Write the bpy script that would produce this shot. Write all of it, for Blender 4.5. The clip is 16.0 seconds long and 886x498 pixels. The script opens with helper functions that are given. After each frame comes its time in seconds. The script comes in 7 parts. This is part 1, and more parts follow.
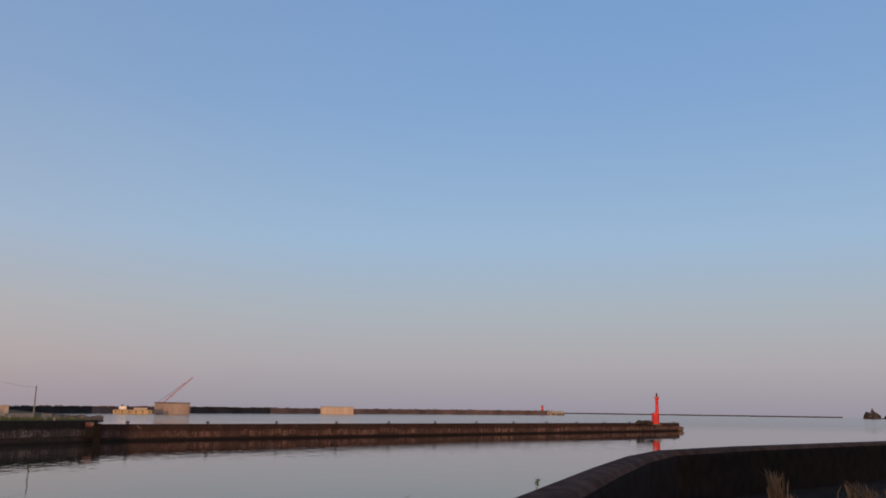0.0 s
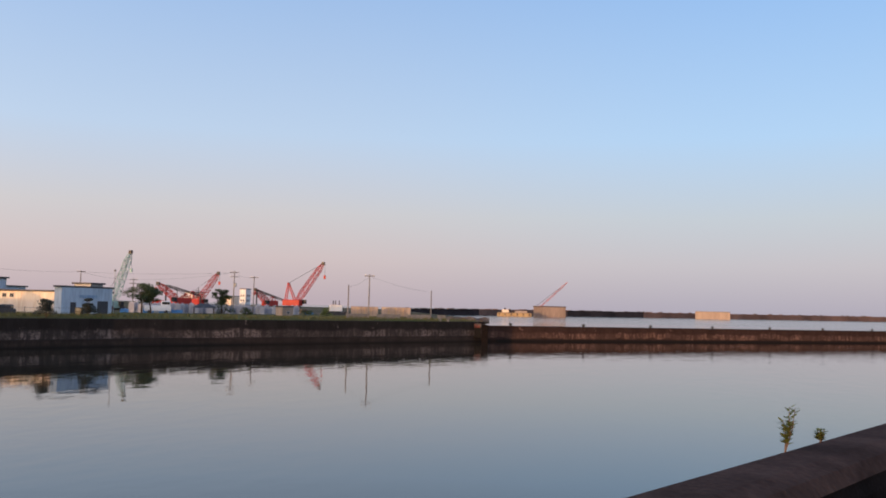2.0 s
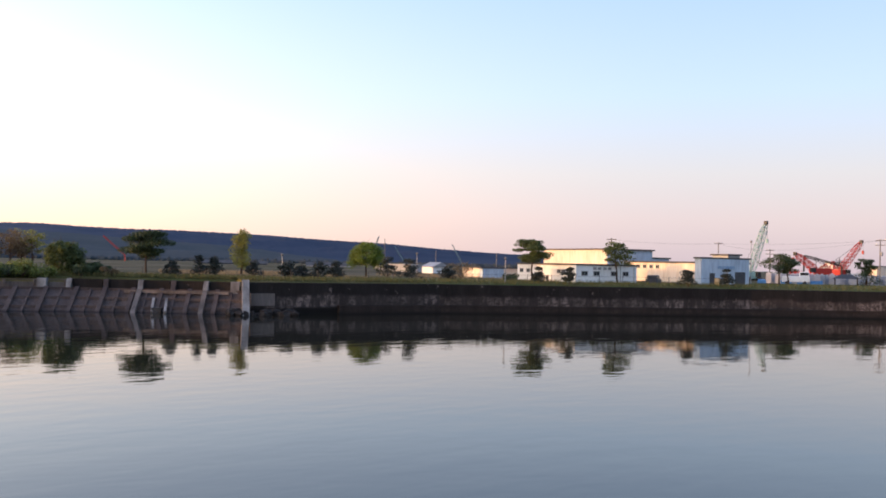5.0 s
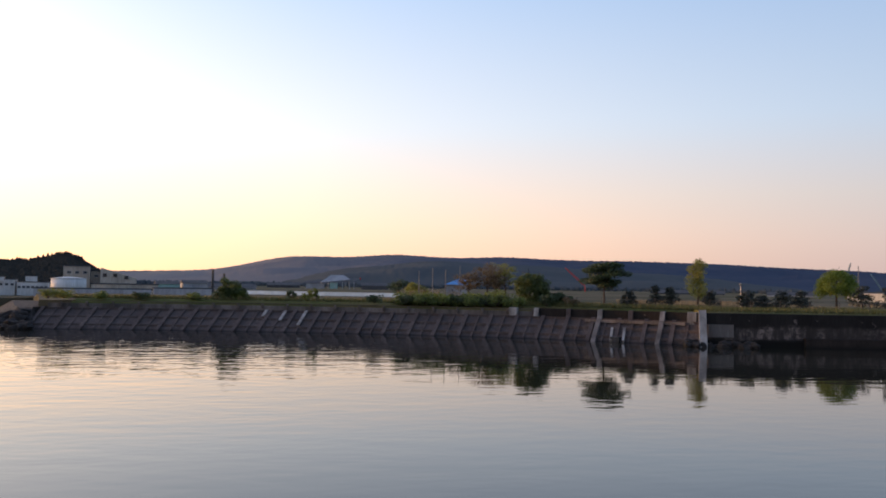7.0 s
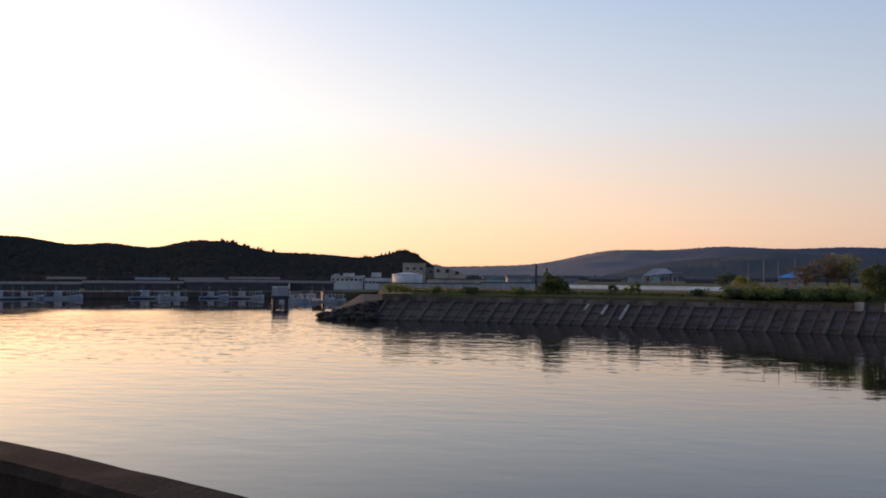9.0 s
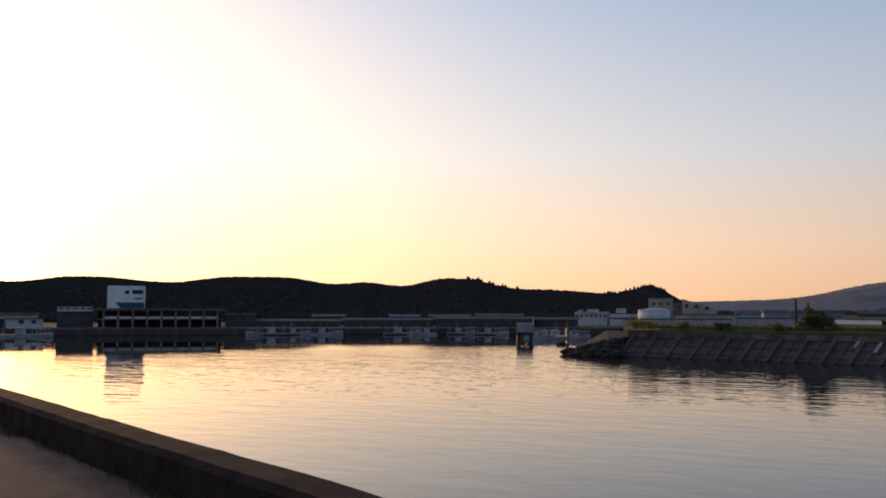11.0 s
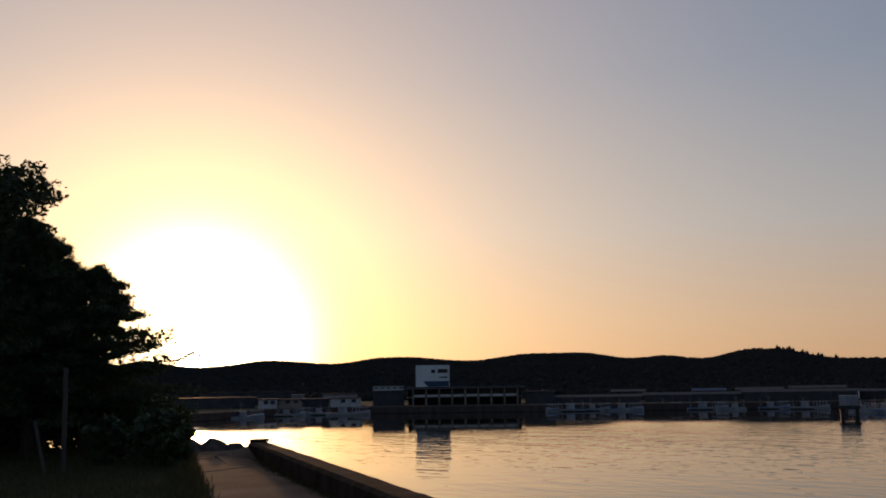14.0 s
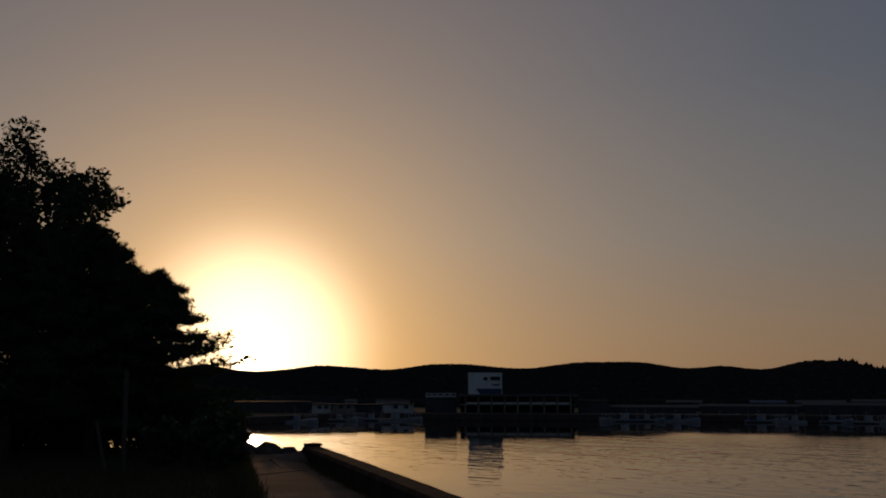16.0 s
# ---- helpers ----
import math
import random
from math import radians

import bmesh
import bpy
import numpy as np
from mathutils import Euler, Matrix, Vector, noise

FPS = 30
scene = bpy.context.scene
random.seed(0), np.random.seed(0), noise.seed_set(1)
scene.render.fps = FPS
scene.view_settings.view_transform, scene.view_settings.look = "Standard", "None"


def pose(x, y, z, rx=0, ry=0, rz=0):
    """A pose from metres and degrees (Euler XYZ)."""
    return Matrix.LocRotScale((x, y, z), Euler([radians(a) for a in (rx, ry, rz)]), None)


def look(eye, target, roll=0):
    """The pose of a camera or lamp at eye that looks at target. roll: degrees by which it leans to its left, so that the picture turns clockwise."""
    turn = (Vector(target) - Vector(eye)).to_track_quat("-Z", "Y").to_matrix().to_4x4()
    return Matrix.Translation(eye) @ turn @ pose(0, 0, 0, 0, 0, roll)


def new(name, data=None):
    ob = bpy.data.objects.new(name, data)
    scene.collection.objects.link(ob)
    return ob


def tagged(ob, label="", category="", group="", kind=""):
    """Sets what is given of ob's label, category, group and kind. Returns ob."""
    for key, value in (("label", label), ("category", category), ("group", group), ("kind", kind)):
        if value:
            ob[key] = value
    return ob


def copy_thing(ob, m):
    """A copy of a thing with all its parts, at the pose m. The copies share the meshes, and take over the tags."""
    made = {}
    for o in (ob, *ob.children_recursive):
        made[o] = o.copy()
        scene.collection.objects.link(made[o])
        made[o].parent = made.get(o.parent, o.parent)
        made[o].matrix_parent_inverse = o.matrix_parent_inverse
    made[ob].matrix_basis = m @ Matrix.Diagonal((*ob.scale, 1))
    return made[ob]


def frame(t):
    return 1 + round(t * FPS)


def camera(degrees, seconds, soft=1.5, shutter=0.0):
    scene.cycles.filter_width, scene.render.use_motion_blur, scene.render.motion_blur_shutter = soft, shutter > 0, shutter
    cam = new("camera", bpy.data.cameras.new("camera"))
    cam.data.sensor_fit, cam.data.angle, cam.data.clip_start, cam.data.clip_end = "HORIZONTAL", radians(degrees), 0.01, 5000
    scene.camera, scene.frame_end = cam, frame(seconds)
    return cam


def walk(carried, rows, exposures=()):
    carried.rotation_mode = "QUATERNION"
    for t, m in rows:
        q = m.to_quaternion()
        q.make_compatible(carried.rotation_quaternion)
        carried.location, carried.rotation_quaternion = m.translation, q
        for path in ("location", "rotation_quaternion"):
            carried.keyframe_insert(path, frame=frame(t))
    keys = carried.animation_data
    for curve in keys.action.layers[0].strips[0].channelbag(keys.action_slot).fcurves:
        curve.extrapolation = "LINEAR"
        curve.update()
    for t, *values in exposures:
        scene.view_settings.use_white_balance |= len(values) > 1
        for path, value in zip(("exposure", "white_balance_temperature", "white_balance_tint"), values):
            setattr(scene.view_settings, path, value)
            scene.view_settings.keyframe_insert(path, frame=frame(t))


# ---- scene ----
cam = camera(54.2, 16.0, soft=1.8)
EYE = 5.5          # metres above the water
# seconds, heading to the left of north, pitch, roll
TURN = [
(0.0, -9.80, 10.55, 0.87), (0.5, -7.55, 10.20, 0.68), (1.0, 0.67, 8.37, 0.94), (1.5, 7.79, 5.94, 1.62), (2.0, 14.25, 3.84, 1.39),
(2.5, 22.07, 2.64, 1.36), (3.0, 29.71, 1.46, 1.75), (3.5, 35.86, 1.03, 1.86), (6.0, 69.40, 1.38, 0.96), (6.5, 77.48, 1.75, 1.01),
(7.0, 84.05, 2.41, 0.89), (7.5, 88.93, 2.07, 0.89), (8.0, 93.57, 1.50, 0.29), (8.5, 99.99, 1.39, 0.35), (9.0, 105.04, 1.76, 0.51),
(11.5, 125.38, 4.93, 0.01), (12.0, 129.90, 5.90, -0.06), (12.5, 133.39, 6.80, -0.19), (13.0, 136.06, 8.02, -0.56),
(13.5, 137.82, 9.10, -0.77), (14.0, 140.28, 9.11, -0.89), (14.5, 142.11, 9.02, -0.53), (15.0, 142.95, 9.54, -0.38),
(15.5, 143.45, 9.60, -0.22), (16.0, 143.85, 9.60, 0.07)]


def ahead(heading, pitch, roll):
    h, p = radians(heading), radians(pitch)
    way = Vector((-math.sin(h) * math.cos(p), math.cos(h) * math.cos(p), math.sin(p)))
    return look((0, 0, EYE), Vector((0, 0, EYE)) + way, roll)


walk(cam, [(t, ahead(h, p, r)) for t, h, p, r in TURN],
     exposures=[(0.0, -0.67), (1.0, -0.47), (2.0, -0.18), (3.5, 0.10), (6.0, 0.26), (7.0, -0.30), (8.0, -0.34), (9.0, -0.74), (11.5, -1.2), (12.5, -1.62),
                (13.5, -1.95), (14.5, -2.27), (15.2, -2.6), (15.5, -2.93), (16.0, -3.6)])

# ---- sky and sun ----
SUN_AZ, SUN_EL = 156.3, 2.7
world = bpy.data.worlds.new("evening_sky")
scene.world = world
world.use_nodes = True
wn, wl = world.node_tree.nodes, world.node_tree.links
sky = wn.new("ShaderNodeTexSky")
sky.sky_type = "NISHITA"
sky.sun_disc = False
sky.sun_elevation, sky.sun_rotation = radians(SUN_EL), radians(-SUN_AZ)
sky.altitude, sky.air_density, sky.dust_density, sky.ozone_density = 0.0, 1.0, 1.2, 1.0


def wmath(kind, a, b=None):
    nd = wn.new("ShaderNodeMath")
    nd.operation = kind
    for k, v in enumerate((a, b)):
        if v is None:
            continue
        if isinstance(v, (int, float)):
            nd.inputs[k].default_value = v
        else:
            wl.new(v, nd.inputs[k])
    return nd.outputs["Value"]


def wmix(kind, factor, a, b):
    nd = wn.new("ShaderNodeMix")
    nd.data_type, nd.blend_type = "RGBA", kind
    for key, v in (("Factor", factor), ("A", a), ("B", b)):
        if isinstance(v, (int, float)):
            nd.inputs[key].default_value = v
        elif isinstance(v, tuple):
            nd.inputs[key].default_value = (*v, 1)
        else:
            wl.new(v, nd.inputs[key])
    return nd.outputs["Result"]


def wramp(fac, stops):
    nd = wn.new("ShaderNodeValToRGB")
    while len(nd.color_ramp.elements) < len(stops):
        nd.color_ramp.elements.new(0.5)
    for e, (deg, c) in zip(nd.color_ramp.elements, stops):
        e.position, e.color = deg / 90, (*[v / 2 for v in c], 1)
    wl.new(fac, nd.inputs["Fac"])
    return nd.outputs["Color"]


# clear evening air: the pink belt opposite the sun, the warm side towards it, and the glow round it
way = wn.new("ShaderNodeTexCoord").outputs["Generated"]
split = wn.new("ShaderNodeSeparateXYZ")
wl.new(way, split.inputs["Vector"])
height = wmath("DIVIDE", wmath("ARCSINE", wmath("MAXIMUM", split.outputs["Z"], 0.0)), math.pi / 2)
away = wramp(height, [(0, (0.535, 0.440, 0.495)), (3, (0.66, 0.555, 0.58)), (6, (0.65, 0.63, 0.67)), (11, (0.53, 0.68, 0.90)), (20, (0.36, 0.55, 0.88)), (32, (0.26, 0.45, 0.82)), (90, (0.12, 0.26, 0.62))])
toward = wramp(height, [(0, (1.94, 0.98, 0.40)), (4, (1.78, 1.18, 0.76)), (10, (1.16, 1.20, 1.28)), (20, (0.51, 0.79, 1.22)), (35, (0.28, 0.46, 0.97)), (90, (0.12, 0.25, 0.60))])
to_sun = Vector((-math.sin(radians(SUN_AZ)) * math.cos(radians(SUN_EL)), math.cos(radians(SUN_AZ)) * math.cos(radians(SUN_EL)), math.sin(radians(SUN_EL))))
dot = wn.new("ShaderNodeVectorMath")
dot.operation = "DOT_PRODUCT"
wl.new(way, dot.inputs[0])
dot.inputs[1].default_value = to_sun
gap = wmath("MULTIPLY", wmath("ARCCOSINE", wmath("MINIMUM", dot.outputs["Value"], 1.0)), 180 / math.pi)
side = wn.new("ShaderNodeMapRange")
side.interpolation_type = "SMOOTHSTEP"
side.inputs["From Min"].default_value, side.inputs["From Max"].default_value = 120, 26
wl.new(gap, side.inputs["Value"])
# the air straight opposite the sun is a deeper blue
deep = wn.new("ShaderNodeMapRange")
deep.interpolation_type = "SMOOTHSTEP"
deep.inputs["From Min"].default_value, deep.inputs["From Max"].default_value = 128, 160
wl.new(gap, deep.inputs["Value"])
away = wmix("MIX", deep.outputs["Result"], away, wmix("MULTIPLY", 1.0, away, (0.90, 1.03, 1.10)))
air = wmix("MIX", side.outputs["Result"], away, toward)
for colour, width, steep in (((110.0, 85.0, 52.0), 0.9, 2.0), ((6.2, 5.4, 4.3), 6.4, 3.5), ((10.0, 5.2, 1.0), 3.6, 1.0), ((4.6, 2.2, 0.25), 11.0, 1.0), ((1.06, 0.91, 0.74), 28.0, 1.0)):
    fall = wmath("POWER", math.e, wmath("MULTIPLY", wmath("POWER", wmath("DIVIDE", gap, width), steep), -1.0))
    air = wmix("ADD", 1.0, air, wmix("MULTIPLY", 1.0, colour, fall))
air = wmix("ADD", 0.01, air, sky.outputs["Color"])
wn["Background"].inputs["Strength"].default_value = 2.0
wl.new(air, wn["Background"].inputs["Color"])

sun = new("sun", bpy.data.lights.new("sun", "SUN"))
sun.data.energy, sun.data.angle, sun.data.color = 3.2, radians(0.6), (1.0, 0.50, 0.22)
sun.matrix_world = look(Vector((-math.sin(radians(SUN_AZ)) * 100, math.cos(radians(SUN_AZ)) * 100, 100 * math.tan(radians(SUN_EL)))), (0, 0, 0))


# ---- small tools ----
def at(bearing, dist, z=0.0):
    """A place by its bearing to the left of north and its distance from the stand."""
    b = radians(bearing)
    return Vector((-math.sin(b) * dist, math.cos(b) * dist, z))


def link(name, bm, material, parent=None, label="", smooth=False):
    data = bpy.data.meshes.new(name)
    bm.normal_update()
    bm.to_mesh(data)
    bm.free()
    if smooth:
        data.polygons.foreach_set("use_smooth", [True] * len(data.polygons))
    ob = new(name, data)
    data.materials.append(material)
    if parent is not None:
        ob.parent = parent
    if label:
        ob["label"] = label
    return ob


def part(name, bm, material, parent, label="", smooth=False):
    return link(name, bm, material, parent, label, smooth)


def thing(name, place, label, category, group="", turn=0.0, kind=""):
    ob = new(name)
    ob.matrix_basis = Matrix.Translation(place) @ pose(0, 0, 0, 0, 0, turn)
    ob.empty_display_size = 0.3
    return tagged(ob, label, category, group, kind)


def box(bm, size, centre, turn=None):
    m = Matrix.Translation(centre) @ (turn if turn is not None else Matrix()) @ Matrix.Diagonal((*size, 1))
    return bmesh.ops.create_cube(bm, size=1, matrix=m)["verts"]


def bevelled(size, centre, width=0.03):
    bm = bmesh.new()
    box(bm, size, centre)
    bmesh.ops.bevel(bm, geom=bm.edges[:], offset=width, segments=1, affect="EDGES")
    return bm


def bar(bm, a, b, r0, r1=None, sides=6, caps=True):
    """A tapered bar from a to b."""
    a, b = Vector(a), Vector(b)
    d = b - a
    m = Matrix.Translation((a + b) / 2) @ d.to_track_quat("Z", "Y").to_matrix().to_4x4()
    bmesh.ops.create_cone(bm, cap_ends=caps, segments=sides, radius1=r0, radius2=r0 if r1 is None else r1, depth=d.length, matrix=m)


def prism(bm, outline, z0, z1):
    """A slab over a plan outline."""
    low = [bm.verts.new((x, y, z0)) for x, y in outline]
    top = [bm.verts.new((x, y, z1)) for x, y in outline]
    n = len(outline)
    for i in range(n):
        bm.faces.new((low[i], low[(i + 1) % n], top[(i + 1) % n], top[i]))
    f = bm.faces.new(top)
    g = bm.faces.new(low[::-1])
    bmesh.ops.triangulate(bm, faces=[f, g])
    bmesh.ops.recalc_face_normals(bm, faces=bm.faces[:])


def sweep(bm, path, section, cap=True):
    """A section (offset to the right, height) carried along a plan path, mitred at the bends."""
    path = [Vector((p[0], p[1], 0)) for p in path]
    rings = []
    for i, p in enumerate(path):
        a = (p - path[i - 1]).normalized() if i else (path[1] - p).normalized()
        b = (path[i + 1] - p).normalized() if i + 1 < len(path) else a
        t = (a + b).normalized()
        r = Vector((t.y, -t.x, 0)) / max(0.3, t.dot(a))
        rings.append([bm.verts.new((p.x + r.x * o, p.y + r.y * o, z)) for o, z in section])
    n = len(section)
    for u, v in zip(rings, rings[1:]):
        for i in range(n):
            bm.faces.new((u[i], u[(i + 1) % n], v[(i + 1) % n], v[i]))
    if cap:
        bm.faces.new(rings[0])
        bm.faces.new(rings[-1][::-1])
    bmesh.ops.recalc_face_normals(bm, faces=bm.faces[:])


def cloud(name, verts, faces, material, parent=None, smooth=False):
    data = bpy.data.meshes.new(name)
    data.from_pydata(verts, [], faces)
    if smooth:
        data.polygons.foreach_set("use_smooth", [True] * len(faces))
    data.update()
    data.materials.append(material)
    ob = new(name, data)
    if parent is not None:
        ob.parent = parent
    return ob


# ---- materials ----
def paint(name, colour, rough=0.7, second=None, scale=1.0, bump=0.0, metal=0.0, streak=False, fine=12.0, vary=0.0, spec=0.25):
    """A surface with a broad stain and a fine grain; streak draws the stain out downwards; vary shifts each piece."""
    m = bpy.data.materials.new(name)
    m.use_nodes = True
    n, l = m.node_tree.nodes, m.node_tree.links
    b = n["Principled BSDF"]
    b.inputs["Roughness"].default_value, b.inputs["Metallic"].default_value = rough, metal
    b.inputs["Specular IOR Level"].default_value = spec
    second = second or tuple(c * 0.72 for c in colour)
    co = n.new("ShaderNodeTexCoord")
    mp = n.new("ShaderNodeMapping")
    mp.inputs["Scale"].default_value = (1, 1, 0.15) if streak else (1, 1, 1)
    l.new(co.outputs["Object"], mp.inputs["Vector"])
    big = n.new("ShaderNodeTexNoise")
    big.inputs["Scale"].default_value, big.inputs["Detail"].default_value = scale, 6
    l.new(mp.outputs["Vector"], big.inputs["Vector"])
    ramp = n.new("ShaderNodeValToRGB")
    ramp.color_ramp.elements[0].position, ramp.color_ramp.elements[1].position = 0.36, 0.64
    ramp.color_ramp.elements[0].color, ramp.color_ramp.elements[1].color = (*second, 1), (*colour, 1)
    l.new(big.outputs["Fac"], ramp.inputs["Fac"])
    small = n.new("ShaderNodeTexNoise")
    small.inputs["Scale"].default_value, small.inputs["Detail"].default_value = scale * fine, 4
    l.new(mp.outputs["Vector"], small.inputs["Vector"])
    mix = n.new("ShaderNodeMix")
    mix.data_type, mix.blend_type = "RGBA", "OVERLAY"
    mix.inputs["Factor"].default_value = 0.45
    l.new(ramp.outputs["Color"], mix.inputs["A"])
    l.new(small.outputs["Fac"], mix.inputs["B"])
    out = mix.outputs["Result"]
    if vary:
        info, ad = n.new("ShaderNodeObjectInfo"), n.new("ShaderNodeHueSaturation")
        mr = n.new("ShaderNodeMapRange")
        mr.inputs["To Min"].default_value, mr.inputs["To Max"].default_value = 1 - vary, 1 + vary
        l.new(info.outputs["Random"], mr.inputs["Value"])
        l.new(mr.outputs["Result"], ad.inputs["Value"])
        l.new(out, ad.inputs["Color"])
        out = ad.outputs["Color"]
    l.new(out, b.inputs["Base Color"])
    if bump:
        bp = n.new("ShaderNodeBump")
        bp.inputs["Strength"].default_value, bp.inputs["Distance"].default_value = 0.7, bump
        l.new(small.outputs["Fac"], bp.inputs["Height"])
        l.new(bp.outputs["Normal"], b.inputs["Normal"])
    return m


def leafy(name, colour, second, through_=0.35):
    """Leaves that let some light through, each one of its own shade."""
    m = bpy.data.materials.new(name)
    m.use_nodes = True
    n, l = m.node_tree.nodes, m.node_tree.links
    b = n["Principled BSDF"]
    b.inputs["Roughness"].default_value = 0.6
    geo, ramp = n.new("ShaderNodeNewGeometry"), n.new("ShaderNodeValToRGB")
    ramp.color_ramp.elements[0].color, ramp.color_ramp.elements[1].color = (*second, 1), (*colour, 1)
    l.new(geo.outputs["Random Per Island"], ramp.inputs["Fac"])
    l.new(ramp.outputs["Color"], b.inputs["Base Color"])
    tr, mx = n.new("ShaderNodeBsdfTranslucent"), n.new("ShaderNodeMixShader")
    l.new(ramp.outputs["Color"], tr.inputs["Color"])
    mx.inputs["Fac"].default_value = through_
    l.new(b.outputs["BSDF"], mx.inputs[1])
    l.new(tr.outputs["BSDF"], mx.inputs[2])
    l.new(mx.outputs["Shader"], n["Material Output"].inputs["Surface"])
    return m


def woodland(name, colour, second, haze_west=None, haze_west_second=None):
    """Far woods: each crown of its own shade, with broad stands of lighter and darker trees; the western colours are
    paler, greyer haze painted in.
    """
    m = bpy.data.materials.new(name)
    m.use_nodes = True
    n, l = m.node_tree.nodes, m.node_tree.links
    b = n["Principled BSDF"]
    b.inputs["Roughness"].default_value, b.inputs["Specular IOR Level"].default_value = 0.95, 0.03
    co, geo = n.new("ShaderNodeTexCoord"), n.new("ShaderNodeNewGeometry")
    stand, fine = n.new("ShaderNodeTexNoise"), n.new("ShaderNodeTexNoise")
    stand.inputs["Scale"].default_value, stand.inputs["Detail"].default_value = 0.010, 5
    fine.inputs["Scale"].default_value, fine.inputs["Detail"].default_value = 0.16, 3
    total = None
    for socket, share in ((stand.outputs["Fac"], 0.9), (fine.outputs["Fac"], 0.5), (geo.outputs["Random Per Island"], 0.3)):
        mu = n.new("ShaderNodeMath")
        mu.operation = "MULTIPLY_ADD"
        l.new(socket, mu.inputs[0])
        mu.inputs[1].default_value = share
        if total is None:
            mu.inputs[2].default_value = -0.35
        else:
            l.new(total, mu.inputs[2])
        total = mu.outputs["Value"]
    for nz in (stand, fine):
        l.new(co.outputs["Object"], nz.inputs["Vector"])

    def shade(dark, light):
        mx = n.new("ShaderNodeMix")
        mx.data_type = "RGBA"
        mx.inputs["A"].default_value, mx.inputs["B"].default_value = (*dark, 1), (*light, 1)
        l.new(total, mx.inputs["Factor"])
        return mx.outputs["Result"]

    out = shade(second, colour)
    if haze_west:
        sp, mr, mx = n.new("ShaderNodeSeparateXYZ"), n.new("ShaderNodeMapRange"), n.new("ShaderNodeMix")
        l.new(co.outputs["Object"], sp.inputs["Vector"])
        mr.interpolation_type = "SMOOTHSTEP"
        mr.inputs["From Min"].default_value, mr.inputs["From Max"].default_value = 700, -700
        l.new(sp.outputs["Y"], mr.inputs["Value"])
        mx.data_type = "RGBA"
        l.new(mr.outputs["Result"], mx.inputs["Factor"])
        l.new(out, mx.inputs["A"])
        l.new(shade(haze_west_second, haze_west), mx.inputs["B"])
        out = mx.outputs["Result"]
    l.new(out, b.inputs["Base Color"])
    return m


def tidal(name, dry, pale, wet, low, high):
    """Harbour concrete: dark weathered top, a band of pale worn patches and run-down stains, black weed at the water."""
    m = paint(name, dry, 0.9, None, 0.6, 0.04, streak=True, spec=0.06)
    n, l = m.node_tree.nodes, m.node_tree.links
    b = n["Principled BSDF"]
    src = b.inputs["Base Color"].links[0].from_socket
    co, sp = n.new("ShaderNodeTexCoord"), n.new("ShaderNodeSeparateXYZ")
    l.new(co.outputs["Object"], sp.inputs["Vector"])

    def cloudy(scale, zs, detail, rough=0.6):
        mp, nz = n.new("ShaderNodeMapping"), n.new("ShaderNodeTexNoise")
        mp.inputs["Scale"].default_value = (1, 1, zs)
        nz.inputs["Scale"].default_value, nz.inputs["Detail"].default_value, nz.inputs["Roughness"].default_value = scale, detail, rough
        l.new(co.outputs["Object"], mp.inputs["Vector"])
        l.new(mp.outputs["Vector"], nz.inputs["Vector"])
        return nz.outputs["Fac"]

    def step(a, b_, socket):
        mr = n.new("ShaderNodeMapRange")
        mr.interpolation_type = "SMOOTHSTEP"
        mr.inputs["From Min"].default_value, mr.inputs["From Max"].default_value = a, b_
        l.new(socket, mr.inputs["Value"])
        return mr.outputs["Result"]

    def calc(kind, a, b_):
        nd = n.new("ShaderNodeMath")
        nd.operation = kind
        for k, v in enumerate((a, b_)):
            if isinstance(v, (int, float)):
                nd.inputs[k].default_value = v
            else:
                l.new(v, nd.inputs[k])
        return nd.outputs["Value"]

    wave = calc("MULTIPLY", calc("SUBTRACT", cloudy(0.22, 0.3, 3), 0.5), 1.6)
    z = calc("ADD", sp.outputs["Z"], wave)
    band = calc("MULTIPLY", step(low, low + 0.3, z), calc("SUBTRACT", 1.0, step(high - 0.25, high + 0.25, z)))
    worn = calc("MULTIPLY", step(0.40, 0.60, cloudy(1.5, 0.22, 6, 0.65)), step(0.36, 0.60, cloudy(2.4, 1.6, 6, 0.7)))
    x1 = n.new("ShaderNodeMix")
    x1.data_type = "RGBA"
    patchy = calc("ADD", calc("MULTIPLY", step(0.42, 0.58, cloudy(0.16, 0.6, 4)), 0.75), 0.22)
    flaked = calc("MULTIPLY", step(0.62, 0.70, cloudy(0.9, 0.9, 7, 0.7)), 0.55)
    l.new(calc("MAXIMUM", calc("MULTIPLY", flaked, step(low, low + 0.5, z)), calc("MULTIPLY", band, calc("ADD", calc("MULTIPLY", calc("MULTIPLY", worn, patchy), 0.85), 0.10))), x1.inputs["Factor"])
    l.new(src, x1.inputs["A"])
    x1.inputs["B"].default_value = (*pale, 1)
    x2 = n.new("ShaderNodeMix")
    x2.data_type = "RGBA"
    l.new(step(low - 0.2, low + 0.2, sp.outputs["Z"]), x2.inputs["Factor"])
    x2.inputs["A"].default_value = (*wet, 1)
    l.new(x1.outputs["Result"], x2.inputs["B"])
    l.new(x2.outputs["Result"], b.inputs["Base Color"])
    return m


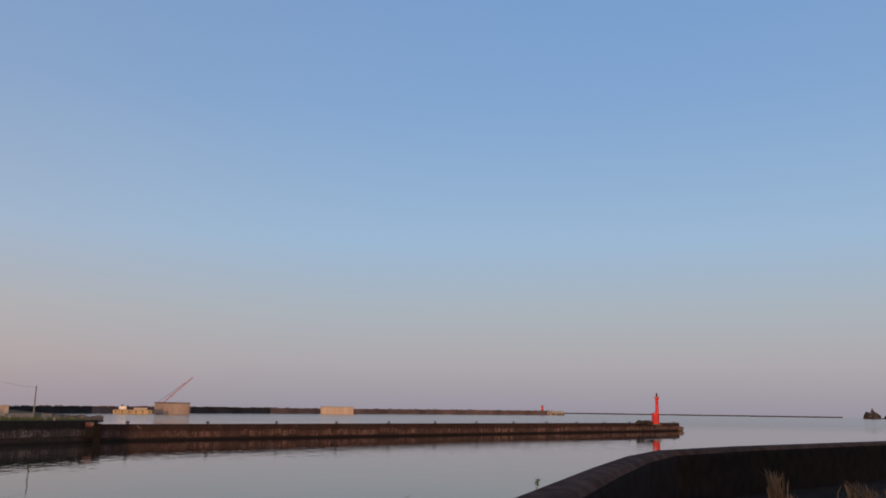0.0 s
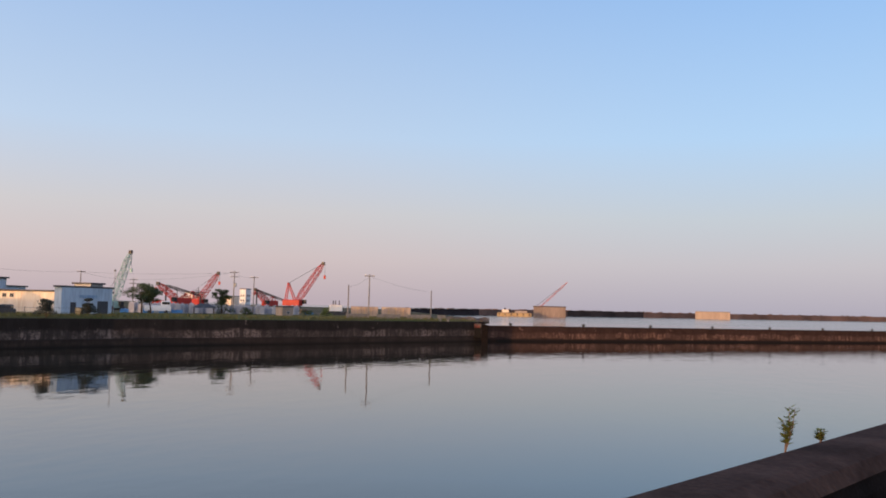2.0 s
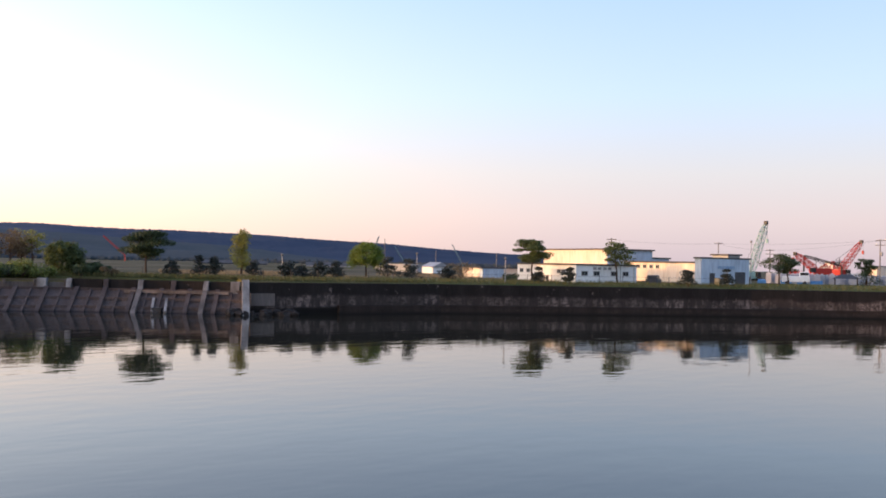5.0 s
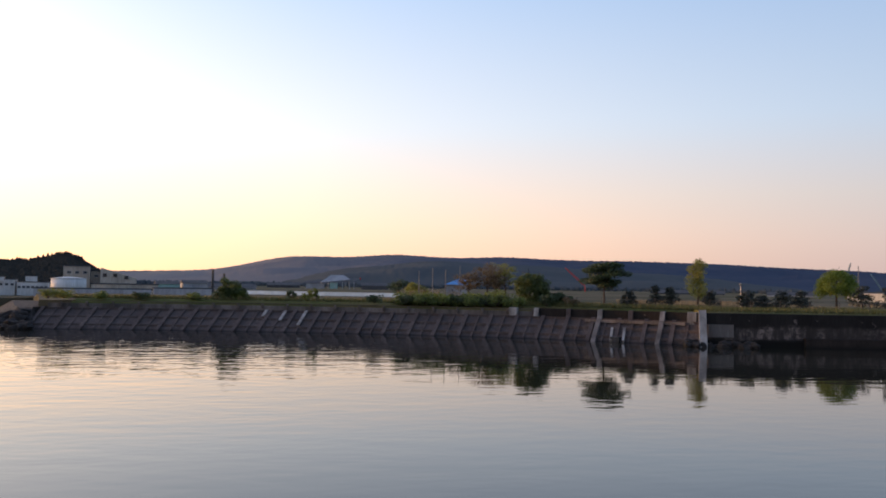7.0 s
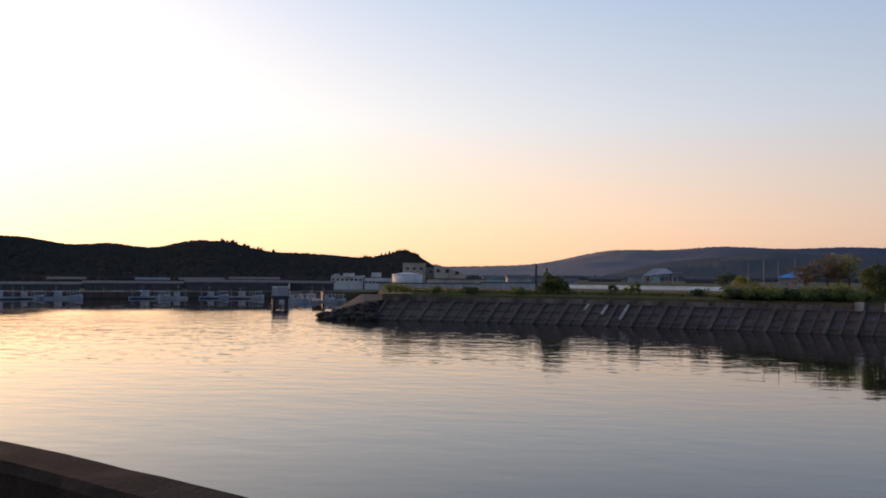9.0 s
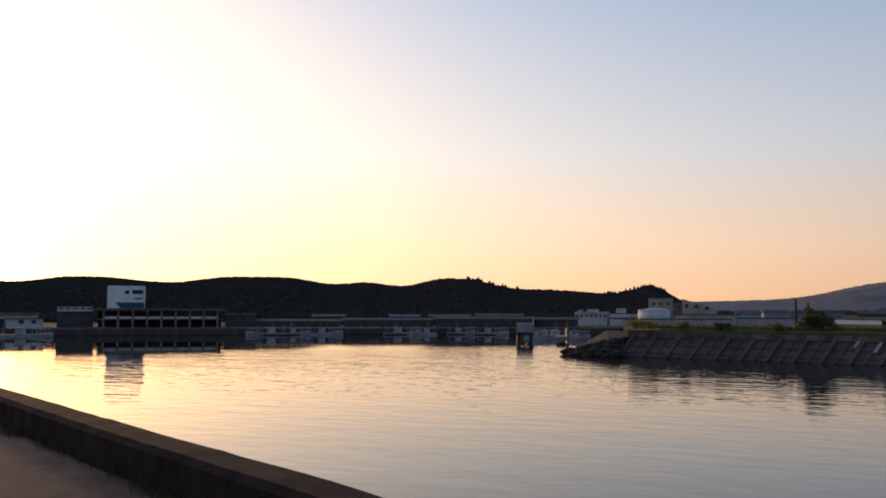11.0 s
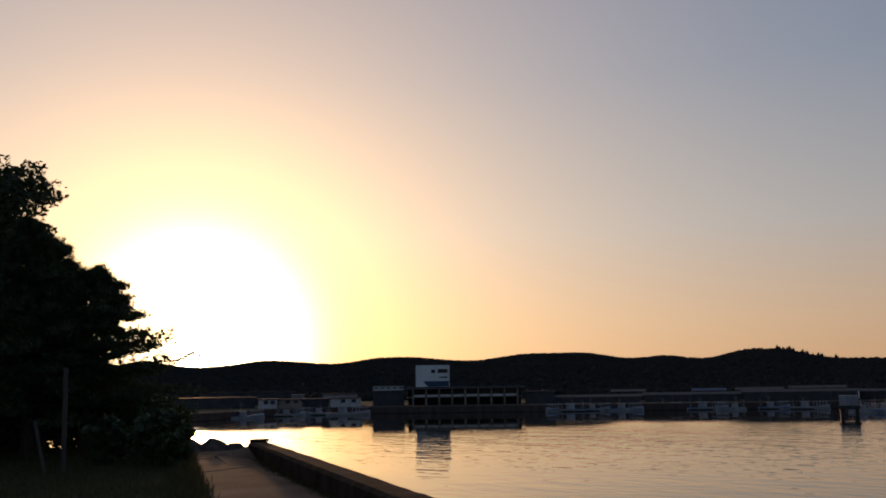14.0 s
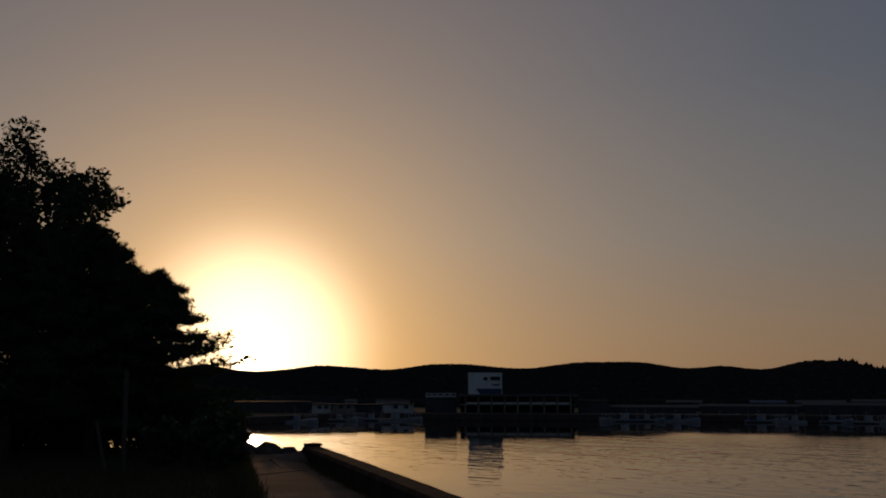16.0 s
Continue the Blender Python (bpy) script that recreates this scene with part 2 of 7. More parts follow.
def sea(name):
    """Nearly calm harbour water: a clear surface over a dark green-blue depth, long soft swell and small ripples."""
    m = bpy.data.materials.new(name)
    m.use_nodes = True
    n, l = m.node_tree.nodes, m.node_tree.links
    b = n["Principled BSDF"]
    b.inputs["Base Color"].default_value = (0.017, 0.017, 0.012, 1)
    b.inputs["Roughness"].default_value, b.inputs["IOR"].default_value = 0.025, 1.42
    co = n.new("ShaderNodeTexCoord")
    heights = []
    for scale, detail, amount, sx, sy, turn in ((0.10, 2, 0.035, 1.0, 0.35, -25), (0.85, 2, 0.034, 1.0, 0.5, 40), (2.1, 1, 0.006, 1.0, 0.6, 10), (0.34, 1.5, 0.030, 1.0, 0.5, 62)):
        mp, nz, mu = n.new("ShaderNodeMapping"), n.new("ShaderNodeTexNoise"), n.new("ShaderNodeMath")
        mp.inputs["Scale"].default_value, mp.inputs["Rotation"].default_value = (sx, sy, 1), (0, 0, radians(turn))
        nz.inputs["Scale"].default_value, nz.inputs["Detail"].default_value = scale, detail
        l.new(co.outputs["Object"], mp.inputs["Vector"])
        l.new(mp.outputs["Vector"], nz.inputs["Vector"])
        mu.operation = "MULTIPLY"
        mu.inputs[1].default_value = amount
        l.new(nz.outputs["Fac"], mu.inputs[0])
        heights.append(mu.outputs["Value"])
    s = heights[0]
    for h in heights[1:]:
        ad = n.new("ShaderNodeMath")
        l.new(s, ad.inputs[0])
        l.new(h, ad.inputs[1])
        s = ad.outputs["Value"]
    # breeze lanes: broad patches where the ripples are stronger
    ln, lm, lr = n.new("ShaderNodeTexNoise"), n.new("ShaderNodeMapping"), n.new("ShaderNodeMapRange")
    ln.inputs["Scale"].default_value = 0.016
    lm.inputs["Scale"].default_value = (1, 0.4, 1)
    l.new(co.outputs["Object"], lm.inputs["Vector"])
    l.new(lm.outputs["Vector"], ln.inputs["Vector"])
    lr.inputs["From Min"].default_value, lr.inputs["From Max"].default_value = 0.4, 0.65
    lr.inputs["To Min"].default_value, lr.inputs["To Max"].default_value = 0.05, 0.24
    l.new(ln.outputs["Fac"], lr.inputs["Value"])
    # catspaws of breeze: in the basin before the market, and along the pier; a lee under the port quay
    def ring(centre, outer, inner, least, most):
        far, mr = n.new("ShaderNodeVectorMath"), n.new("ShaderNodeMapRange")
        far.operation = "DISTANCE"
        far.inputs[1].default_value = centre
        l.new(co.outputs["Object"], far.inputs[0])
        mr.interpolation_type = "SMOOTHSTEP"
        mr.inputs["From Min"].default_value, mr.inputs["From Max"].default_value = outer, inner
        mr.inputs["To Min"].default_value, mr.inputs["To Max"].default_value = least, most
        l.new(far.outputs["Value"], mr.inputs["Value"])
        return mr.outputs["Result"]

    def calc(kind, a, b_):
        nd = n.new("ShaderNodeMath")
        nd.operation = kind
        l.new(a, nd.inputs[0])
        l.new(b_, nd.inputs[1])
        return nd.outputs["Value"]

    blown = calc("ADD", calc("ADD", lr.outputs["Result"], ring((-80, -50, 0), 76, 30, 0.0, 0.75)), ring((10, 125, 0), 85, 35, 0.0, 0.30))
    both = calc("MULTIPLY", blown, ring((-150, -140, 0), 76, 112, 0.08, 1.0))
    # beyond the pier the open water is ruffled too finely to mirror anything
    at_, open_ = n.new("ShaderNodeSeparateXYZ"), n.new("ShaderNodeMapRange")
    l.new(co.outputs["Object"], at_.inputs["Vector"])
    open_.inputs["From Min"].default_value, open_.inputs["From Max"].default_value = 230, 420
    open_.inputs["To Min"].default_value, open_.inputs["To Max"].default_value = 0.03, 0.13
    l.new(at_.outputs["Y"], open_.inputs["Value"])
    l.new(open_.outputs["Result"], b.inputs["Roughness"])
    bp = n.new("ShaderNodeBump")
    bp.inputs["Distance"].default_value = 1.7
    l.new(both, bp.inputs["Strength"])
    l.new(s, bp.inputs["Height"])
    l.new(bp.outputs["Normal"], b.inputs["Normal"])
    return m


WATER = sea("harbour_water")
QUAY = tidal("quay_concrete", (0.027, 0.023, 0.021), (0.24, 0.185, 0.160), (0.012, 0.011, 0.010), 0.55, 1.85)
PIER = tidal("pier_concrete", (0.046, 0.027, 0.022), (0.23, 0.130, 0.096), (0.014, 0.012, 0.011), 0.35, 1.45)
BREAK = paint("breakwater_concrete", (0.20, 0.125, 0.10), 0.9, (0.11, 0.072, 0.060), 0.03, 0.05, fine=20, spec=0.06)
LEDGE = tidal("ledge_concrete", (0.036, 0.028, 0.024), (0.055, 0.041, 0.034), (0.016, 0.014, 0.013), 0.15, 0.75)
REVET = tidal("revetment_concrete", (0.088, 0.067, 0.060), (0.13, 0.100, 0.088), (0.020, 0.017, 0.016), 0.05, 1.7)
WEATHERED = paint("weathered_cream_render", (0.43, 0.37, 0.30), 0.75, (0.31, 0.265, 0.215), 0.25, 0.005, streak=True)
YARD_GREY = paint("yard_wall_panels", (0.36, 0.355, 0.365), 0.7, (0.28, 0.275, 0.285), 0.2, 0.005, streak=True)
CONCRETE = paint("weathered_concrete", (0.30, 0.27, 0.24), 0.88, (0.17, 0.15, 0.13), 0.6, 0.01, spec=0.08)
DULL = paint("stained_concrete", (0.33, 0.30, 0.275), 0.9, (0.15, 0.130, 0.115), 0.9, 0.012, spec=0.06, streak=True)
WET_ROCK = paint("wet_rock", (0.040, 0.033, 0.029), 0.75, (0.020, 0.017, 0.015), 1.2, 0.08, spec=0.15)
PARAPET = paint("parapet_concrete", (0.042, 0.029, 0.024), 0.9, (0.018, 0.013, 0.011), 2.2, 0.015, spec=0.08)
PATH = paint("path_concrete", (0.175, 0.122, 0.090), 0.88, (0.095, 0.066, 0.050), 0.9, 0.008, spec=0.08)
WHITE = paint("white_paint", (0.78, 0.78, 0.76), 0.5, (0.66, 0.66, 0.64), 0.4, 0.002, streak=True)
CREAM = paint("cream_siding", (0.74, 0.62, 0.49), 0.6, (0.66, 0.55, 0.43), 0.3, 0.004, streak=True)
BLUEGREY = paint("blue_grey_siding", (0.42, 0.50, 0.58), 0.55, (0.35, 0.43, 0.51), 0.3, 0.004, streak=True)
GREY = paint("grey_metal", (0.33, 0.34, 0.35), 0.45, (0.25, 0.26, 0.27), 0.8, 0.003, metal=0.4)
ROOF = paint("dark_roofing", (0.075, 0.075, 0.080), 0.7, (0.055, 0.055, 0.058), 0.6, 0.005)
BLUE = paint("blue_sheet", (0.085, 0.24, 0.47), 0.5, (0.06, 0.18, 0.38), 0.5, 0.003)
RED = paint("red_paint", (0.50, 0.032, 0.026), 0.5, (0.40, 0.028, 0.024), 0.7, 0.003)
CRANE_RED = paint("crane_orange_red", (0.45, 0.042, 0.030), 0.5, (0.34, 0.034, 0.026), 0.6, 0.003)
CRANE_GREEN = paint("crane_pale_green", (0.30, 0.46, 0.42), 0.5, (0.24, 0.38, 0.35), 0.6, 0.003)
CRANE_TEAL = paint("far_crane_teal", (0.11, 0.19, 0.22), 0.6, (0.085, 0.15, 0.18), 0.6, 0.003)
STEEL = paint("dark_steel", (0.055, 0.055, 0.06), 0.5, (0.04, 0.038, 0.036), 1.5, 0.002, metal=0.3)
POLE = paint("pole_concrete", (0.20, 0.19, 0.18), 0.8, (0.15, 0.14, 0.13), 1.5, 0.003)
TAN = paint("tan_boards", (0.38, 0.30, 0.24), 0.75, (0.30, 0.235, 0.19), 0.35, 0.01, streak=True)
OCHRE = paint("ochre_steel", (0.40, 0.29, 0.15), 0.7, (0.30, 0.21, 0.11), 0.3, 0.01, streak=True)
BARK = paint("bark", (0.085, 0.06, 0.045), 0.95, (0.05, 0.035, 0.027), 5.0, 0.03, streak=True)
GRASS = paint("grass", (0.085, 0.095, 0.026), 0.95, (0.13, 0.105, 0.042), 0.12, 0.06, fine=25.0, spec=0.04)
SOIL = paint("dark_soil", (0.022, 0.018, 0.015), 0.95, (0.012, 0.010, 0.008), 1.1, 0.04, spec=0.04)
EARTH = paint("bare_land", (0.125, 0.100, 0.066), 0.95, (0.060, 0.058, 0.028), 0.018, 0.05, fine=20, spec=0.04)
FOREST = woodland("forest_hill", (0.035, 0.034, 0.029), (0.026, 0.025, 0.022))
# Distance haze is put into the foothill's bluer, paler base colour.
MID_FOREST = woodland("hazy_foothill_forest", (0.066, 0.075, 0.080), (0.046, 0.056, 0.062))
# The blue and the pale grey here are painted distance haze.
FAR_FOREST = woodland("hazy_far_forest_hill", (0.040, 0.054, 0.086), (0.032, 0.044, 0.073), (0.22, 0.200, 0.190), (0.175, 0.162, 0.158))
ROCK = paint("rock", (0.15, 0.12, 0.10), 0.9, (0.08, 0.065, 0.055), 1.2, 0.08, spec=0.04)
GLASS = paint("window_glass", (0.03, 0.035, 0.04), 0.08, (0.02, 0.024, 0.028), 0.4)
LEAF = leafy("leaf", (0.19, 0.22, 0.045), (0.085, 0.115, 0.024))
LEAF_GRASS = leafy("grass_blades", (0.13, 0.125, 0.036), (0.070, 0.075, 0.022), 0.3)
LEAF_MID = leafy("mid_leaf", (0.105, 0.135, 0.034), (0.048, 0.068, 0.018), 0.3)
LEAF_DARK = leafy("dark_leaf", (0.055, 0.085, 0.024), (0.026, 0.042, 0.014), 0.2)
LEAF_YOUNG = leafy("young_leaf", (0.20, 0.25, 0.030), (0.115, 0.155, 0.020))
STRAW = leafy("straw_grass", (0.26, 0.20, 0.11), (0.16, 0.12, 0.065), 0.2)
LEAF_PINE = leafy("pine_needles", (0.028, 0.036, 0.024), (0.014, 0.020, 0.014), 0.12)
LEAF_YELLOW = leafy("yellow_leaf", (0.27, 0.27, 0.05), (0.17, 0.165, 0.035))
LEAF_RUST = leafy("rusty_leaf", (0.165, 0.120, 0.055), (0.10, 0.070, 0.034))
LEAF_VERGE = leafy("verge_blades", (0.085, 0.080, 0.026), (0.040, 0.042, 0.014), 0.42)
VERGE = paint("verge_turf", (0.036, 0.038, 0.014), 0.95, (0.055, 0.046, 0.020), 0.5, 0.05, fine=25.0, spec=0.04)
DRY = leafy("dry_grass", (0.13, 0.080, 0.045), (0.065, 0.042, 0.024), 0.12)

# ---- water and land ----
def along(points, step, start=0.0):
    """Points at even steps along a plan path, with the path's heading there."""
    out, left = [], start
    for a, b in zip(points, points[1:]):
        a, b = Vector((a[0], a[1], 0)), Vector((b[0], b[1], 0))
        n, t = (b - a).length, (b - a).normalized()
        while left < n:
            out.append((a + t * left, math.degrees(math.atan2(t.y, t.x))))
            left += step
        left -= n
    return out


bm = bmesh.new()
prism(bm, [(-4900, -4900), (4900, -4900), (4900, 4900), (-4900, 4900)], -6.0, 0.0)
tagged(link("water", bm, WATER), "calm grey-blue harbour water with soft ripples at dusk", "water", kind="structure")

LAND_Z = 3.05
TOE = [at(67.6, 87.9), at(73, 89.8), at(78, 92.0), at(85.7, 94.2), at(94.5, 97.5), at(103, 101.5), at(109.8, 105.6)]
CREST = []
for k, run in enumerate((3.4, 4.6, 5.8, 7.0, 7.8, 8.0, 7.0)):
    t = (TOE[min(k + 1, 6)] - TOE[max(k - 1, 0)]).normalized()
    CREST.append(TOE[k] + Vector((t.y, -t.x, 0)) * run)
QUAY_LINE = [(-29.0, 143.0), (-62.6, 89.5), (-78.6, 55.5), (-82.2, 34.5)]
outline = [*QUAY_LINE, *[(p.x - 0.6, p.y) for p in CREST[:6]], tuple(at(109.0, 114.0))[:2], tuple(at(109.0, 135))[:2], tuple(at(109.3, 212))[:2], tuple(at(109.3, 3400))[:2],
           tuple(at(60, 3400))[:2], tuple(at(40, 3000))[:2], tuple(at(17.6, 620))[:2], tuple(at(15.4, 330))[:2], tuple(at(11.4, 190))[:2], (-33.5, 150.0)]
bm = bmesh.new()
prism(bm, outline, -3.0, LAND_Z)
tagged(link("ground_far", bm, EARTH), "flat reclaimed harbour land of sand, gravel and thin grass", "ground", kind="structure")
PORT_Z = 1.4
bm = bmesh.new()
prism(bm, [tuple(at(a, r))[:2] for a, r in ((109.0, 214), (111.8, 208.5), (131, 196), (150, 205), (158, 165), (175, 150), (200, 160), (215, 3000), (160, 3400), (109.0, 3400))], -3.0, PORT_Z)
tagged(link("ground_port", bm, EARTH), "low paved land of the fishing port", "ground", kind="structure")

bm = bmesh.new()
sweep(bm, QUAY_LINE, [(-0.42, -3.0), (-0.42, 0.75), (-0.3, 0.78), (-0.3, LAND_Z + 0.15), (0.55, LAND_Z + 0.15), (0.55, -3.0)])
tagged(link("quay_wall", bm, QUAY), "old stained concrete quay wall with tide marks", "quay wall", kind="structure")
bm = bmesh.new()
sweep(bm, [(-29.5, 142.2), (-62.6, 89.5), (-78.6, 55.5), (-80.6, 43.8)], [(-1.0, -3.0), (-1.0, 0.86), (0.1, 0.92), (0.1, -3.0)])
link("quay_step", bm, LEDGE)
tagged(bpy.data.objects["quay_step"], "low concrete ledge along the foot of the quay wall", "ledge", kind="structure")

bm = bmesh.new()
sweep(bm, [(-29.2, 142.4), (127.0, 273.0)], [(0.0, -3.0), (0.0, 2.55), (-1.1, 2.6), (-1.2, 2.2), (-7.5, 2.2), (-7.5, -3.0)])
tagged(link("pier", bm, PIER), "long low rust-stained concrete pier reaching out to the red beacon", "pier", kind="structure")

# ---- the near shore ----
WALL = [(44, 50), (30.8, 42.0), (17.8, 33.3), (12.6, 29.0), (9.8, 24.8), (6.9, 19.6), (2.7, 11.7), (-0.28, 6.06), (-4.47, -2.25), (-5.1, -3.86),
        (-6.25, -7.25), (-7.8, -11.6), (-10.7, -19.9)]
PATH_Z, TOP_Z = 3.9, 4.25
bm = bmesh.new()
prism(bm, [*[(x - 0.1, y) for x, y in WALL], (-11.6, -22.6), (-11.0, -26.5), (-7.0, -33.0), (6.0, -42.0), (60.0, -60.0), (400, -200), (900, 500), (70, 60)], -3.0, 2.4)
tagged(link("ground_near", bm, SOIL), "dark bare soil of the near shore behind the parapet", "ground", kind="structure")
# Soil stain and shade are both put into this near-black face colour.
DARK_FACE = paint("stain_and_shade_face", (0.013, 0.010, 0.0095), 0.9, (0.007, 0.0055, 0.005), 2.2, 0.015, spec=0.04)
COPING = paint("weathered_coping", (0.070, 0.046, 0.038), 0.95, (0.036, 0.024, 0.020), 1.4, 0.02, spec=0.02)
bm = bmesh.new()
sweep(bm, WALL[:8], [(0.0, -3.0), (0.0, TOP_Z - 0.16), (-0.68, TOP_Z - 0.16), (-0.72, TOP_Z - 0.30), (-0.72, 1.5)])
north_wall = tagged(link("parapet_wall", bm, DARK_FACE), "thick dark concrete parapet along the shore, stain and shade in its face colour", "parapet", kind="structure")
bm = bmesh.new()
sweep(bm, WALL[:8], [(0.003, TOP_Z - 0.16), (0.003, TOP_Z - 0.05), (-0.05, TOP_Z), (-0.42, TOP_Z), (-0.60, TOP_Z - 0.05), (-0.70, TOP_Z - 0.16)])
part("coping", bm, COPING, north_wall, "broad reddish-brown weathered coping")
bm = bmesh.new()
sweep(bm, [*[(p.x, p.y) for p, _ in along(WALL[7:], 0.35)], WALL[-1]], [(0.0, -3.0), (0.0, TOP_Z - 0.06), (-0.05, TOP_Z), (-0.40, TOP_Z), (-0.45, TOP_Z - 0.06), (-0.45, 1.5)])
for v in bm.verts:
    if v.co.z > PATH_Z:
        v.co += Vector((0.8, 0.8, 1.0)) * (0.005 * noise.noise(v.co * 1.7) + 0.011 * noise.noise(v.co * 7.0))
tagged(link("parapet_wall", bm, PARAPET), "thick weathered concrete parapet with a rounded top along the shore", "parapet", kind="structure")
bm = bmesh.new()
prism(bm, [(-1.2, 3.4), (-3.98, -2.25), (-4.6, -3.9), (-5.75, -7.4), (-7.3, -11.7), (-10.2, -20.0), (-11.2, -22.4), (-9.9, -22.6), (-8.5, -19.2), (-5.6, -12.0), (-3.6, -7.3), (0.5, 1.0)], 2.0, PATH_Z)
tagged(link("path", bm, PATH), "cracked concrete promenade path beside the parapet", "path", kind="structure")
bm = bmesh.new()
prism(bm, [(0.5, 1.0), (-3.6, -7.3), (-5.6, -12.0), (-8.5, -19.2), (-9.9, -22.6), (-9.6, -26.0), (-6.0, -32.0), (7.0, -40.0), (45.0, -50.0), (40, 0.0), (8, 2.0)], 2.0, PATH_Z - 0.03)
tagged(link("grass_verge", bm, VERGE), "rough grass under the trees beside the path", "grass", kind="structure")


# ---- hills ----
def hill_z(b, u, p, b0, b1, mounds, base, rough, seed, taper, tree_size):
    foot = max(0.0, min(1.0, (b - b0) / taper, (b1 - b) / taper))
    top = base * foot * foot * (3 - 2 * foot) + sum(h * math.exp(-((b - c) / w) ** 2) for c, w, h in mounds)
    t = min(1.0, u / 0.7)
    rise = t * (1.25 - 0.25 * t) if u < 0.7 else max(0.0, math.cos((u - 0.7) / 0.3 * math.pi / 2)) ** 0.8
    spurs = noise.fractal(Vector((p.x * 0.004, p.y * 0.004, seed)), 1.0, 2.0, 4) * rough * (4.0 * t * (1 - t) + 0.12)
    grain = 0.16 / tree_size
    crown = (noise.noise(Vector((p.x * grain, p.y * grain, seed))) + 0.6 * noise.noise(Vector((p.x * grain * 2.3, p.y * grain * 2.3, seed + 4)))) * tree_size
    return LAND_Z - 1 + max(0.0, top * rise + (spurs + crown) * min(1.0, rise * 2.5))


def hill(name, b0, b1, near, depth, mounds, base, rough, material, label, seed, steps=260, rows=14, taper=2.5, tree_size=1.2):
    """A wooded ridge seen across the bay: soft mounds (bearing, half width in degrees, height) over a base height."""
    verts, faces = [], []
    for i in range(steps + 1):
        b = b0 + (b1 - b0) * i / steps
        for j in range(rows + 1):
            u = j / rows
            p = at(b, near + depth * u)
            verts.append((p.x, p.y, hill_z(b, u, p, b0, b1, mounds, base, rough, seed, taper, tree_size)))
    k = rows + 1
    for i in range(steps):
        for j in range(rows):
            faces.append((i * k + j, i * k + j + 1, (i + 1) * k + j + 1, (i + 1) * k + j))
    ob = cloud(name, verts, faces, material, None, True)
    return tagged(ob, label, "hill", kind="structure")


FAR_RIDGE = [(44.0, 3.1, 2.9), (47.6, 3.1, 2.5), (51.2, 3.1, 4.8), (54.8, 3.1, 11.4), (58.4, 3.1, 22.6), (62.0, 3.1, 24.8), (65.6, 3.1, 32.5), (69.2, 3.1, 36.2), (72.8, 3.1, 38.6),
             (76.4, 3.1, 37.5), (80.0, 3.1, 46.5), (83.6, 3.1, 37.2), (87.2, 3.1, 50.0), (90.8, 3.1, 34.2), (94.4, 3.1, 44.1), (98.0, 3.1, 6.6), (101.6, 3.1, 3.1)]
MID_RIDGE = [(70, 6, 13), (79, 6, 27), (85.5, 4.0, 24), (90.5, 3.0, 12)]
RIDGE = [(107.6, 1.9, 6.5), (109.5, 1.9, -7.0), (111.9, 1.9, -2.4), (116.6, 1.9, -1.0), (118.9, 1.9, 9.9), (121.3, 1.9, 11.6), (126.0, 1.9, 8.1), (128.3, 1.9, 2.2), (130.7, 1.9, 10.7),
         (133.0, 1.9, 10.5), (135.4, 1.9, 11.1), (137.7, 1.9, 4.1), (140.1, 1.9, 5.3), (142.4, 1.9, 9.5), (144.8, 1.9, 9.3), (147.1, 1.9, 2.6), (149.5, 1.9, 4.8), (151.8, 1.9, 8.5), (154.2, 1.9, 2.4), (158.9, 1.9, 7.1), (172, 9, 6)]
RIDGE_BASE, FAR_BASE = 31.0, 30.0
hill("backdrop_hill_far", 36, 114, 1500, 1870, FAR_RIDGE, FAR_BASE, 11, FAR_FOREST, "long wooded ridge on the far side of the bay, blue haze in its colour", 3.0, 620, 60, 6, 1.6)
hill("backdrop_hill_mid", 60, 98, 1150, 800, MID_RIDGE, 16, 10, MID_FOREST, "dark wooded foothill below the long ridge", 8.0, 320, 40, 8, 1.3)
hill("backdrop_hill_near", 103.6, 205, 420, 1100, RIDGE, RIDGE_BASE, 1.6, FOREST, "dark wooded hills behind the fishing port at sunset", 5.0, 900, 60, 4.6, 0.8)


# woods along the ridges: single crowns that break the outline
def crown(verts, faces, p, h, w, rnd):
    """One far crown: two uneven rings under a top."""
    k = len(verts)
    for up, r in ((0.22, 1.0), (0.66, 0.78)):
        for q in range(5):
            a = q * 1.2566 + rnd.uniform(-0.3, 0.3)
            verts.append((p.x + math.cos(a) * w * r * rnd.uniform(0.8, 1.2), p.y + math.sin(a) * w * r * rnd.uniform(0.8, 1.2), p.z + h * (up + rnd.uniform(-0.08, 0.08))))
    verts.append((p.x + rnd.uniform(-0.2, 0.2) * w, p.y, p.z + h))
    verts.append((p.x, p.y, p.z - 2.5))
    for q in range(5):
        r = (q + 1) % 5
        faces.append((k + q, k + r, k + 5 + r, k + 5 + q))
        faces.append((k + 5 + q, k + 5 + r, k + 10))
        faces.append((k + r, k + q, k + 11))


def woods(name, b0, b1, dist, height, count, tall, material, label, seed, pointed=0.2, spread=60.0):
    rnd = random.Random(seed)
    verts, faces = [], []
    for _ in range(count):
        b = rnd.uniform(b0, b1)
        d = dist + rnd.uniform(-spread, spread)
        p = at(b, d)
        p.z = height(b) * (1 - 0.10 * abs(d - dist) / spread)
        thin = rnd.random() < pointed
        h = tall * rnd.uniform(0.5, 1.25) * (1.15 if thin else 0.9)
        crown(verts, faces, p, h, h * (0.24 if thin else 0.85), rnd)
    return tagged(cloud(name, verts, faces, material), label, "woods", kind="stuff")


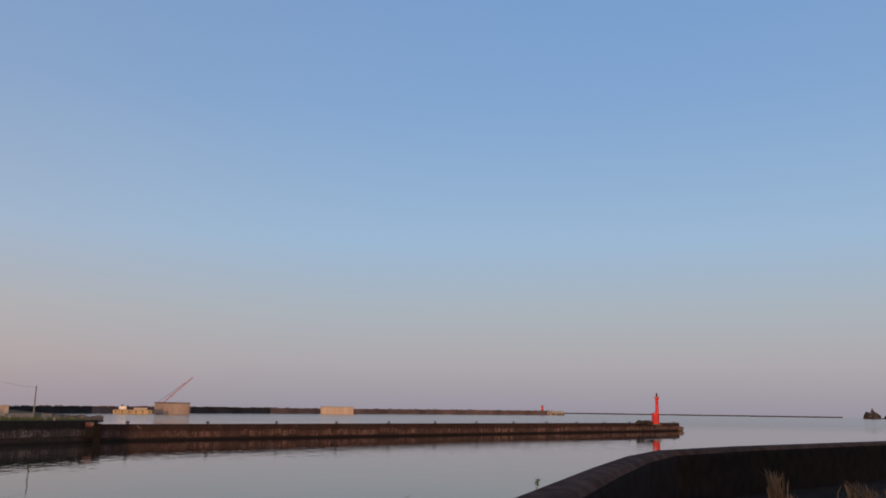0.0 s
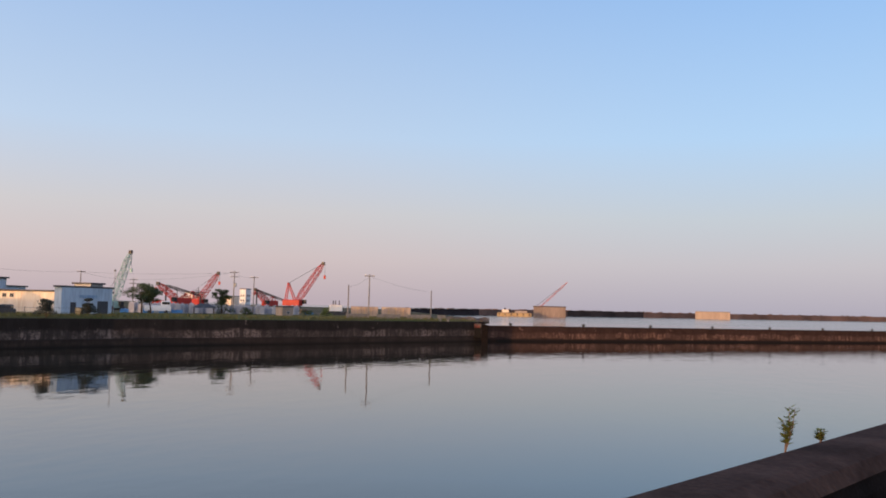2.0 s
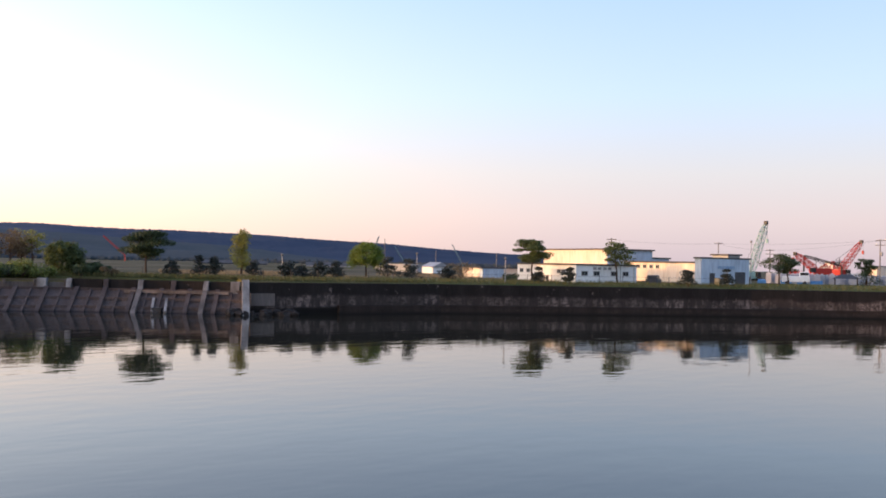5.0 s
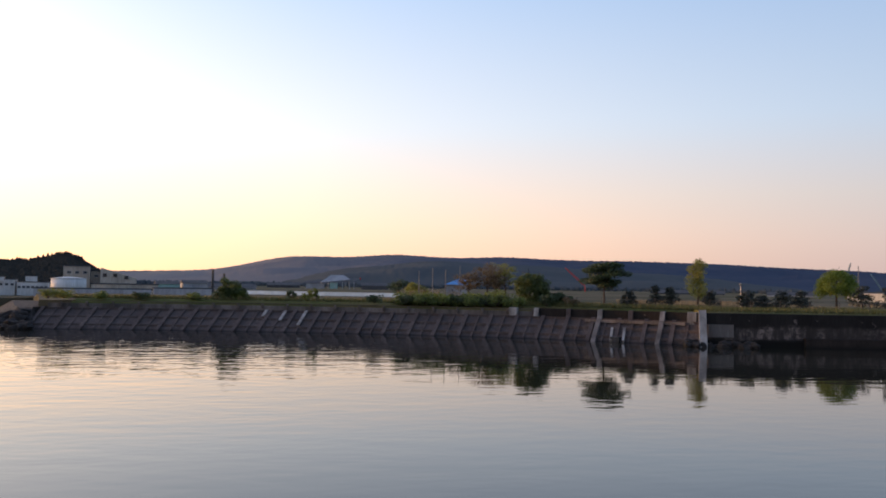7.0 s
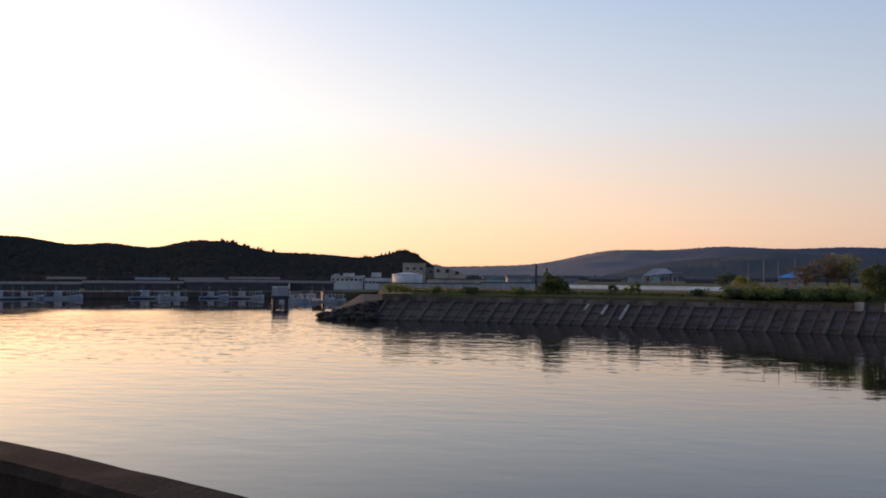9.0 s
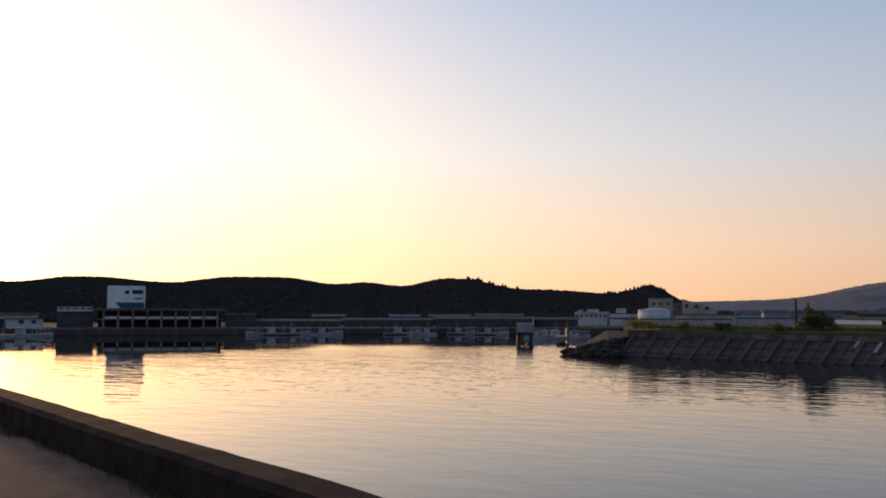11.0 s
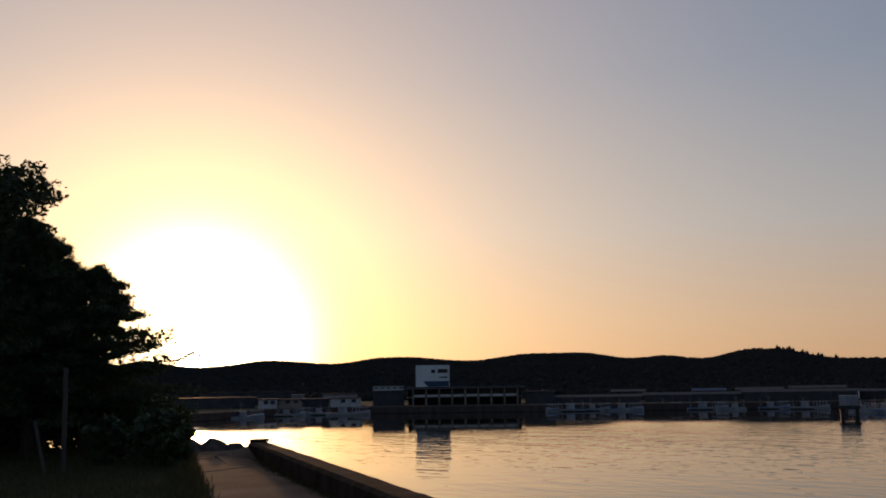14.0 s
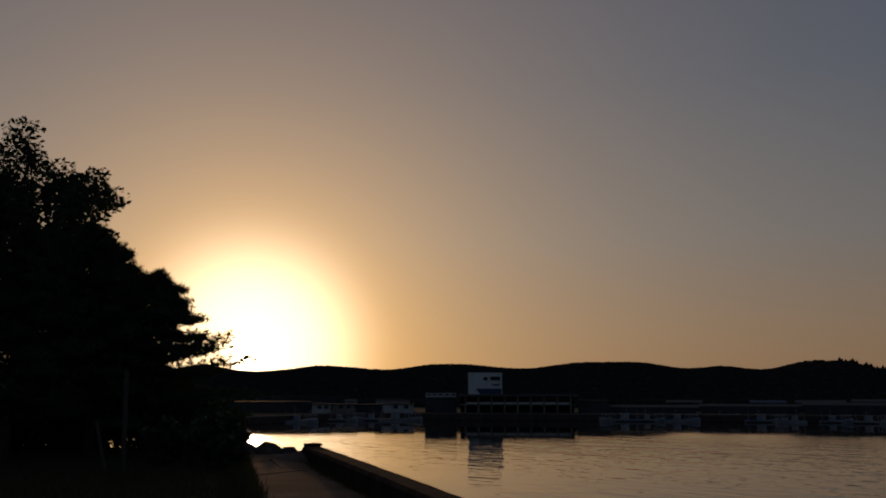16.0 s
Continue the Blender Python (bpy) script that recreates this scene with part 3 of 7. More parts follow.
def slope_woods(name, b0, b1, near, depth, shares, count, tall, material, label, seed, *shape):
    """Crowns over the near slope of a hill, so that it is no smooth sheet."""
    rnd = random.Random(seed)
    verts, faces = [], []
    for _ in range(count):
        b, u = rnd.uniform(b0, b1), rnd.uniform(*shares)
        p = at(b, near + depth * u)
        p.z = hill_z(b, u, p, *shape) - tall * 0.25
        if p.z < LAND_Z - 1.8:
            continue
        h = tall * rnd.uniform(0.6, 1.3)
        crown(verts, faces, p, h, h * rnd.uniform(0.5, 0.85), rnd)
    return tagged(cloud(name, verts, faces, material), label, "woods", kind="stuff")


def ridge_near(b):
    f = max(0.0, min(1.0, (b - 103.6) / 4.6))
    return LAND_Z - 2.5 + RIDGE_BASE * f * f * (3 - 2 * f) + sum(h * math.exp(-((b - c) / w) ** 2) for c, w, h in RIDGE)


def ridge_far(b):
    f = max(0.0, min(1.0, (b - 36) / 6))
    return LAND_Z - 3 + FAR_BASE * f * f * (3 - 2 * f) + sum(h * math.exp(-((b - c) / w) ** 2) for c, w, h in FAR_RIDGE)


slope_woods("slope_woods", 104.5, 165, 420, 1100, (0.0, 0.69), 26000, 2.7, FOREST, "dark crowns of the woods on the hills behind the port", 17, 103.6, 205, RIDGE, RIDGE_BASE, 1.6, 5.0, 4.6, 0.8)
woods("ridge_woods", 42, 105, 2800, ridge_far, 9000, 4.6, FAR_FOREST, "dense trees along the skyline of the far ridge, blue haze in their colour", 16, 0.1)
woods("ridge_woods", 106.8, 172, 1185, ridge_near, 8000, 3.6, FOREST, "dense dark trees along the skyline of the hills", 11, 0.02)
woods("ridge_conifers", 106.6, 110.5, 1180, ridge_near, 110, 6.2, FOREST, "tall dark conifers standing along the ridge", 12, 0.8)
woods("ridge_conifers", 116.0, 119.5, 1180, ridge_near, 60, 6.5, FOREST, "tall dark conifers standing along the ridge", 13, 0.8)

woods("town_trees", 105.0, 165, 400, lambda b: PORT_Z, 2600, 3.2, FOREST, "dark belt of trees behind the port sheds", 14, 0.1, 90)
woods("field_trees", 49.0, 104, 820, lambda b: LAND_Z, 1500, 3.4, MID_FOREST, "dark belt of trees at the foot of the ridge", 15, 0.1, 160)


# ---- the quay side ----
bm = bmesh.new()
sweep(bm, QUAY_LINE, [(0.55, 2.9), (0.55, LAND_Z + 0.12), (3.0, LAND_Z + 0.32), (34.0, LAND_Z + 0.40), (34.0, 2.9)])
tagged(link("grass_quay", bm, GRASS), "rough evening-lit grass along the top of the quay", "grass", kind="structure")
bm = bmesh.new()
sweep(bm, [*CREST[:6], CREST[5].lerp(CREST[6], 0.82)], [(0.5, 2.2), (0.5, LAND_Z - 0.2), (2.5, LAND_Z + 0.20), (16.0, LAND_Z + 0.36), (16.0, 2.2)])
tagged(link("grass_revetment", bm, GRASS), "uneven grass behind the sloping sea wall", "grass", kind="structure")


def tufts(name, points, across, count, tall, material, label, seed, z=LAND_Z + 0.3, blades=4):
    """Loose blades of grass along a strip."""
    rnd = random.Random(seed)
    verts, faces = [], []
    for _ in range(count):
        i = rnd.randrange(len(points) - 1)
        a, b = points[i], points[i + 1]
        u = rnd.random()
        x, y = a[0] + (b[0] - a[0]) * u, a[1] + (b[1] - a[1]) * u
        t = Vector((b[0] - a[0], b[1] - a[1], 0)).normalized()
        o = across[0] + (across[1] - across[0]) * rnd.random() ** 1.6
        x, y = x + t.y * o, y - t.x * o
        for _ in range(blades):
            h, ang = tall * rnd.uniform(0.4, 1.2), rnd.uniform(0, 6.28)
            dx, dy = math.cos(ang) * h * 0.10, math.sin(ang) * h * 0.10
            lx, ly = rnd.uniform(-0.4, 0.4) * h, rnd.uniform(-0.4, 0.4) * h
            k = len(verts)
            verts += [(x - dx, y - dy, z - 0.05), (x + dx, y + dy, z - 0.05), (x + lx, y + ly, z + h)]
            faces.append((k, k + 1, k + 2))
    return tagged(cloud(name, verts, faces, material), label, "grass", kind="stuff")


tufts("grass_tufts", QUAY_LINE, (0.6, 16), 5200, 0.40, LEAF_GRASS, "thin tufts of green grass along the quay", 21)
tufts("grass_tufts", CREST, (1.6, 10), 4200, 0.45, LEAF_GRASS, "rank green grass above the sea wall", 22)
tufts("dry_reeds", CREST, (9, 16), 1600, 0.42, STRAW, "pale dry reeds behind the grass", 23)

tufts("dry_grass_field", QUAY_LINE[1:], (18, 70), 5200, 0.6, STRAW, "dry straw-coloured grass on the open land behind the quay", 24, LAND_Z)
CREST_MAT = paint("crest_concrete", (0.18, 0.150, 0.132), 0.9, (0.075, 0.062, 0.054), 0.5, 0.01, streak=True)
# sloping sea wall: slab, ribs, rails, and the low wall on its crest
bm = bmesh.new()
rows = [[bm.verts.new(p) for p in ((t.x, t.y, -0.6), (t.x + (c.x - t.x) * 0.8, t.y + (c.y - t.y) * 0.8, 2.1), (c.x, c.y, 2.1), (c.x, c.y, -0.6))] for t, c in zip(TOE, CREST)]
for a, b in zip(rows, rows[1:]):
    for i in range(3):
        bm.faces.new((a[i], b[i], b[i + 1], a[i + 1]))
bm.faces.new(rows[-1])
bm.faces.new(rows[0][::-1])
bmesh.ops.recalc_face_normals(bm, faces=bm.faces[:])
revetment = tagged(link("sea_wall", bm, REVET), "sloping sea wall of dark stained concrete frames", "sea wall", kind="structure")
bm = bmesh.new()
sweep(bm, CREST, [(-0.05, 1.9), (-0.05, 2.75), (0.35, 2.75), (0.35, 1.9)])
part("crest_wall", bm, CREST_MAT, revetment, "low pale concrete wall along the crest")


def blend(points, u):
    """The point at the share u of a path's length."""
    seg = [(Vector(b) - Vector(a)).length for a, b in zip(points, points[1:])]
    d = u * sum(seg)
    for a, b, n in zip(points, points[1:], seg):
        if d <= n:
            return Vector(a).lerp(Vector(b), d / n)
        d -= n
    return Vector(points[-1])


def share_of(bearing):
    """Where along the crest a bearing falls."""
    for k in range(401):
        p = blend(CREST, k / 400)
        if math.degrees(math.atan2(-p.x, p.y)) >= bearing:
            return k / 400
    return 1.0


def slope_at(u, share):
    """A point on the slope: u along it, share up it."""
    t, c = blend(TOE, u), blend(CREST, u)
    p = t.lerp(c, 0.8 * share)
    p.z = -0.6 + 2.7 * share
    return p


def block_between(bm, a, b, wide, deep):
    d = b - a
    m = Matrix.Translation((a + b) / 2) @ d.to_track_quat("X", "Z").to_matrix().to_4x4()
    bmesh.ops.create_cube(bm, size=1, matrix=m @ Matrix.Diagonal((d.length, wide, deep, 1)))


BAYS = 26
for i in range(BAYS + 1):
    u = i / BAYS
    bm = bmesh.new()
    block_between(bm, slope_at(u, 0.0), slope_at(u, 1.03), 0.42, 0.50)
    part("rib", bm, REVET, revetment)
    if i < BAYS:
        bm = bmesh.new()
        block_between(bm, slope_at(u + 0.5 / BAYS, 0.0), slope_at(u + 0.5 / BAYS, 1.0), 0.22, 0.26)
        part("minor_rib", bm, REVET, revetment)
        for s in (0.38, 0.68, 1.0):
            bm = bmesh.new()
            block_between(bm, slope_at(u, s), slope_at(u + 1 / BAYS, s), 0.25, 0.34)
            part("rail", bm, REVET, revetment)
        if i > 5:
            c = blend(CREST, u + 0.5 / BAYS)
            bm = bevelled((0.28, 0.28, 0.55), (c.x + 0.25, c.y, 2.7), 0.03)
            part("crest_post", bm, ROCK, revetment)
# pale buttresses and upright slab panels by the corner
for k, b in enumerate((79.2, 77.66, 75.64, 73.60, 71.60, 69.62, 67.9)):
    u = share_of(b)
    c, t = blend(CREST, u), slope_at(u, 0.86)
    out = (t - c)
    out.z = 0
    out.normalize()
    bm = bmesh.new()
    side = Vector((-out.y, out.x, 0)) * (0.45 if k in (0, 6) else 0.24)
    low, top = 1.5, LAND_Z + 0.12
    ring = [c + out * 1.5 + Vector((0, 0, low)), c + out * 0.75 + Vector((0, 0, top)), c - out * 0.2 + Vector((0, 0, top)), c - out * 0.2 + Vector((0, 0, low))]
    if k in (0, 6):
        ring[0] = c + out * 0.9 + Vector((0, 0, low + 0.3))
    va, vb = [bm.verts.new(p - side) for p in ring], [bm.verts.new(p + side) for p in ring]
    bm.faces.new(va)
    bm.faces.new(vb[::-1])
    for i in range(4):
        bm.faces.new((va[i], vb[i], vb[(i + 1) % 4], va[(i + 1) % 4]))
    bmesh.ops.recalc_face_normals(bm, faces=bm.faces[:])
    part("buttress", bm, REVET if k in (2, 4) else DULL, revetment, "" if k in (2, 4) else "pale concrete buttress")
    if k in (3, 5):
        bm = bmesh.new()
        block_between(bm, slope_at(u, 0.02) + Vector((0, 0, 0.22)), slope_at(u, 0.92) + Vector((0, 0, 0.18)), 0.46, 0.46)
        part("rib", bm, CREST_MAT, revetment, "pale worn concrete rib")
bm = bmesh.new()
block_between(bm, slope_at(share_of(74.4), 0.90) + Vector((0, 0, 0.16)), slope_at(share_of(68.2), 0.90) + Vector((0, 0, 0.16)), 0.34, 0.30)
part("ledge", bm, CREST_MAT, revetment, "pale concrete ledge under the upright slabs")
# worn pale flakes left on three ribs, and the patched block at the head of the quay
for b in (92.6, 93.9, 95.2):
    u = share_of(b)
    bm = bmesh.new()
    block_between(bm, slope_at(u, 0.42 + (b - 92.6) * 0.12) + Vector((0, 0, 0.24)), slope_at(u, 0.98) + Vector((0, 0, 0.24)), 0.34, 0.1)
    part("worn_patch", bm, DULL, revetment, "pale worn concrete patch on a rib")
for b0, b1 in ((77.5, 75.8), (75.5, 73.85), (73.55, 71.9), (71.6, 69.75), (69.45, 68.1)):
    bm = bmesh.new()
    p, q = blend(CREST, share_of(b0)), blend(CREST, share_of(b1))
    o = Vector((p.y - q.y, q.x - p.x, 0)).normalized() * 0.35
    o = o if o.dot(-p) > 0 else -o
    block_between(bm, p + o + Vector((0, 0, 2.45)), q + o + Vector((0, 0, 2.45)), 0.3, 1.4)
    part("upright_slab", bm, QUAY, revetment, "dark upright concrete slab")
# leaning end buttress at the corner of the quay
bm = bmesh.new()
block_between(bm, at(67.25, 86.6, -0.6), at(67.35, 88.9, LAND_Z + 0.3), 0.7, 0.5)
part("end_buttress", bm, DULL, revetment, "pale leaning concrete buttress at the corner")
# drain mouth: a dark slot between two pale leaning cheeks
for b in (72.62, 71.86):
    bm = bmesh.new()
    block_between(bm, slope_at(share_of(b - 0.1), 0.12) + Vector((0, 0, 0.34)), slope_at(share_of(b), 0.60) + Vector((0, 0, 0.30)), 0.24, 0.34)
    part("drain_cheek", bm, DULL, revetment, "pale concrete cheek of the drain mouth")
bm = bmesh.new()
block_between(bm, slope_at(share_of(72.5), 0.27) + Vector((0, 0, 0.16)), slope_at(share_of(71.95), 0.27) + Vector((0, 0, 0.16)), 1.1, 0.5)
part("drain_opening", bm, STEEL, revetment, "dark drain opening")

q0, q1 = Vector((*QUAY_LINE[3], 0)), Vector((*QUAY_LINE[2], 0))
away_q = Vector((0.99, -0.17, 0)) * 0.32
for s0_, s1_, z0_, z1_ in ((0.012, 0.128, 0.85, 2.1),):
    bm = bmesh.new()
    block_between(bm, q0.lerp(q1, s0_) + away_q + Vector((0, 0, (z0_ + z1_) / 2)), q0.lerp(q1, s1_) + away_q + Vector((0, 0, (z0_ + z1_) / 2)), 0.3, z1_ - z0_)
    part("patch_block", bm, CREST_MAT, bpy.data.objects["quay_wall"], "pale patched concrete block at the head of the quay")


def rock(name, place, size, seed, material, label, group):
    bm = bmesh.new()
    bmesh.ops.create_icosphere(bm, subdivisions=2, radius=1)
    for v in bm.verts:
        n = noise.noise(v.co * 1.3 + Vector((seed * 3.1, 0, 0)))
        v.co = Vector((v.co.x * size[0], v.co.y * size[1], v.co.z * size[2])) * (1 + 0.45 * n + 0.5 * abs(noise.noise(v.co * 2.3 + Vector((0, seed * 1.7, 0)))))
    ob = link(name, bm, material)
    ob.matrix_basis = Matrix.Translation(place) @ pose(0, 0, 0, 0, 0, seed * 47)
    return tagged(ob, label, "rock", group)


rnd = random.Random(4)
for i in range(26):
    b = rnd.uniform(64.0, 68.2)
    rock("boulder", at(b, 88.4 - abs(66 - b) * 0.3 + rnd.uniform(-1.2, 0.6), rnd.uniform(-0.1, 0.35)), (rnd.uniform(0.25, 0.6), rnd.uniform(0.25, 0.6), rnd.uniform(0.25, 0.45)), i, WET_ROCK, "dark wet boulder heaped at the foot of the quay corner", "boulders at the corner")
for i in range(46):
    v, w = rnd.random(), rnd.random()
    p = at(109.6 + 3.3 * v, 104.8 + 3.6 * v + 5.0 * w * (1 - 0.5 * v), -0.15 + 2.2 * w * (1 - v * 0.8))
    rock("boulder", p, (rnd.uniform(0.4, 0.9), rnd.uniform(0.4, 0.9), rnd.uniform(0.35, 0.6)), i + 40, WET_ROCK, "dark boulder heaped round the end of the sea wall", "boulders at the sea wall end")
# the sloping end of the land beyond the sea wall
bm = bmesh.new()
foot_ring = [at(109.4, 104.0, -0.8), at(113.2, 108.5, -0.8), at(113.4, 116, -0.8), at(112.6, 138, -0.8), at(107.5, 128, -0.8), at(108.5, 112, -0.8)]
head_ring = [at(109.3, 110.4, 2.3), at(109.9, 111.2, 2.15), at(110.3, 118, 2.25), at(110.4, 136, 2.5), at(107.5, 128, 2.6), at(108.5, 113, 2.3)]
lows, highs = [bm.verts.new(p) for p in foot_ring], [bm.verts.new(p) for p in head_ring]
bm.faces.new(highs)
for k in range(6):
    bm.faces.new((lows[k], lows[(k + 1) % 6], highs[(k + 1) % 6], highs[k]))
bmesh.ops.recalc_face_normals(bm, faces=bm.faces[:])
tagged(link("rubble_bank", bm, WET_ROCK), "dark sloping rubble bank at the end of the sea wall", "bank", kind="structure")

# dark block painting the shaded slot, and red-marked end block, where quay meets pier
for b0, b1, z0_, z1_, mt, lab in ((11.58, 11.14, -0.5, 2.75, DARK_FACE, "dark block painting the shade of a slot in the wall"), (12.06, 11.60, 0.6, LAND_Z - 0.1, QUAY, "rust-stained end block of the quay")):
    d_ = 143.4
    c = at((b0 + b1) / 2, d_ - 0.6)
    w_ = (at(b0, d_) - at(b1, d_)).length
    bm = bevelled((w_, 0.9, z1_ - z0_), (0, 0, 0), 0.04)
    ob = part("end_block", bm, mt, bpy.data.objects["quay_wall"], lab)
    ob.matrix_basis = Matrix.Translation((c.x, c.y, (z0_ + z1_) / 2)) @ pose(0, 0, 0, 0, 0, (b0 + b1) / 2)
FLAKED_RED = paint("flaked_red_paint", (0.26, 0.045, 0.035), 0.9, (0.10, 0.05, 0.04), 6.0, 0.004, spec=0.05)
# flaking red paint marks on the end block
for k in range(7):
    c = at(12.04 - 0.055 * k, 142.28)
    bm = bevelled((0.07 + 0.05 * (k % 3), 0.03, 0.18 + 0.12 * (k % 2)), (0, 0, 0), 0.008)
    ob = part("paint_mark", bm, FLAKED_RED, bpy.data.objects["quay_wall"], "flaking red paint mark")
    ob.matrix_basis = Matrix.Translation((c.x, c.y, 2.35 + 0.18 * ((k * 5) % 3))) @ pose(0, 0, 0, 0, 25, 11.7)

# quay wall joints, ledge and pier furniture
for p, h in along(QUAY_LINE, 11.0, 5.0):
    bm = bmesh.new()
    box(bm, (0.10, 0.06, 2.3), (0, 0, 0))
    ob = part("joint_cover", bm, STEEL, bpy.data.objects["quay_wall"])
    ob.matrix_basis = Matrix.Translation((p.x, p.y, 1.95)) @ pose(0, 0, 0, 0, 0, h)


def bollard(place, turn):
    ob = thing("bollard", place, "small dark iron mooring bollard on the concrete pier", "bollard", "bollards on the pier", turn)
    bm = bmesh.new()
    bar(bm, (0, 0, 0), (0, 0, 0.28), 0.22, 0.18, 10)
    part("post", bm, STEEL, ob)
    bm = bmesh.new()
    bar(bm, (-0.3, 0, 0.34), (0.3, 0, 0.34), 0.13, 0.13, 8)
    part("head", bm, STEEL, ob)
    return ob


first = bollard((0, 0, 0), 0)
pts = along([(-29.2, 142.4), (127.0, 273.0)], 15.0, 6.0)
for k, (p, h) in enumerate(pts):
    n = Vector((-math.sin(radians(h)), math.cos(radians(h)), 0))
    m = Matrix.Translation(p + n * 0.7 + Vector((0, 0, 2.56))) @ pose(0, 0, 0, 0, 0, h)
    if k == 0:
        first.matrix_basis = m
    else:
        copy_thing(first, m)


# ---- trees ----
def limbs(bm, base, height, rnd, girth, count, spread, low=0.35, lean=0.08):
    """Trunk and limbs; returns the limb ends."""
    ends, p = [], Vector(base)
    n = 6
    pts = [p.copy()]
    for i in range(n):
        p = p + Vector((rnd.uniform(-lean, lean) * height / n * 2, rnd.uniform(-lean, lean) * height / n * 2, height / n))
        pts.append(p.copy())
    for i in range(n):
        bar(bm, pts[i], pts[i + 1], girth * (1 - i / n * 0.85), girth * (1 - (i + 1) / n * 0.85), 7, False)
    for k in range(count):
        u = low + (1 - low) * (k + rnd.random()) / count
        q = pts[0].lerp(pts[-1], 0)
        i = min(n - 1, int(u * n))
        q = pts[i].lerp(pts[i + 1], u * n - i)
        a = k * 2.4 + rnd.uniform(-0.4, 0.4)
        reach = spread * rnd.uniform(0.6, 1.0)
        e = q + Vector((math.cos(a) * reach, math.sin(a) * reach, reach * rnd.uniform(0.15, 0.6)))
        mid = q.lerp(e, 0.5) + Vector((0, 0, reach * 0.12))
        r = girth * 0.42 * (1 - u * 0.6)
        bar(bm, q, mid, r, r * 0.6, 5, False)
        bar(bm, mid, e, r * 0.6, r * 0.2, 5, False)
        ends += [mid, e]
    return ends, pts


def leaves(centres, radius, count, size, rnd, flat=0.6, long_=1.6):
    verts, faces = [], []
    for _ in range(count):
        c = rnd.choice(centres)
        d = Vector((rnd.gauss(0, 1), rnd.gauss(0, 1), rnd.gauss(0, 1)))
        d *= min(1.0, 1.75 / max(0.01, d.length))
        d.z *= flat
        p = c[0] + d * radius * c[1] * 0.5
        s = size * rnd.uniform(0.6, 1.4)
        u = Vector((rnd.gauss(0, 1), rnd.gauss(0, 1), rnd.gauss(0, 0.7))).normalized()
        v = u.cross(Vector((rnd.gauss(0, 1), rnd.gauss(0, 1), rnd.gauss(0, 1)))).normalized()
        k = len(verts)
        verts += [p - u * s * long_ * 0.5, p + v * s * 0.4, p + u * s * long_ * 0.5, p - v * s * 0.4]
        faces.append((k, k + 1, k + 2, k + 3))
    return verts, faces


def tree(place, height, width, shape, leaf, label, seed, count=2600, size=0.16, group="", trunk=0.16, name="tree"):
    """shape: round, flat (layered like a pine), column, or open (thin, the limbs show)."""
    rnd = random.Random(seed)
    ob = thing(name, place, label, "tree", group)
    bm = bmesh.new()
    low = {"round": 0.3, "dome": 0.4, "flat": 0.45, "column": 0.15, "open": 0.35}[shape]
    ends, pts = limbs(bm, (0, 0, -0.1), height * (0.9 if shape != "flat" else 0.88), rnd, trunk, 14 if shape != "open" else 18, width * (0.42 if shape != "column" else 0.3), low)
    part("trunk", bm, BARK, ob)
    centres = []
    if shape == "flat":
        # boughs in separate uneven tiers, widest below the top
        for k in range(6):
            u = k / 5
            z = height * (0.50 + 0.46 * u)
            w = width * 0.5 * (0.72 + 0.55 * u if u < 0.5 else 1.0 - 0.9 * (u - 0.5) ** 1.3)
            for _ in range(5 if k else 3):
                a, r = rnd.uniform(0, 6.28), w * rnd.uniform(0.15, 0.88)
                centres.append((Vector((math.cos(a) * r, math.sin(a) * r, z + rnd.uniform(-0.16, 0.16))), width * rnd.uniform(0.14, 0.24)))
        vs, fs = leaves(centres, 1.0, count, size, rnd, 0.34)
    elif shape == "dome":
        # one closed crown: clumps all through a half globe with a ragged flat underside
        for _ in range(90):
            a, w, s = rnd.uniform(0, 6.28), rnd.uniform(-0.75, 1.0), rnd.uniform(0.45, 1.0) ** 0.5
            r = width * 0.43 * math.sqrt(max(0.05, 1 - w * w * (1.0 if w > 0 else 0.45))) * s * rnd.uniform(0.85, 1.06)
            centres.append((Vector((math.cos(a) * r, math.sin(a) * r, height * (0.55 + (0.36 if w > 0 else 0.30) * w * s))), width * rnd.uniform(0.09, 0.17)))
        vs, fs = leaves(centres, 1.0, count, size, rnd, 0.75)
    elif shape == "round":
        for _ in range(44):
            a, w = rnd.uniform(0, 6.28), rnd.uniform(-1, 1)
            r = width * 0.40 * math.sqrt(1 - w * w) * rnd.uniform(0.55, 1.05)
            centres.append((Vector((math.cos(a) * r, math.sin(a) * r, height * 0.62 + w * height * 0.30)), width * rnd.uniform(0.14, 0.24)))
        vs, fs = leaves(centres, 1.0, count, size, rnd, 0.8)
    elif shape == "column":
        for k in range(30):
            u = k / 29
            a, r = rnd.uniform(0, 6.28), width * 0.32 * (1 - 0.7 * abs(u - 0.35)) * rnd.random()
            centres.append((Vector((math.cos(a) * r, math.sin(a) * r, height * (0.2 + 0.76 * u))), width * 0.2))
        vs, fs = leaves(centres, 1.0, count, size, rnd, 0.9)
    else:
        centres = [(e, width * 0.15) for e in ends if e.z > height * 0.45]
        vs, fs = leaves(centres, 1.0, count, size, rnd, 0.55)
    cloud("crown", vs, fs, leaf, ob)
    return ob


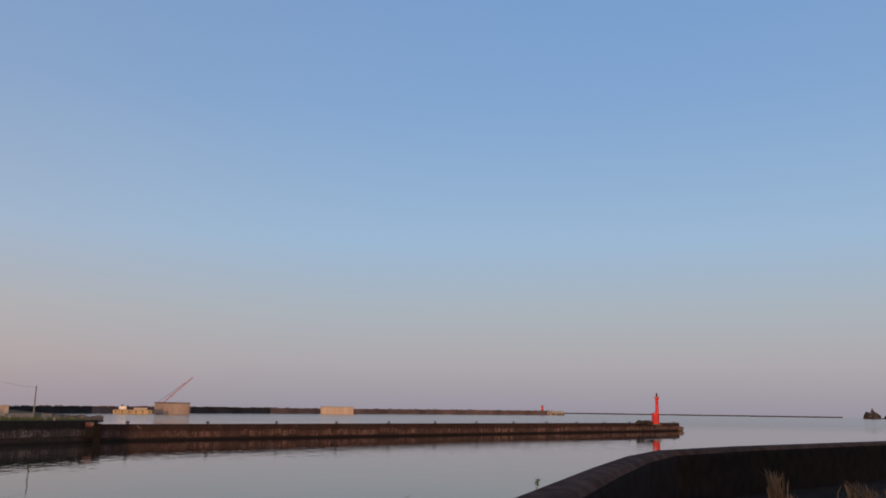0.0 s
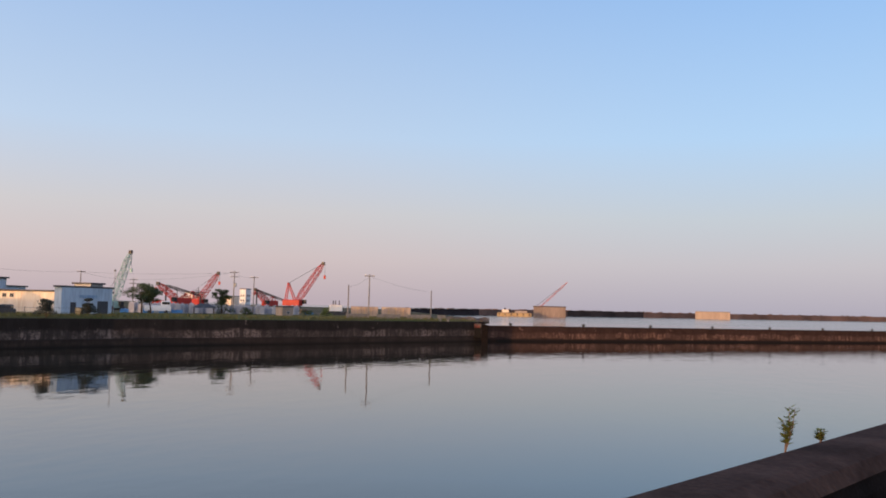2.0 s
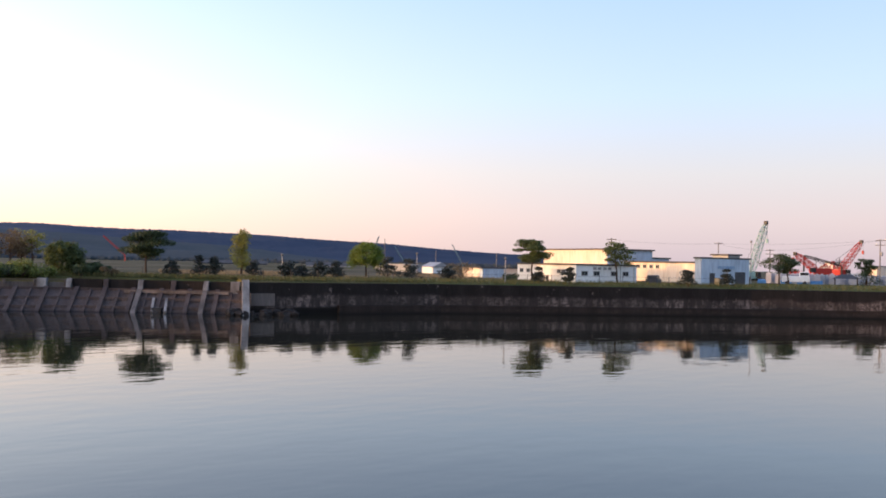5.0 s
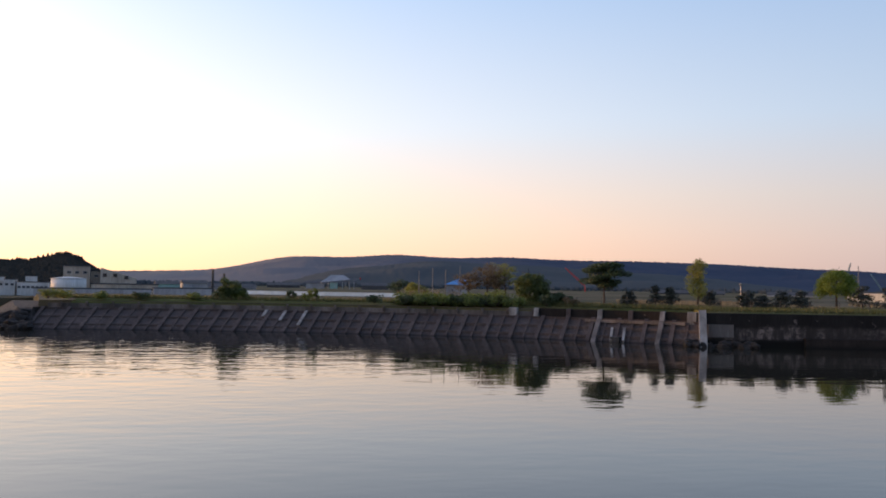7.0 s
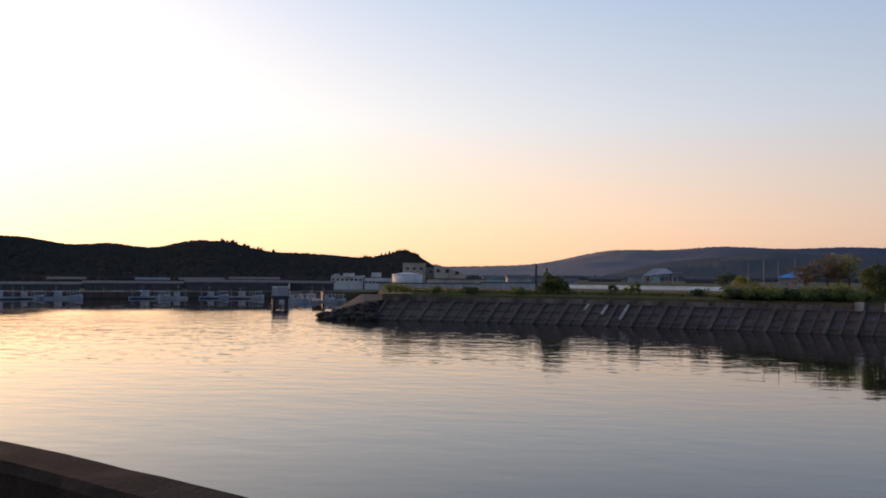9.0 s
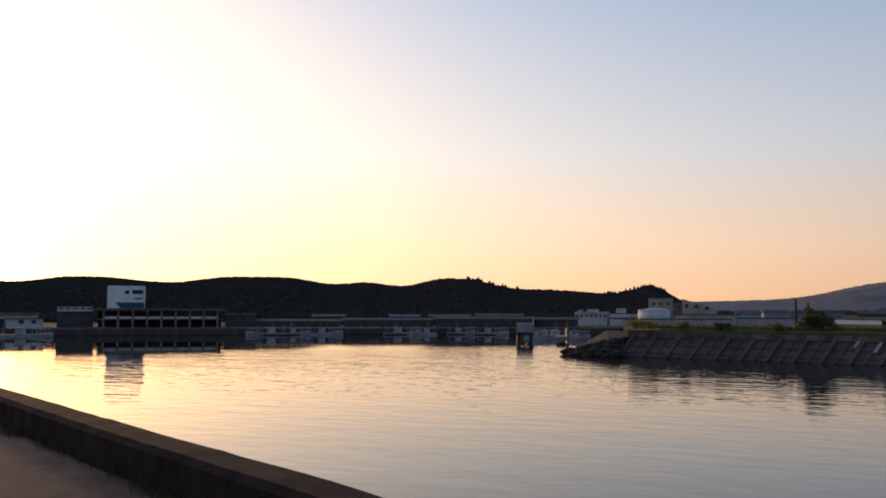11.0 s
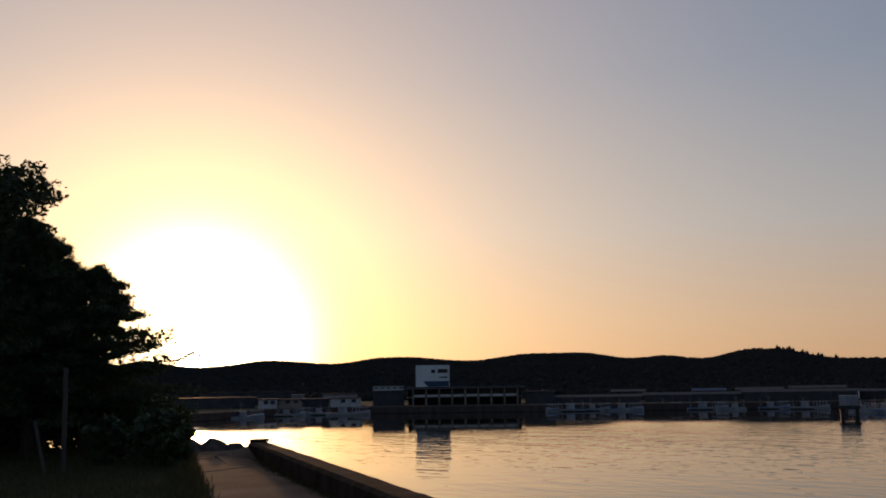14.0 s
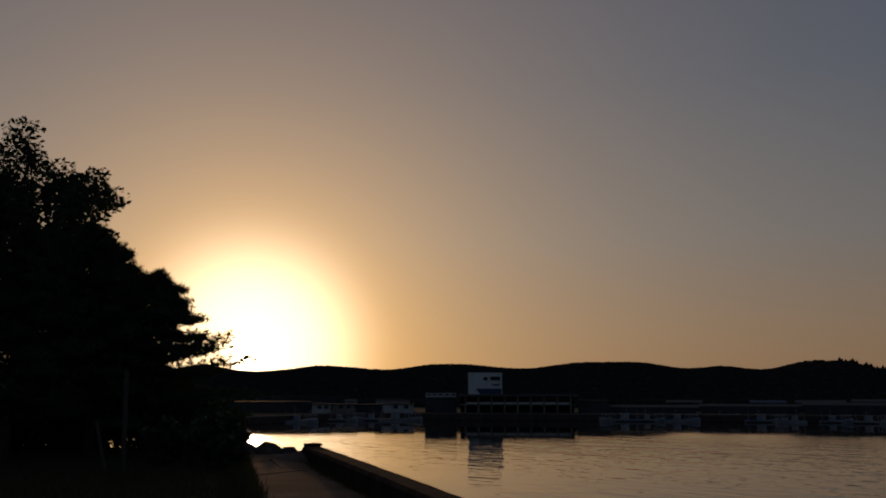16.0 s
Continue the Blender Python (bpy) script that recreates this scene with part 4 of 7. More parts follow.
GZ = LAND_Z + 0.32
tree(at(28.5, 150, LAND_Z), 4.4, 3.6, "flat", LEAF_DARK, "dark flat-topped tree beside the open shelter", 46, 2600, 0.16)
tree(at(32.75, 143, GZ), 3.9, 3.6, "flat", LEAF_DARK, "dark flat-topped pine beside the fence", 45, 2200, 0.16)
tree(at(59.6, 118, GZ), 4.95, 5.6, "dome", LEAF_YOUNG, "small round-crowned tree in fresh green leaf on the grass", 1, 13000, 0.13)
tree(at(48.7, 116, GZ), 5.5, 5.3, "flat", LEAF_MID, "green tree with layered flat branches on the grass", 2, 7000, 0.15)
tree(at(43.1, 117, GZ), 5.4, 4.6, "flat", LEAF_MID, "thinly leaved green tree with bare limbs showing", 31, 3400, 0.14)
tree(at(33.3, 142, GZ), 4.5, 6.0, "flat", LEAF_DARK, "dark flat-topped pine beside the fence", 44, 2600, 0.16)
tree(at(67.65, 118, GZ), 5.9, 3.7, "column", LEAF_YELLOW, "narrow tree in yellow-green leaf", 5, 3600, 0.14)
tree(at(73.5, 108, GZ), 4.95, 6.1, "flat", LEAF_DARK, "dark spreading pine behind the sea wall", 6, 9500, 0.15)
tree(at(78.2, 104, GZ), 3.95, 4.6, "dome", LEAF_MID, "low dense dark green tree behind the sea wall", 7, 9000, 0.15)
for b_, h_, w_, k_ in ((79.95, 5.4, 4.6, 8), (81.1, 4.9, 4.8, 9), (82.3, 3.9, 4.4, 16), (80.5, 4.2, 5.0, 17)):
    tree(at(b_, 122 + k_ % 3, GZ), h_, w_, "open", LEAF_RUST if k_ != 8 else LEAF_YELLOW, "reddish half-bare tree behind the sea wall" if k_ != 8 else "yellowish half-bare tree behind the sea wall", k_, 1500, 0.15, "reddish trees behind the sea wall")
tree(at(85.8, 140, LAND_Z), 2.6, 3.8, "round", LEAF_YELLOW, "yellowish low tree by the poles", 10, 3000, 0.17)
tree(at(86.9, 180, GZ), 3.0, 5.0, "round", LEAF_DARK, "dark low tree on the open land", 15, 1200, 0.2)


def bush(place, height, width, leaf, label, seed, group, count=700):
    rnd = random.Random(seed)
    ob = thing("bush", place, label, "bush", group)
    for k in range(5):
        a = k * 1.3
        bm = bmesh.new()
        bar(bm, (0, 0, -0.1), (math.cos(a) * width * 0.25, math.sin(a) * width * 0.25, height * 0.6), 0.05, 0.015, 5, False)
        part("stem", bm, BARK, ob)
    cs = [(Vector((rnd.uniform(-0.34, 0.34) * width, rnd.uniform(-0.34, 0.34) * width, height * rnd.uniform(0.10, 0.85))), width * 0.24) for _ in range(13)]
    vs, fs = leaves(cs, 1.0, count, 0.14, rnd, 0.7)
    cloud("foliage", vs, fs, leaf, ob)
    return ob


def conifer(place, height, width, seed, label, group):
    rnd = random.Random(seed)
    ob = thing("young_pine", place, label, "young pine", group)
    bm = bmesh.new()
    bar(bm, (0, 0, -0.1), (0, 0, height * 0.95), 0.06, 0.02, 6, False)
    cs = []
    tiers = rnd.choice((3, 3, 4))
    for k in range(tiers):
        u = (k + 0.35) / tiers
        for q in range(4 if k < tiers - 1 else 2):
            a, r = q * 1.57 + k * 0.8 + rnd.uniform(-0.4, 0.4), width * (0.50 - 0.36 * u) * rnd.uniform(0.3, 1.25)
            tip = Vector((math.cos(a) * r, math.sin(a) * r, height * (0.22 + 0.74 * u) + rnd.uniform(-0.22, 0.22)))
            bar(bm, (0, 0, tip.z - 0.15), tip, 0.03, 0.012, 4, False)
            cs.append((tip, width * rnd.uniform(0.26, 0.46) * (1.15 - 0.45 * u)))
    part("trunk", bm, BARK, ob)
    vs, fs = leaves(cs, 1.0, 1100, 0.13, rnd, 0.55, 2.2)
    cloud("needles", vs, fs, LEAF_PINE, ob)
    return ob


for k, (b, d, h, w) in enumerate([(56.7, 104, 1.9, 1.7), (46.2, 102, 1.6, 1.3), (38.7, 106, 1.5, 1.4), (36.35, 112, 1.6, 1.4), (62.7, 101, 1.6, 1.6), (48.2, 103, 1.4, 1.2), (58.2, 112, 2.2, 2.0),
                                 (71.9, 101, 1.4, 1.2), (70.2, 103, 2.0, 1.2), (69.3, 103, 1.9, 1.2), (64.7, 103, 1.4, 1.6), (63.8, 105, 1.3, 1.4), (66.9, 104, 1.5, 1.5), (61.6, 106, 1.5, 1.7), (54.2, 112, 1.2, 1.6)]):
    conifer(at(b, d, GZ), h * 1.42, w * 1.2, 60 + k, "knee-high dark young pine planted in the grass" if h < 1.45 else "young dark pine planted in the grass", "young pines on the quay")
for k, (b, d, h, w, lf) in enumerate([(28.4, 150, 2.6, 3.6, LEAF_DARK), (26.9, 150, 1.6, 2.0, LEAF_DARK), (53.3, 125, 2.3, 3.8, LEAF_RUST), (50.0, 115, 0.9, 2.0, LEAF_DARK), (97.6, 112, 2.0, 2.6, LEAF), (97.0, 112, 1.5, 2.0, LEAF_DARK),
                                     (92.9, 111, 1.5, 1.5, LEAF), (93.9, 111, 1.2, 1.4, LEAF_DARK), (92.3, 110, 1.7, 0.8, LEAF), (84.0, 101, 1.1, 2.8, LEAF), (82.0, 100.5, 1.2, 3.0, LEAF), (83.0, 101, 1.0, 2.6, LEAF_DARK), (79.0, 100, 1.2, 2.8, LEAF), (81.2, 100.5, 1.1, 2.6, LEAF_DARK), (85.2, 101.5, 0.9, 2.6, LEAF), (77.2, 99.5, 1.2, 2.2, LEAF_DARK), (100.0, 111, 0.8, 2.2, LEAF), (98.4, 111.5, 1.6, 2.4, LEAF_DARK), (80.4, 100, 1.7, 2.8, LEAF), (86.5, 102, 0.8, 2.4, LEAF_DARK),
                                     (88.5, 103, 0.8, 2.0, LEAF_DARK), (107.6, 112.5, 0.9, 2.4, LEAF_YELLOW), (108.5, 112, 1.0, 2.2, LEAF_YELLOW), (83.6, 132, 1.5, 4.0, STRAW), (84.9, 135, 1.6, 4.5, STRAW), (86.3, 138, 1.3, 4.5, STRAW), (105.5, 112, 0.8, 2.0, LEAF), (103.2, 112, 0.7, 2.0, LEAF_DARK), (75.5, 100, 1.0, 2.0, LEAF_RUST), (23.0, 165, 1.2, 3.0, LEAF_DARK), (21.8, 160, 2.0, 2.2, LEAF)]):
    bush(at(b, d, GZ if b > 30 and d < 130 else LAND_Z), h, w, lf, {LEAF: "leafy green bush in the grass", LEAF_DARK: "dense dark green bush in the grass", LEAF_RUST: "brownish half-bare bush in the grass", LEAF_YELLOW: "dry yellowish bush near the bank", STRAW: "straw-coloured dry thicket on the open land"}[lf], 90 + k, "bushes on the far shore")


hedge_rnd = random.Random(71)
for k in range(22):
    b = 80.2 + 6.6 * k / 21 + hedge_rnd.uniform(-0.15, 0.15)
    h = hedge_rnd.uniform(0.9, 1.5)
    bush(at(b, 101.5 + hedge_rnd.uniform(-0.6, 1.6) + max(0, b - 82) * 0.3, GZ - 0.1), h, h * 2.0, hedge_rnd.choice((LEAF, LEAF, LEAF_MID)), "leafy bright green bush above the sea wall", 150 + k, "hedge above the sea wall", 900)
for b, h, w, lf in ((97.7, 2.9, 2.9, LEAF_MID), (97.2, 2.2, 2.4, LEAF), (98.2, 1.7, 2.0, LEAF_MID), (78.2, 1.5, 3.6, LEAF_MID), (77.2, 1.6, 2.4, LEAF_DARK), (76.4, 1.6, 2.4, LEAF_DARK), (75.9, 1.4, 1.8, LEAF_DARK)):
    bush(at(b, 111 if b > 90 else 104, GZ - 0.1), h, w, lf, "tall leafy bush standing above the sea wall" if h > 2 else "dense dark bush behind the sea wall", 190 + int(b * 3), "bushes on the far shore", 2200)


# ---- poles, wires and lamps ----
def utility_pole(place, height, arms, turn, label, r=0.13):
    ob = thing("utility_pole", place, label, "utility pole", "poles on the far shore", turn)
    bm = bmesh.new()
    bar(bm, (0, 0, -0.2), (0, 0, height), r, r * 0.7, 8)
    part("pole", bm, POLE, ob)
    for k in range(arms):
        z = height - 0.25 - k * 0.8
        bm = bmesh.new()
        box(bm, (1.7, 0.1, 0.12), (0, 0.12, z))
        arm = part("crossarm", bm, STEEL, ob)
        for x in (-0.7, 0.0, 0.7):
            bm = bmesh.new()
            bar(bm, (x, 0.12, z + 0.05), (x, 0.12, z + 0.28), 0.06, 0.05, 6)
            part("insulator", bm, WHITE, arm)
    if arms > 1:
        bm = bmesh.new()
        bar(bm, (0.28, 0, height - 2.9), (0.28, 0, height - 2.2), 0.2, 0.2, 10)
        part("transformer", bm, GREY, ob)
    return ob


def top_z(el, d):
    return EYE + d * math.tan(radians(el))


POLES = {}
for key, b, d, el, arms, lab in [("a", 19.05, 140, 2.03, 1, "plain concrete utility pole by the pier root"), ("b", 20.4, 143, 1.31, 0, "short bare concrete pole by the pier root"),
                                 ("c", 14.95, 152, 1.07, 0, "short bare concrete pole by the shore"), ("d", 27.75, 165, 1.99, 2, "utility pole with two crossarms and a transformer"),
                                 ("e", 26.5, 175, 1.69, 1, "utility pole with one crossarm"), ("f", 36.9, 185, 1.71, 1, "utility pole with one crossarm behind the factory"),
                                 ("g", 43.55, 150, 1.89, 1, "utility pole with one crossarm behind the factory"), ("h", 33.85, 190, 1.32, 2, "utility pole with two crossarms"),
                                 ("i", 84.7, 126, 1.12, 0, "weathered bare pole on the open land"), ("j", 85.6, 130, 0.92, 0, "weathered bare pole on the open land"),
                                 ("k", 83.85, 124, 1.05, 0, "weathered bare pole on the open land"), ("l", 82.9, 128, 1.3, 0, "weathered bare pole on the open land")]:
    z = top_z(el, d)
    POLES[key] = at(b, d, z)
    utility_pole(at(b, d, LAND_Z), z - LAND_Z, arms, b - 20, lab, 0.09 if b > 80 else 0.13)


def wire(a, b, sag, label="thin black overhead wire between the poles"):
    bm = bmesh.new()
    n, prev = 10, None
    for i in range(n + 1):
        u = i / n
        p = Vector(a).lerp(Vector(b), u) - Vector((0, 0, sag * 4 * u * (1 - u)))
        if prev is not None:
            bar(bm, prev, p, 0.012, 0.012, 4, False)
        prev = p
    return tagged(link("overhead_wire", bm, STEEL), label, "wire", "overhead wires")


lift = Vector((0, 0, -0.3))
for a, b in (("a", "b"), ("a", "c"), ("d", "e"), ("d", "h"), ("h", "f"), ("f", "g"), ("d", "f")):
    wire(POLES[a] + lift, POLES[b] + lift, 0.35)


def lamp_post(place, height, label):
    ob = thing("street_lamp", place, label, "street lamp", "lamps on the quay")
    bm = bmesh.new()
    bar(bm, (0, 0, -0.1), (0, 0, height), 0.07, 0.045, 8)
    part("pole", bm, GREY, ob)
    bm = bmesh.new()
    bmesh.ops.create_uvsphere(bm, u_segments=12, v_segments=8, radius=0.17, matrix=Matrix.Translation((0, 0, height + 0.2)))
    part("globe", bm, POLE, ob, "pale globe", True)
    return ob


lamp_post(at(50.4, 106, GZ), top_z(0.53, 106) - GZ - 0.4, "slim lamp post with a white globe on the quay")
lamp_post(at(65.05, 112, GZ), top_z(0.45, 112) - GZ - 0.4, "slim lamp post with a white globe on the quay")
lamp_post(at(34.95, 135, GZ), top_z(1.85, 135) - GZ - 0.4, "tall pale lamp mast beside the blue-grey building")
lamp_post(at(56.25, 125, GZ), top_z(0.75, 118) - GZ - 0.4, "slim lamp post with a white globe beside the young pine")

# pale panel fence by the root of the pier
fence2 = thing("panel_fence", (0, 0, 0), "low grey panel fence at the root of the pier", "fence")
pts2 = [at(20.5 - k * 0.5, 141 + k * 0.7, LAND_Z) for k in range(14)]
for k, q in enumerate(pts2):
    bm = bmesh.new()
    bar(bm, q, q + Vector((0, 0, 1.15)), 0.05, 0.05, 6)
    part("post", bm, POLE, fence2)
    if k and k % 4:
        bm = bmesh.new()
        block_between(bm, pts2[k - 1] + Vector((0, 0, 0.62)), q + Vector((0, 0, 0.62)), 0.04, 0.85)
        part("panel", bm, POLE, fence2)

# wire fence along the top of the quay
fence = thing("wire_fence", (0, 0, 0), "thin grey post and wire fence along the grass", "fence")
posts = along(QUAY_LINE[1:], 3.0, 2.0) + along(CREST[:3], 3.0, 1.0)
prev = None
for p, h in posts:
    n = Vector((math.sin(radians(h)), -math.cos(radians(h)), 0))
    q = p + n * 5.0 + Vector((0, 0, GZ - 0.1))
    bm = bmesh.new()
    bar(bm, q, q + Vector((0, 0, 1.15)), 0.035, 0.035, 6)
    part("post", bm, STEEL, fence)
    if prev is not None and (q - prev).length < 5:
        for z in (0.55, 1.05):
            bm = bmesh.new()
            bar(bm, prev + Vector((0, 0, z)), q + Vector((0, 0, z)), 0.012, 0.012, 4, False)
            part("strand", bm, STEEL, fence)
    prev = q


BOAT_WHITE = paint("dull_white_render", (0.55, 0.55, 0.54), 0.6, (0.44, 0.44, 0.43), 0.4, 0.003, streak=True)
BLUE_TILE = paint("faded_blue_roof", (0.06, 0.10, 0.17), 0.8, (0.045, 0.08, 0.13), 0.5, 0.005, spec=0.1)
BAG = paint("woven_bag", (0.40, 0.41, 0.44), 0.8, (0.30, 0.31, 0.34), 0.8, 0.02)
FADED = paint("faded_lettering", (0.22, 0.33, 0.47), 0.7, (0.30, 0.40, 0.50), 1.5, 0.002)
PALE = paint("dull_pale_siding", (0.32, 0.32, 0.33), 0.7, (0.24, 0.24, 0.25), 0.3, 0.004, streak=True)
TILE = paint("sheet_roofing", (0.070, 0.072, 0.076), 0.85, (0.05, 0.05, 0.053), 0.5, 0.01, spec=0.2)


# ---- buildings of the far shore ----
def meet(corner, heading, bearing):
    """How far along a heading from a corner the line of sight at that bearing is crossed."""
    u, v = at(heading, 1), at(bearing, 1)
    det = u.x * -v.y + v.x * u.y
    return (-corner.x * -v.y + v.x * -corner.y) / det


def windows(ob, face, spots, w, h, z, frame_mat=None, depth=0.10):
    """Windows set on a face. face: (origin, along, out)."""
    o, a, n = face
    for s in spots:
        turn = Matrix((( a.x, n.x, 0, 0), (a.y, n.y, 0, 0), (0, 0, 1, 0), (0, 0, 0, 1)))
        bm = bmesh.new()
        c = o + a * s + n * 0.02 + Vector((0, 0, z))
        for dx, dz, sx, sz in ((0, h / 2, w + 0.16, 0.08), (0, -h / 2, w + 0.16, 0.08), (-w / 2, 0, 0.08, h), (w / 2, 0, 0.08, h), (0, 0, 0.05, h)):
            bmesh.ops.create_cube(bm, size=1, matrix=Matrix.Translation(c + a * dx + Vector((0, 0, dz))) @ turn @ Matrix.Diagonal((sx, depth, sz, 1)))
        win = part("window", bm, frame_mat or GREY, ob)
        bm = bmesh.new()
        bmesh.ops.create_cube(bm, size=1, matrix=Matrix.Translation(c) @ turn @ Matrix.Diagonal((w, depth * 0.5, h, 1)))
        part("pane", bm, GLASS, win)


def hall(name, corner, left, right, z0, z1, heading, skin, label, roof=ROOF, seams=2.4, category="building", ridge=0.0, eaves=0.25):
    """A building by its near corner: one face runs left along the heading, one right along heading - 90."""
    ob = thing(name, (0, 0, 0), label, category)
    c = Vector((corner.x, corner.y, 0))
    a, b = at(heading, 1), at(heading - 90, 1)
    ring = [c, c + a * left, c + a * left + b * right, c + b * right]
    bm = bmesh.new()
    prism(bm, [(p.x, p.y) for p in ring], z0 - 0.2, z1)
    part("wall", bm, skin, ob)
    bm = bmesh.new()
    mid = (ring[0] + ring[2]) / 2
    out = [p + (p - mid).normalized() * eaves * 1.4 for p in ring]
    if ridge:
        lo = [bm.verts.new((p.x, p.y, z1)) for p in out]
        top = [bm.verts.new((*((out[0] + out[3]) / 2)[:2], z1 + ridge)), bm.verts.new((*((out[1] + out[2]) / 2)[:2], z1 + ridge))]
        for f in ((lo[0], lo[1], top[1], top[0]), (lo[2], lo[3], top[0], top[1]), (lo[3], lo[0], top[0]), (lo[1], lo[2], top[1]), lo[::-1]):
            bm.faces.new(f)
        bmesh.ops.recalc_face_normals(bm, faces=bm.faces[:])
    else:
        prism(bm, [(p.x, p.y) for p in out], z1, z1 + 0.22)
    part("roof", bm, roof, ob)
    if seams:
        for start, way_, n in ((c, a, left), (c, b, right)):
            k = 1
            while k * seams < n:
                p = start + way_ * k * seams
                bm = bmesh.new()
                bar(bm, (p.x, p.y, z0), (p.x, p.y, z1), 0.035, 0.035, 4)
                part("seam", bm, skin, ob)
                k += 1
    na = (c - (c + b)).normalized()
    nb = (c - (c + a)).normalized()
    return ob, (c, a, na), (c, b, nb)


HEAD = 84.0
# low front building: lit gable side, shaded window side
cor = at(45.78, 114)
low, lit, shade = hall("factory_office", cor, meet(cor, HEAD, 49.6), meet(cor, HEAD - 90, 41.9), LAND_Z, top_z(0.07, 114), HEAD, WHITE, "long single-storey white factory office with small dark windows", seams=0, eaves=0.15)
n_l, n_s = meet(cor, HEAD, 49.6), meet(cor, HEAD - 90, 41.9)
windows(low, lit, [n_l * k for k in (0.20, 0.27, 0.80, 0.92)], 0.75, 0.5, LAND_Z + 1.75)
windows(low, lit, [n_l * k for k in (0.46, 0.61)], 0.55, 0.8, LAND_Z + 0.75)
windows(low, shade, [meet(cor, HEAD - 90, b) for b in (45.24, 44.47, 43.36, 42.62)], 0.95, 0.55, LAND_Z + 1.55)
for b in (44.6, 44.3, 43.95, 43.65):
    q = shade[0] + shade[1] * meet(cor, HEAD - 90, b) + shade[2] * 0.08
    bm = bmesh.new()
    box(bm, (0.42, 0.2, 0.34), (q.x, q.y, LAND_Z + 2.22), pose(0, 0, 0, 0, 0, HEAD))
    part("vent_hood", bm, GREY, low, "small grey vent hood")
for b in (42.95, 42.1):
    q = shade[0] + shade[1] * meet(cor, HEAD - 90, b) + shade[2] * 0.06
    bm = bmesh.new()
    bar(bm, (q.x, q.y, LAND_Z), (q.x, q.y, top_z(0.05, 114)), 0.05, 0.05, 6)
    part("downpipe", bm, GREY, low)
bm = bmesh.new()
p = lit[0] + lit[1] * n_l * 0.58 + lit[2] * 0.05
box(bm, (1.0, 0.1, 1.9), (p.x, p.y, LAND_Z + 0.95), pose(0, 0, 0, 0, 0, HEAD + 90))
part("door", bm, GREY, low, "grey door")
# tall hall behind it
cor = at(43.82, 140)
big_hall, lit, shade = hall("factory_hall", cor, meet(cor, HEAD, 47.9), meet(cor, HEAD - 90, 40.94), LAND_Z, top_z(1.12, 140), HEAD, CREAM, "tall cream metal-clad factory hall lit by the low sun", seams=4.0, eaves=0.3)
n_s = meet(cor, HEAD - 90, 40.94)
# This blue-grey panel paints the bluish shade of the hall's end face.
bm = bmesh.new()
block_between(bm, shade[0] + shade[1] * 0.1 + shade[2] * 0.04 + Vector((0, 0, (LAND_Z + top_z(1.10, 140)) / 2)), shade[0] + shade[1] * (n_s - 0.1) + shade[2] * 0.04 + Vector((0, 0, (LAND_Z + top_z(1.10, 140)) / 2)), 0.06, top_z(1.10, 140) - LAND_Z)
part("shade_panel", bm, BLUEGREY, big_hall, "thin grey-blue panel painting the shade of the end")
cor = at(41.6, 150)
hall("factory_annex", cor, 4, meet(cor, HEAD - 90, 39.9), LAND_Z, top_z(0.60, 150), HEAD, BLUEGREY, "grey stepped annex beside the factory hall", seams=0)
# long cream shed, and the blue-grey end with lettering too small to read
cor = at(38.10, 128)
shed, lit, shade = hall("long_shed", cor, meet(cor, HEAD, 42.6), meet(cor, HEAD - 90, 35.1), LAND_Z, top_z(0.36, 128), HEAD, CREAM, "long cream metal shed with a dark eaves line", seams=3.2)
windows(shed, lit, [meet(cor, HEAD, 41.8), meet(cor, HEAD, 41.4), meet(cor, HEAD, 41.0), meet(cor, HEAD, 40.6)], 0.7, 0.5, top_z(0.1, 128))
cor = at(37.92, 125)
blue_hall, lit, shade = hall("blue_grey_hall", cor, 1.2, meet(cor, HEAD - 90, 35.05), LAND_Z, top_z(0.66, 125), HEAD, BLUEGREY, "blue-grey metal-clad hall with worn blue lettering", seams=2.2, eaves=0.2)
n_s = meet(cor, HEAD - 90, 35.05)
for k in range(7):
    bm = bmesh.new()
    q = shade[0] + shade[1] * n_s * (0.36 + 0.05 * k) + shade[2] * 0.05
    box(bm, (0.42, 0.06, 0.42), (q.x, q.y, LAND_Z + 2.7), pose(0, 0, 0, 0, 0, HEAD))
    part("letter_bar", bm, FADED, blue_hall, "faded blue mark of the lettering")
for s, w, h, mt, nm in ((0.22, 0.9, 1.9, ROOF, "door"), (0.5, 0.8, 1.6, CREAM, "cabinet"), (0.8, 2.0, 2.1, ROOF, "shutter")):
    bm = bmesh.new()
    q = shade[0] + shade[1] * n_s * s + shade[2] * 0.06
    box(bm, (w, 0.1, h), (q.x, q.y, LAND_Z + h / 2), pose(0, 0, 0, 0, 0, HEAD))
    part(nm, bm, mt, blue_hall)
cor = at(36.3, 132)
hall("roof_house", cor, 3, 2.4, LAND_Z, top_z(0.88, 132), HEAD, GREY, "small grey stair tower on the blue-grey hall", seams=0)
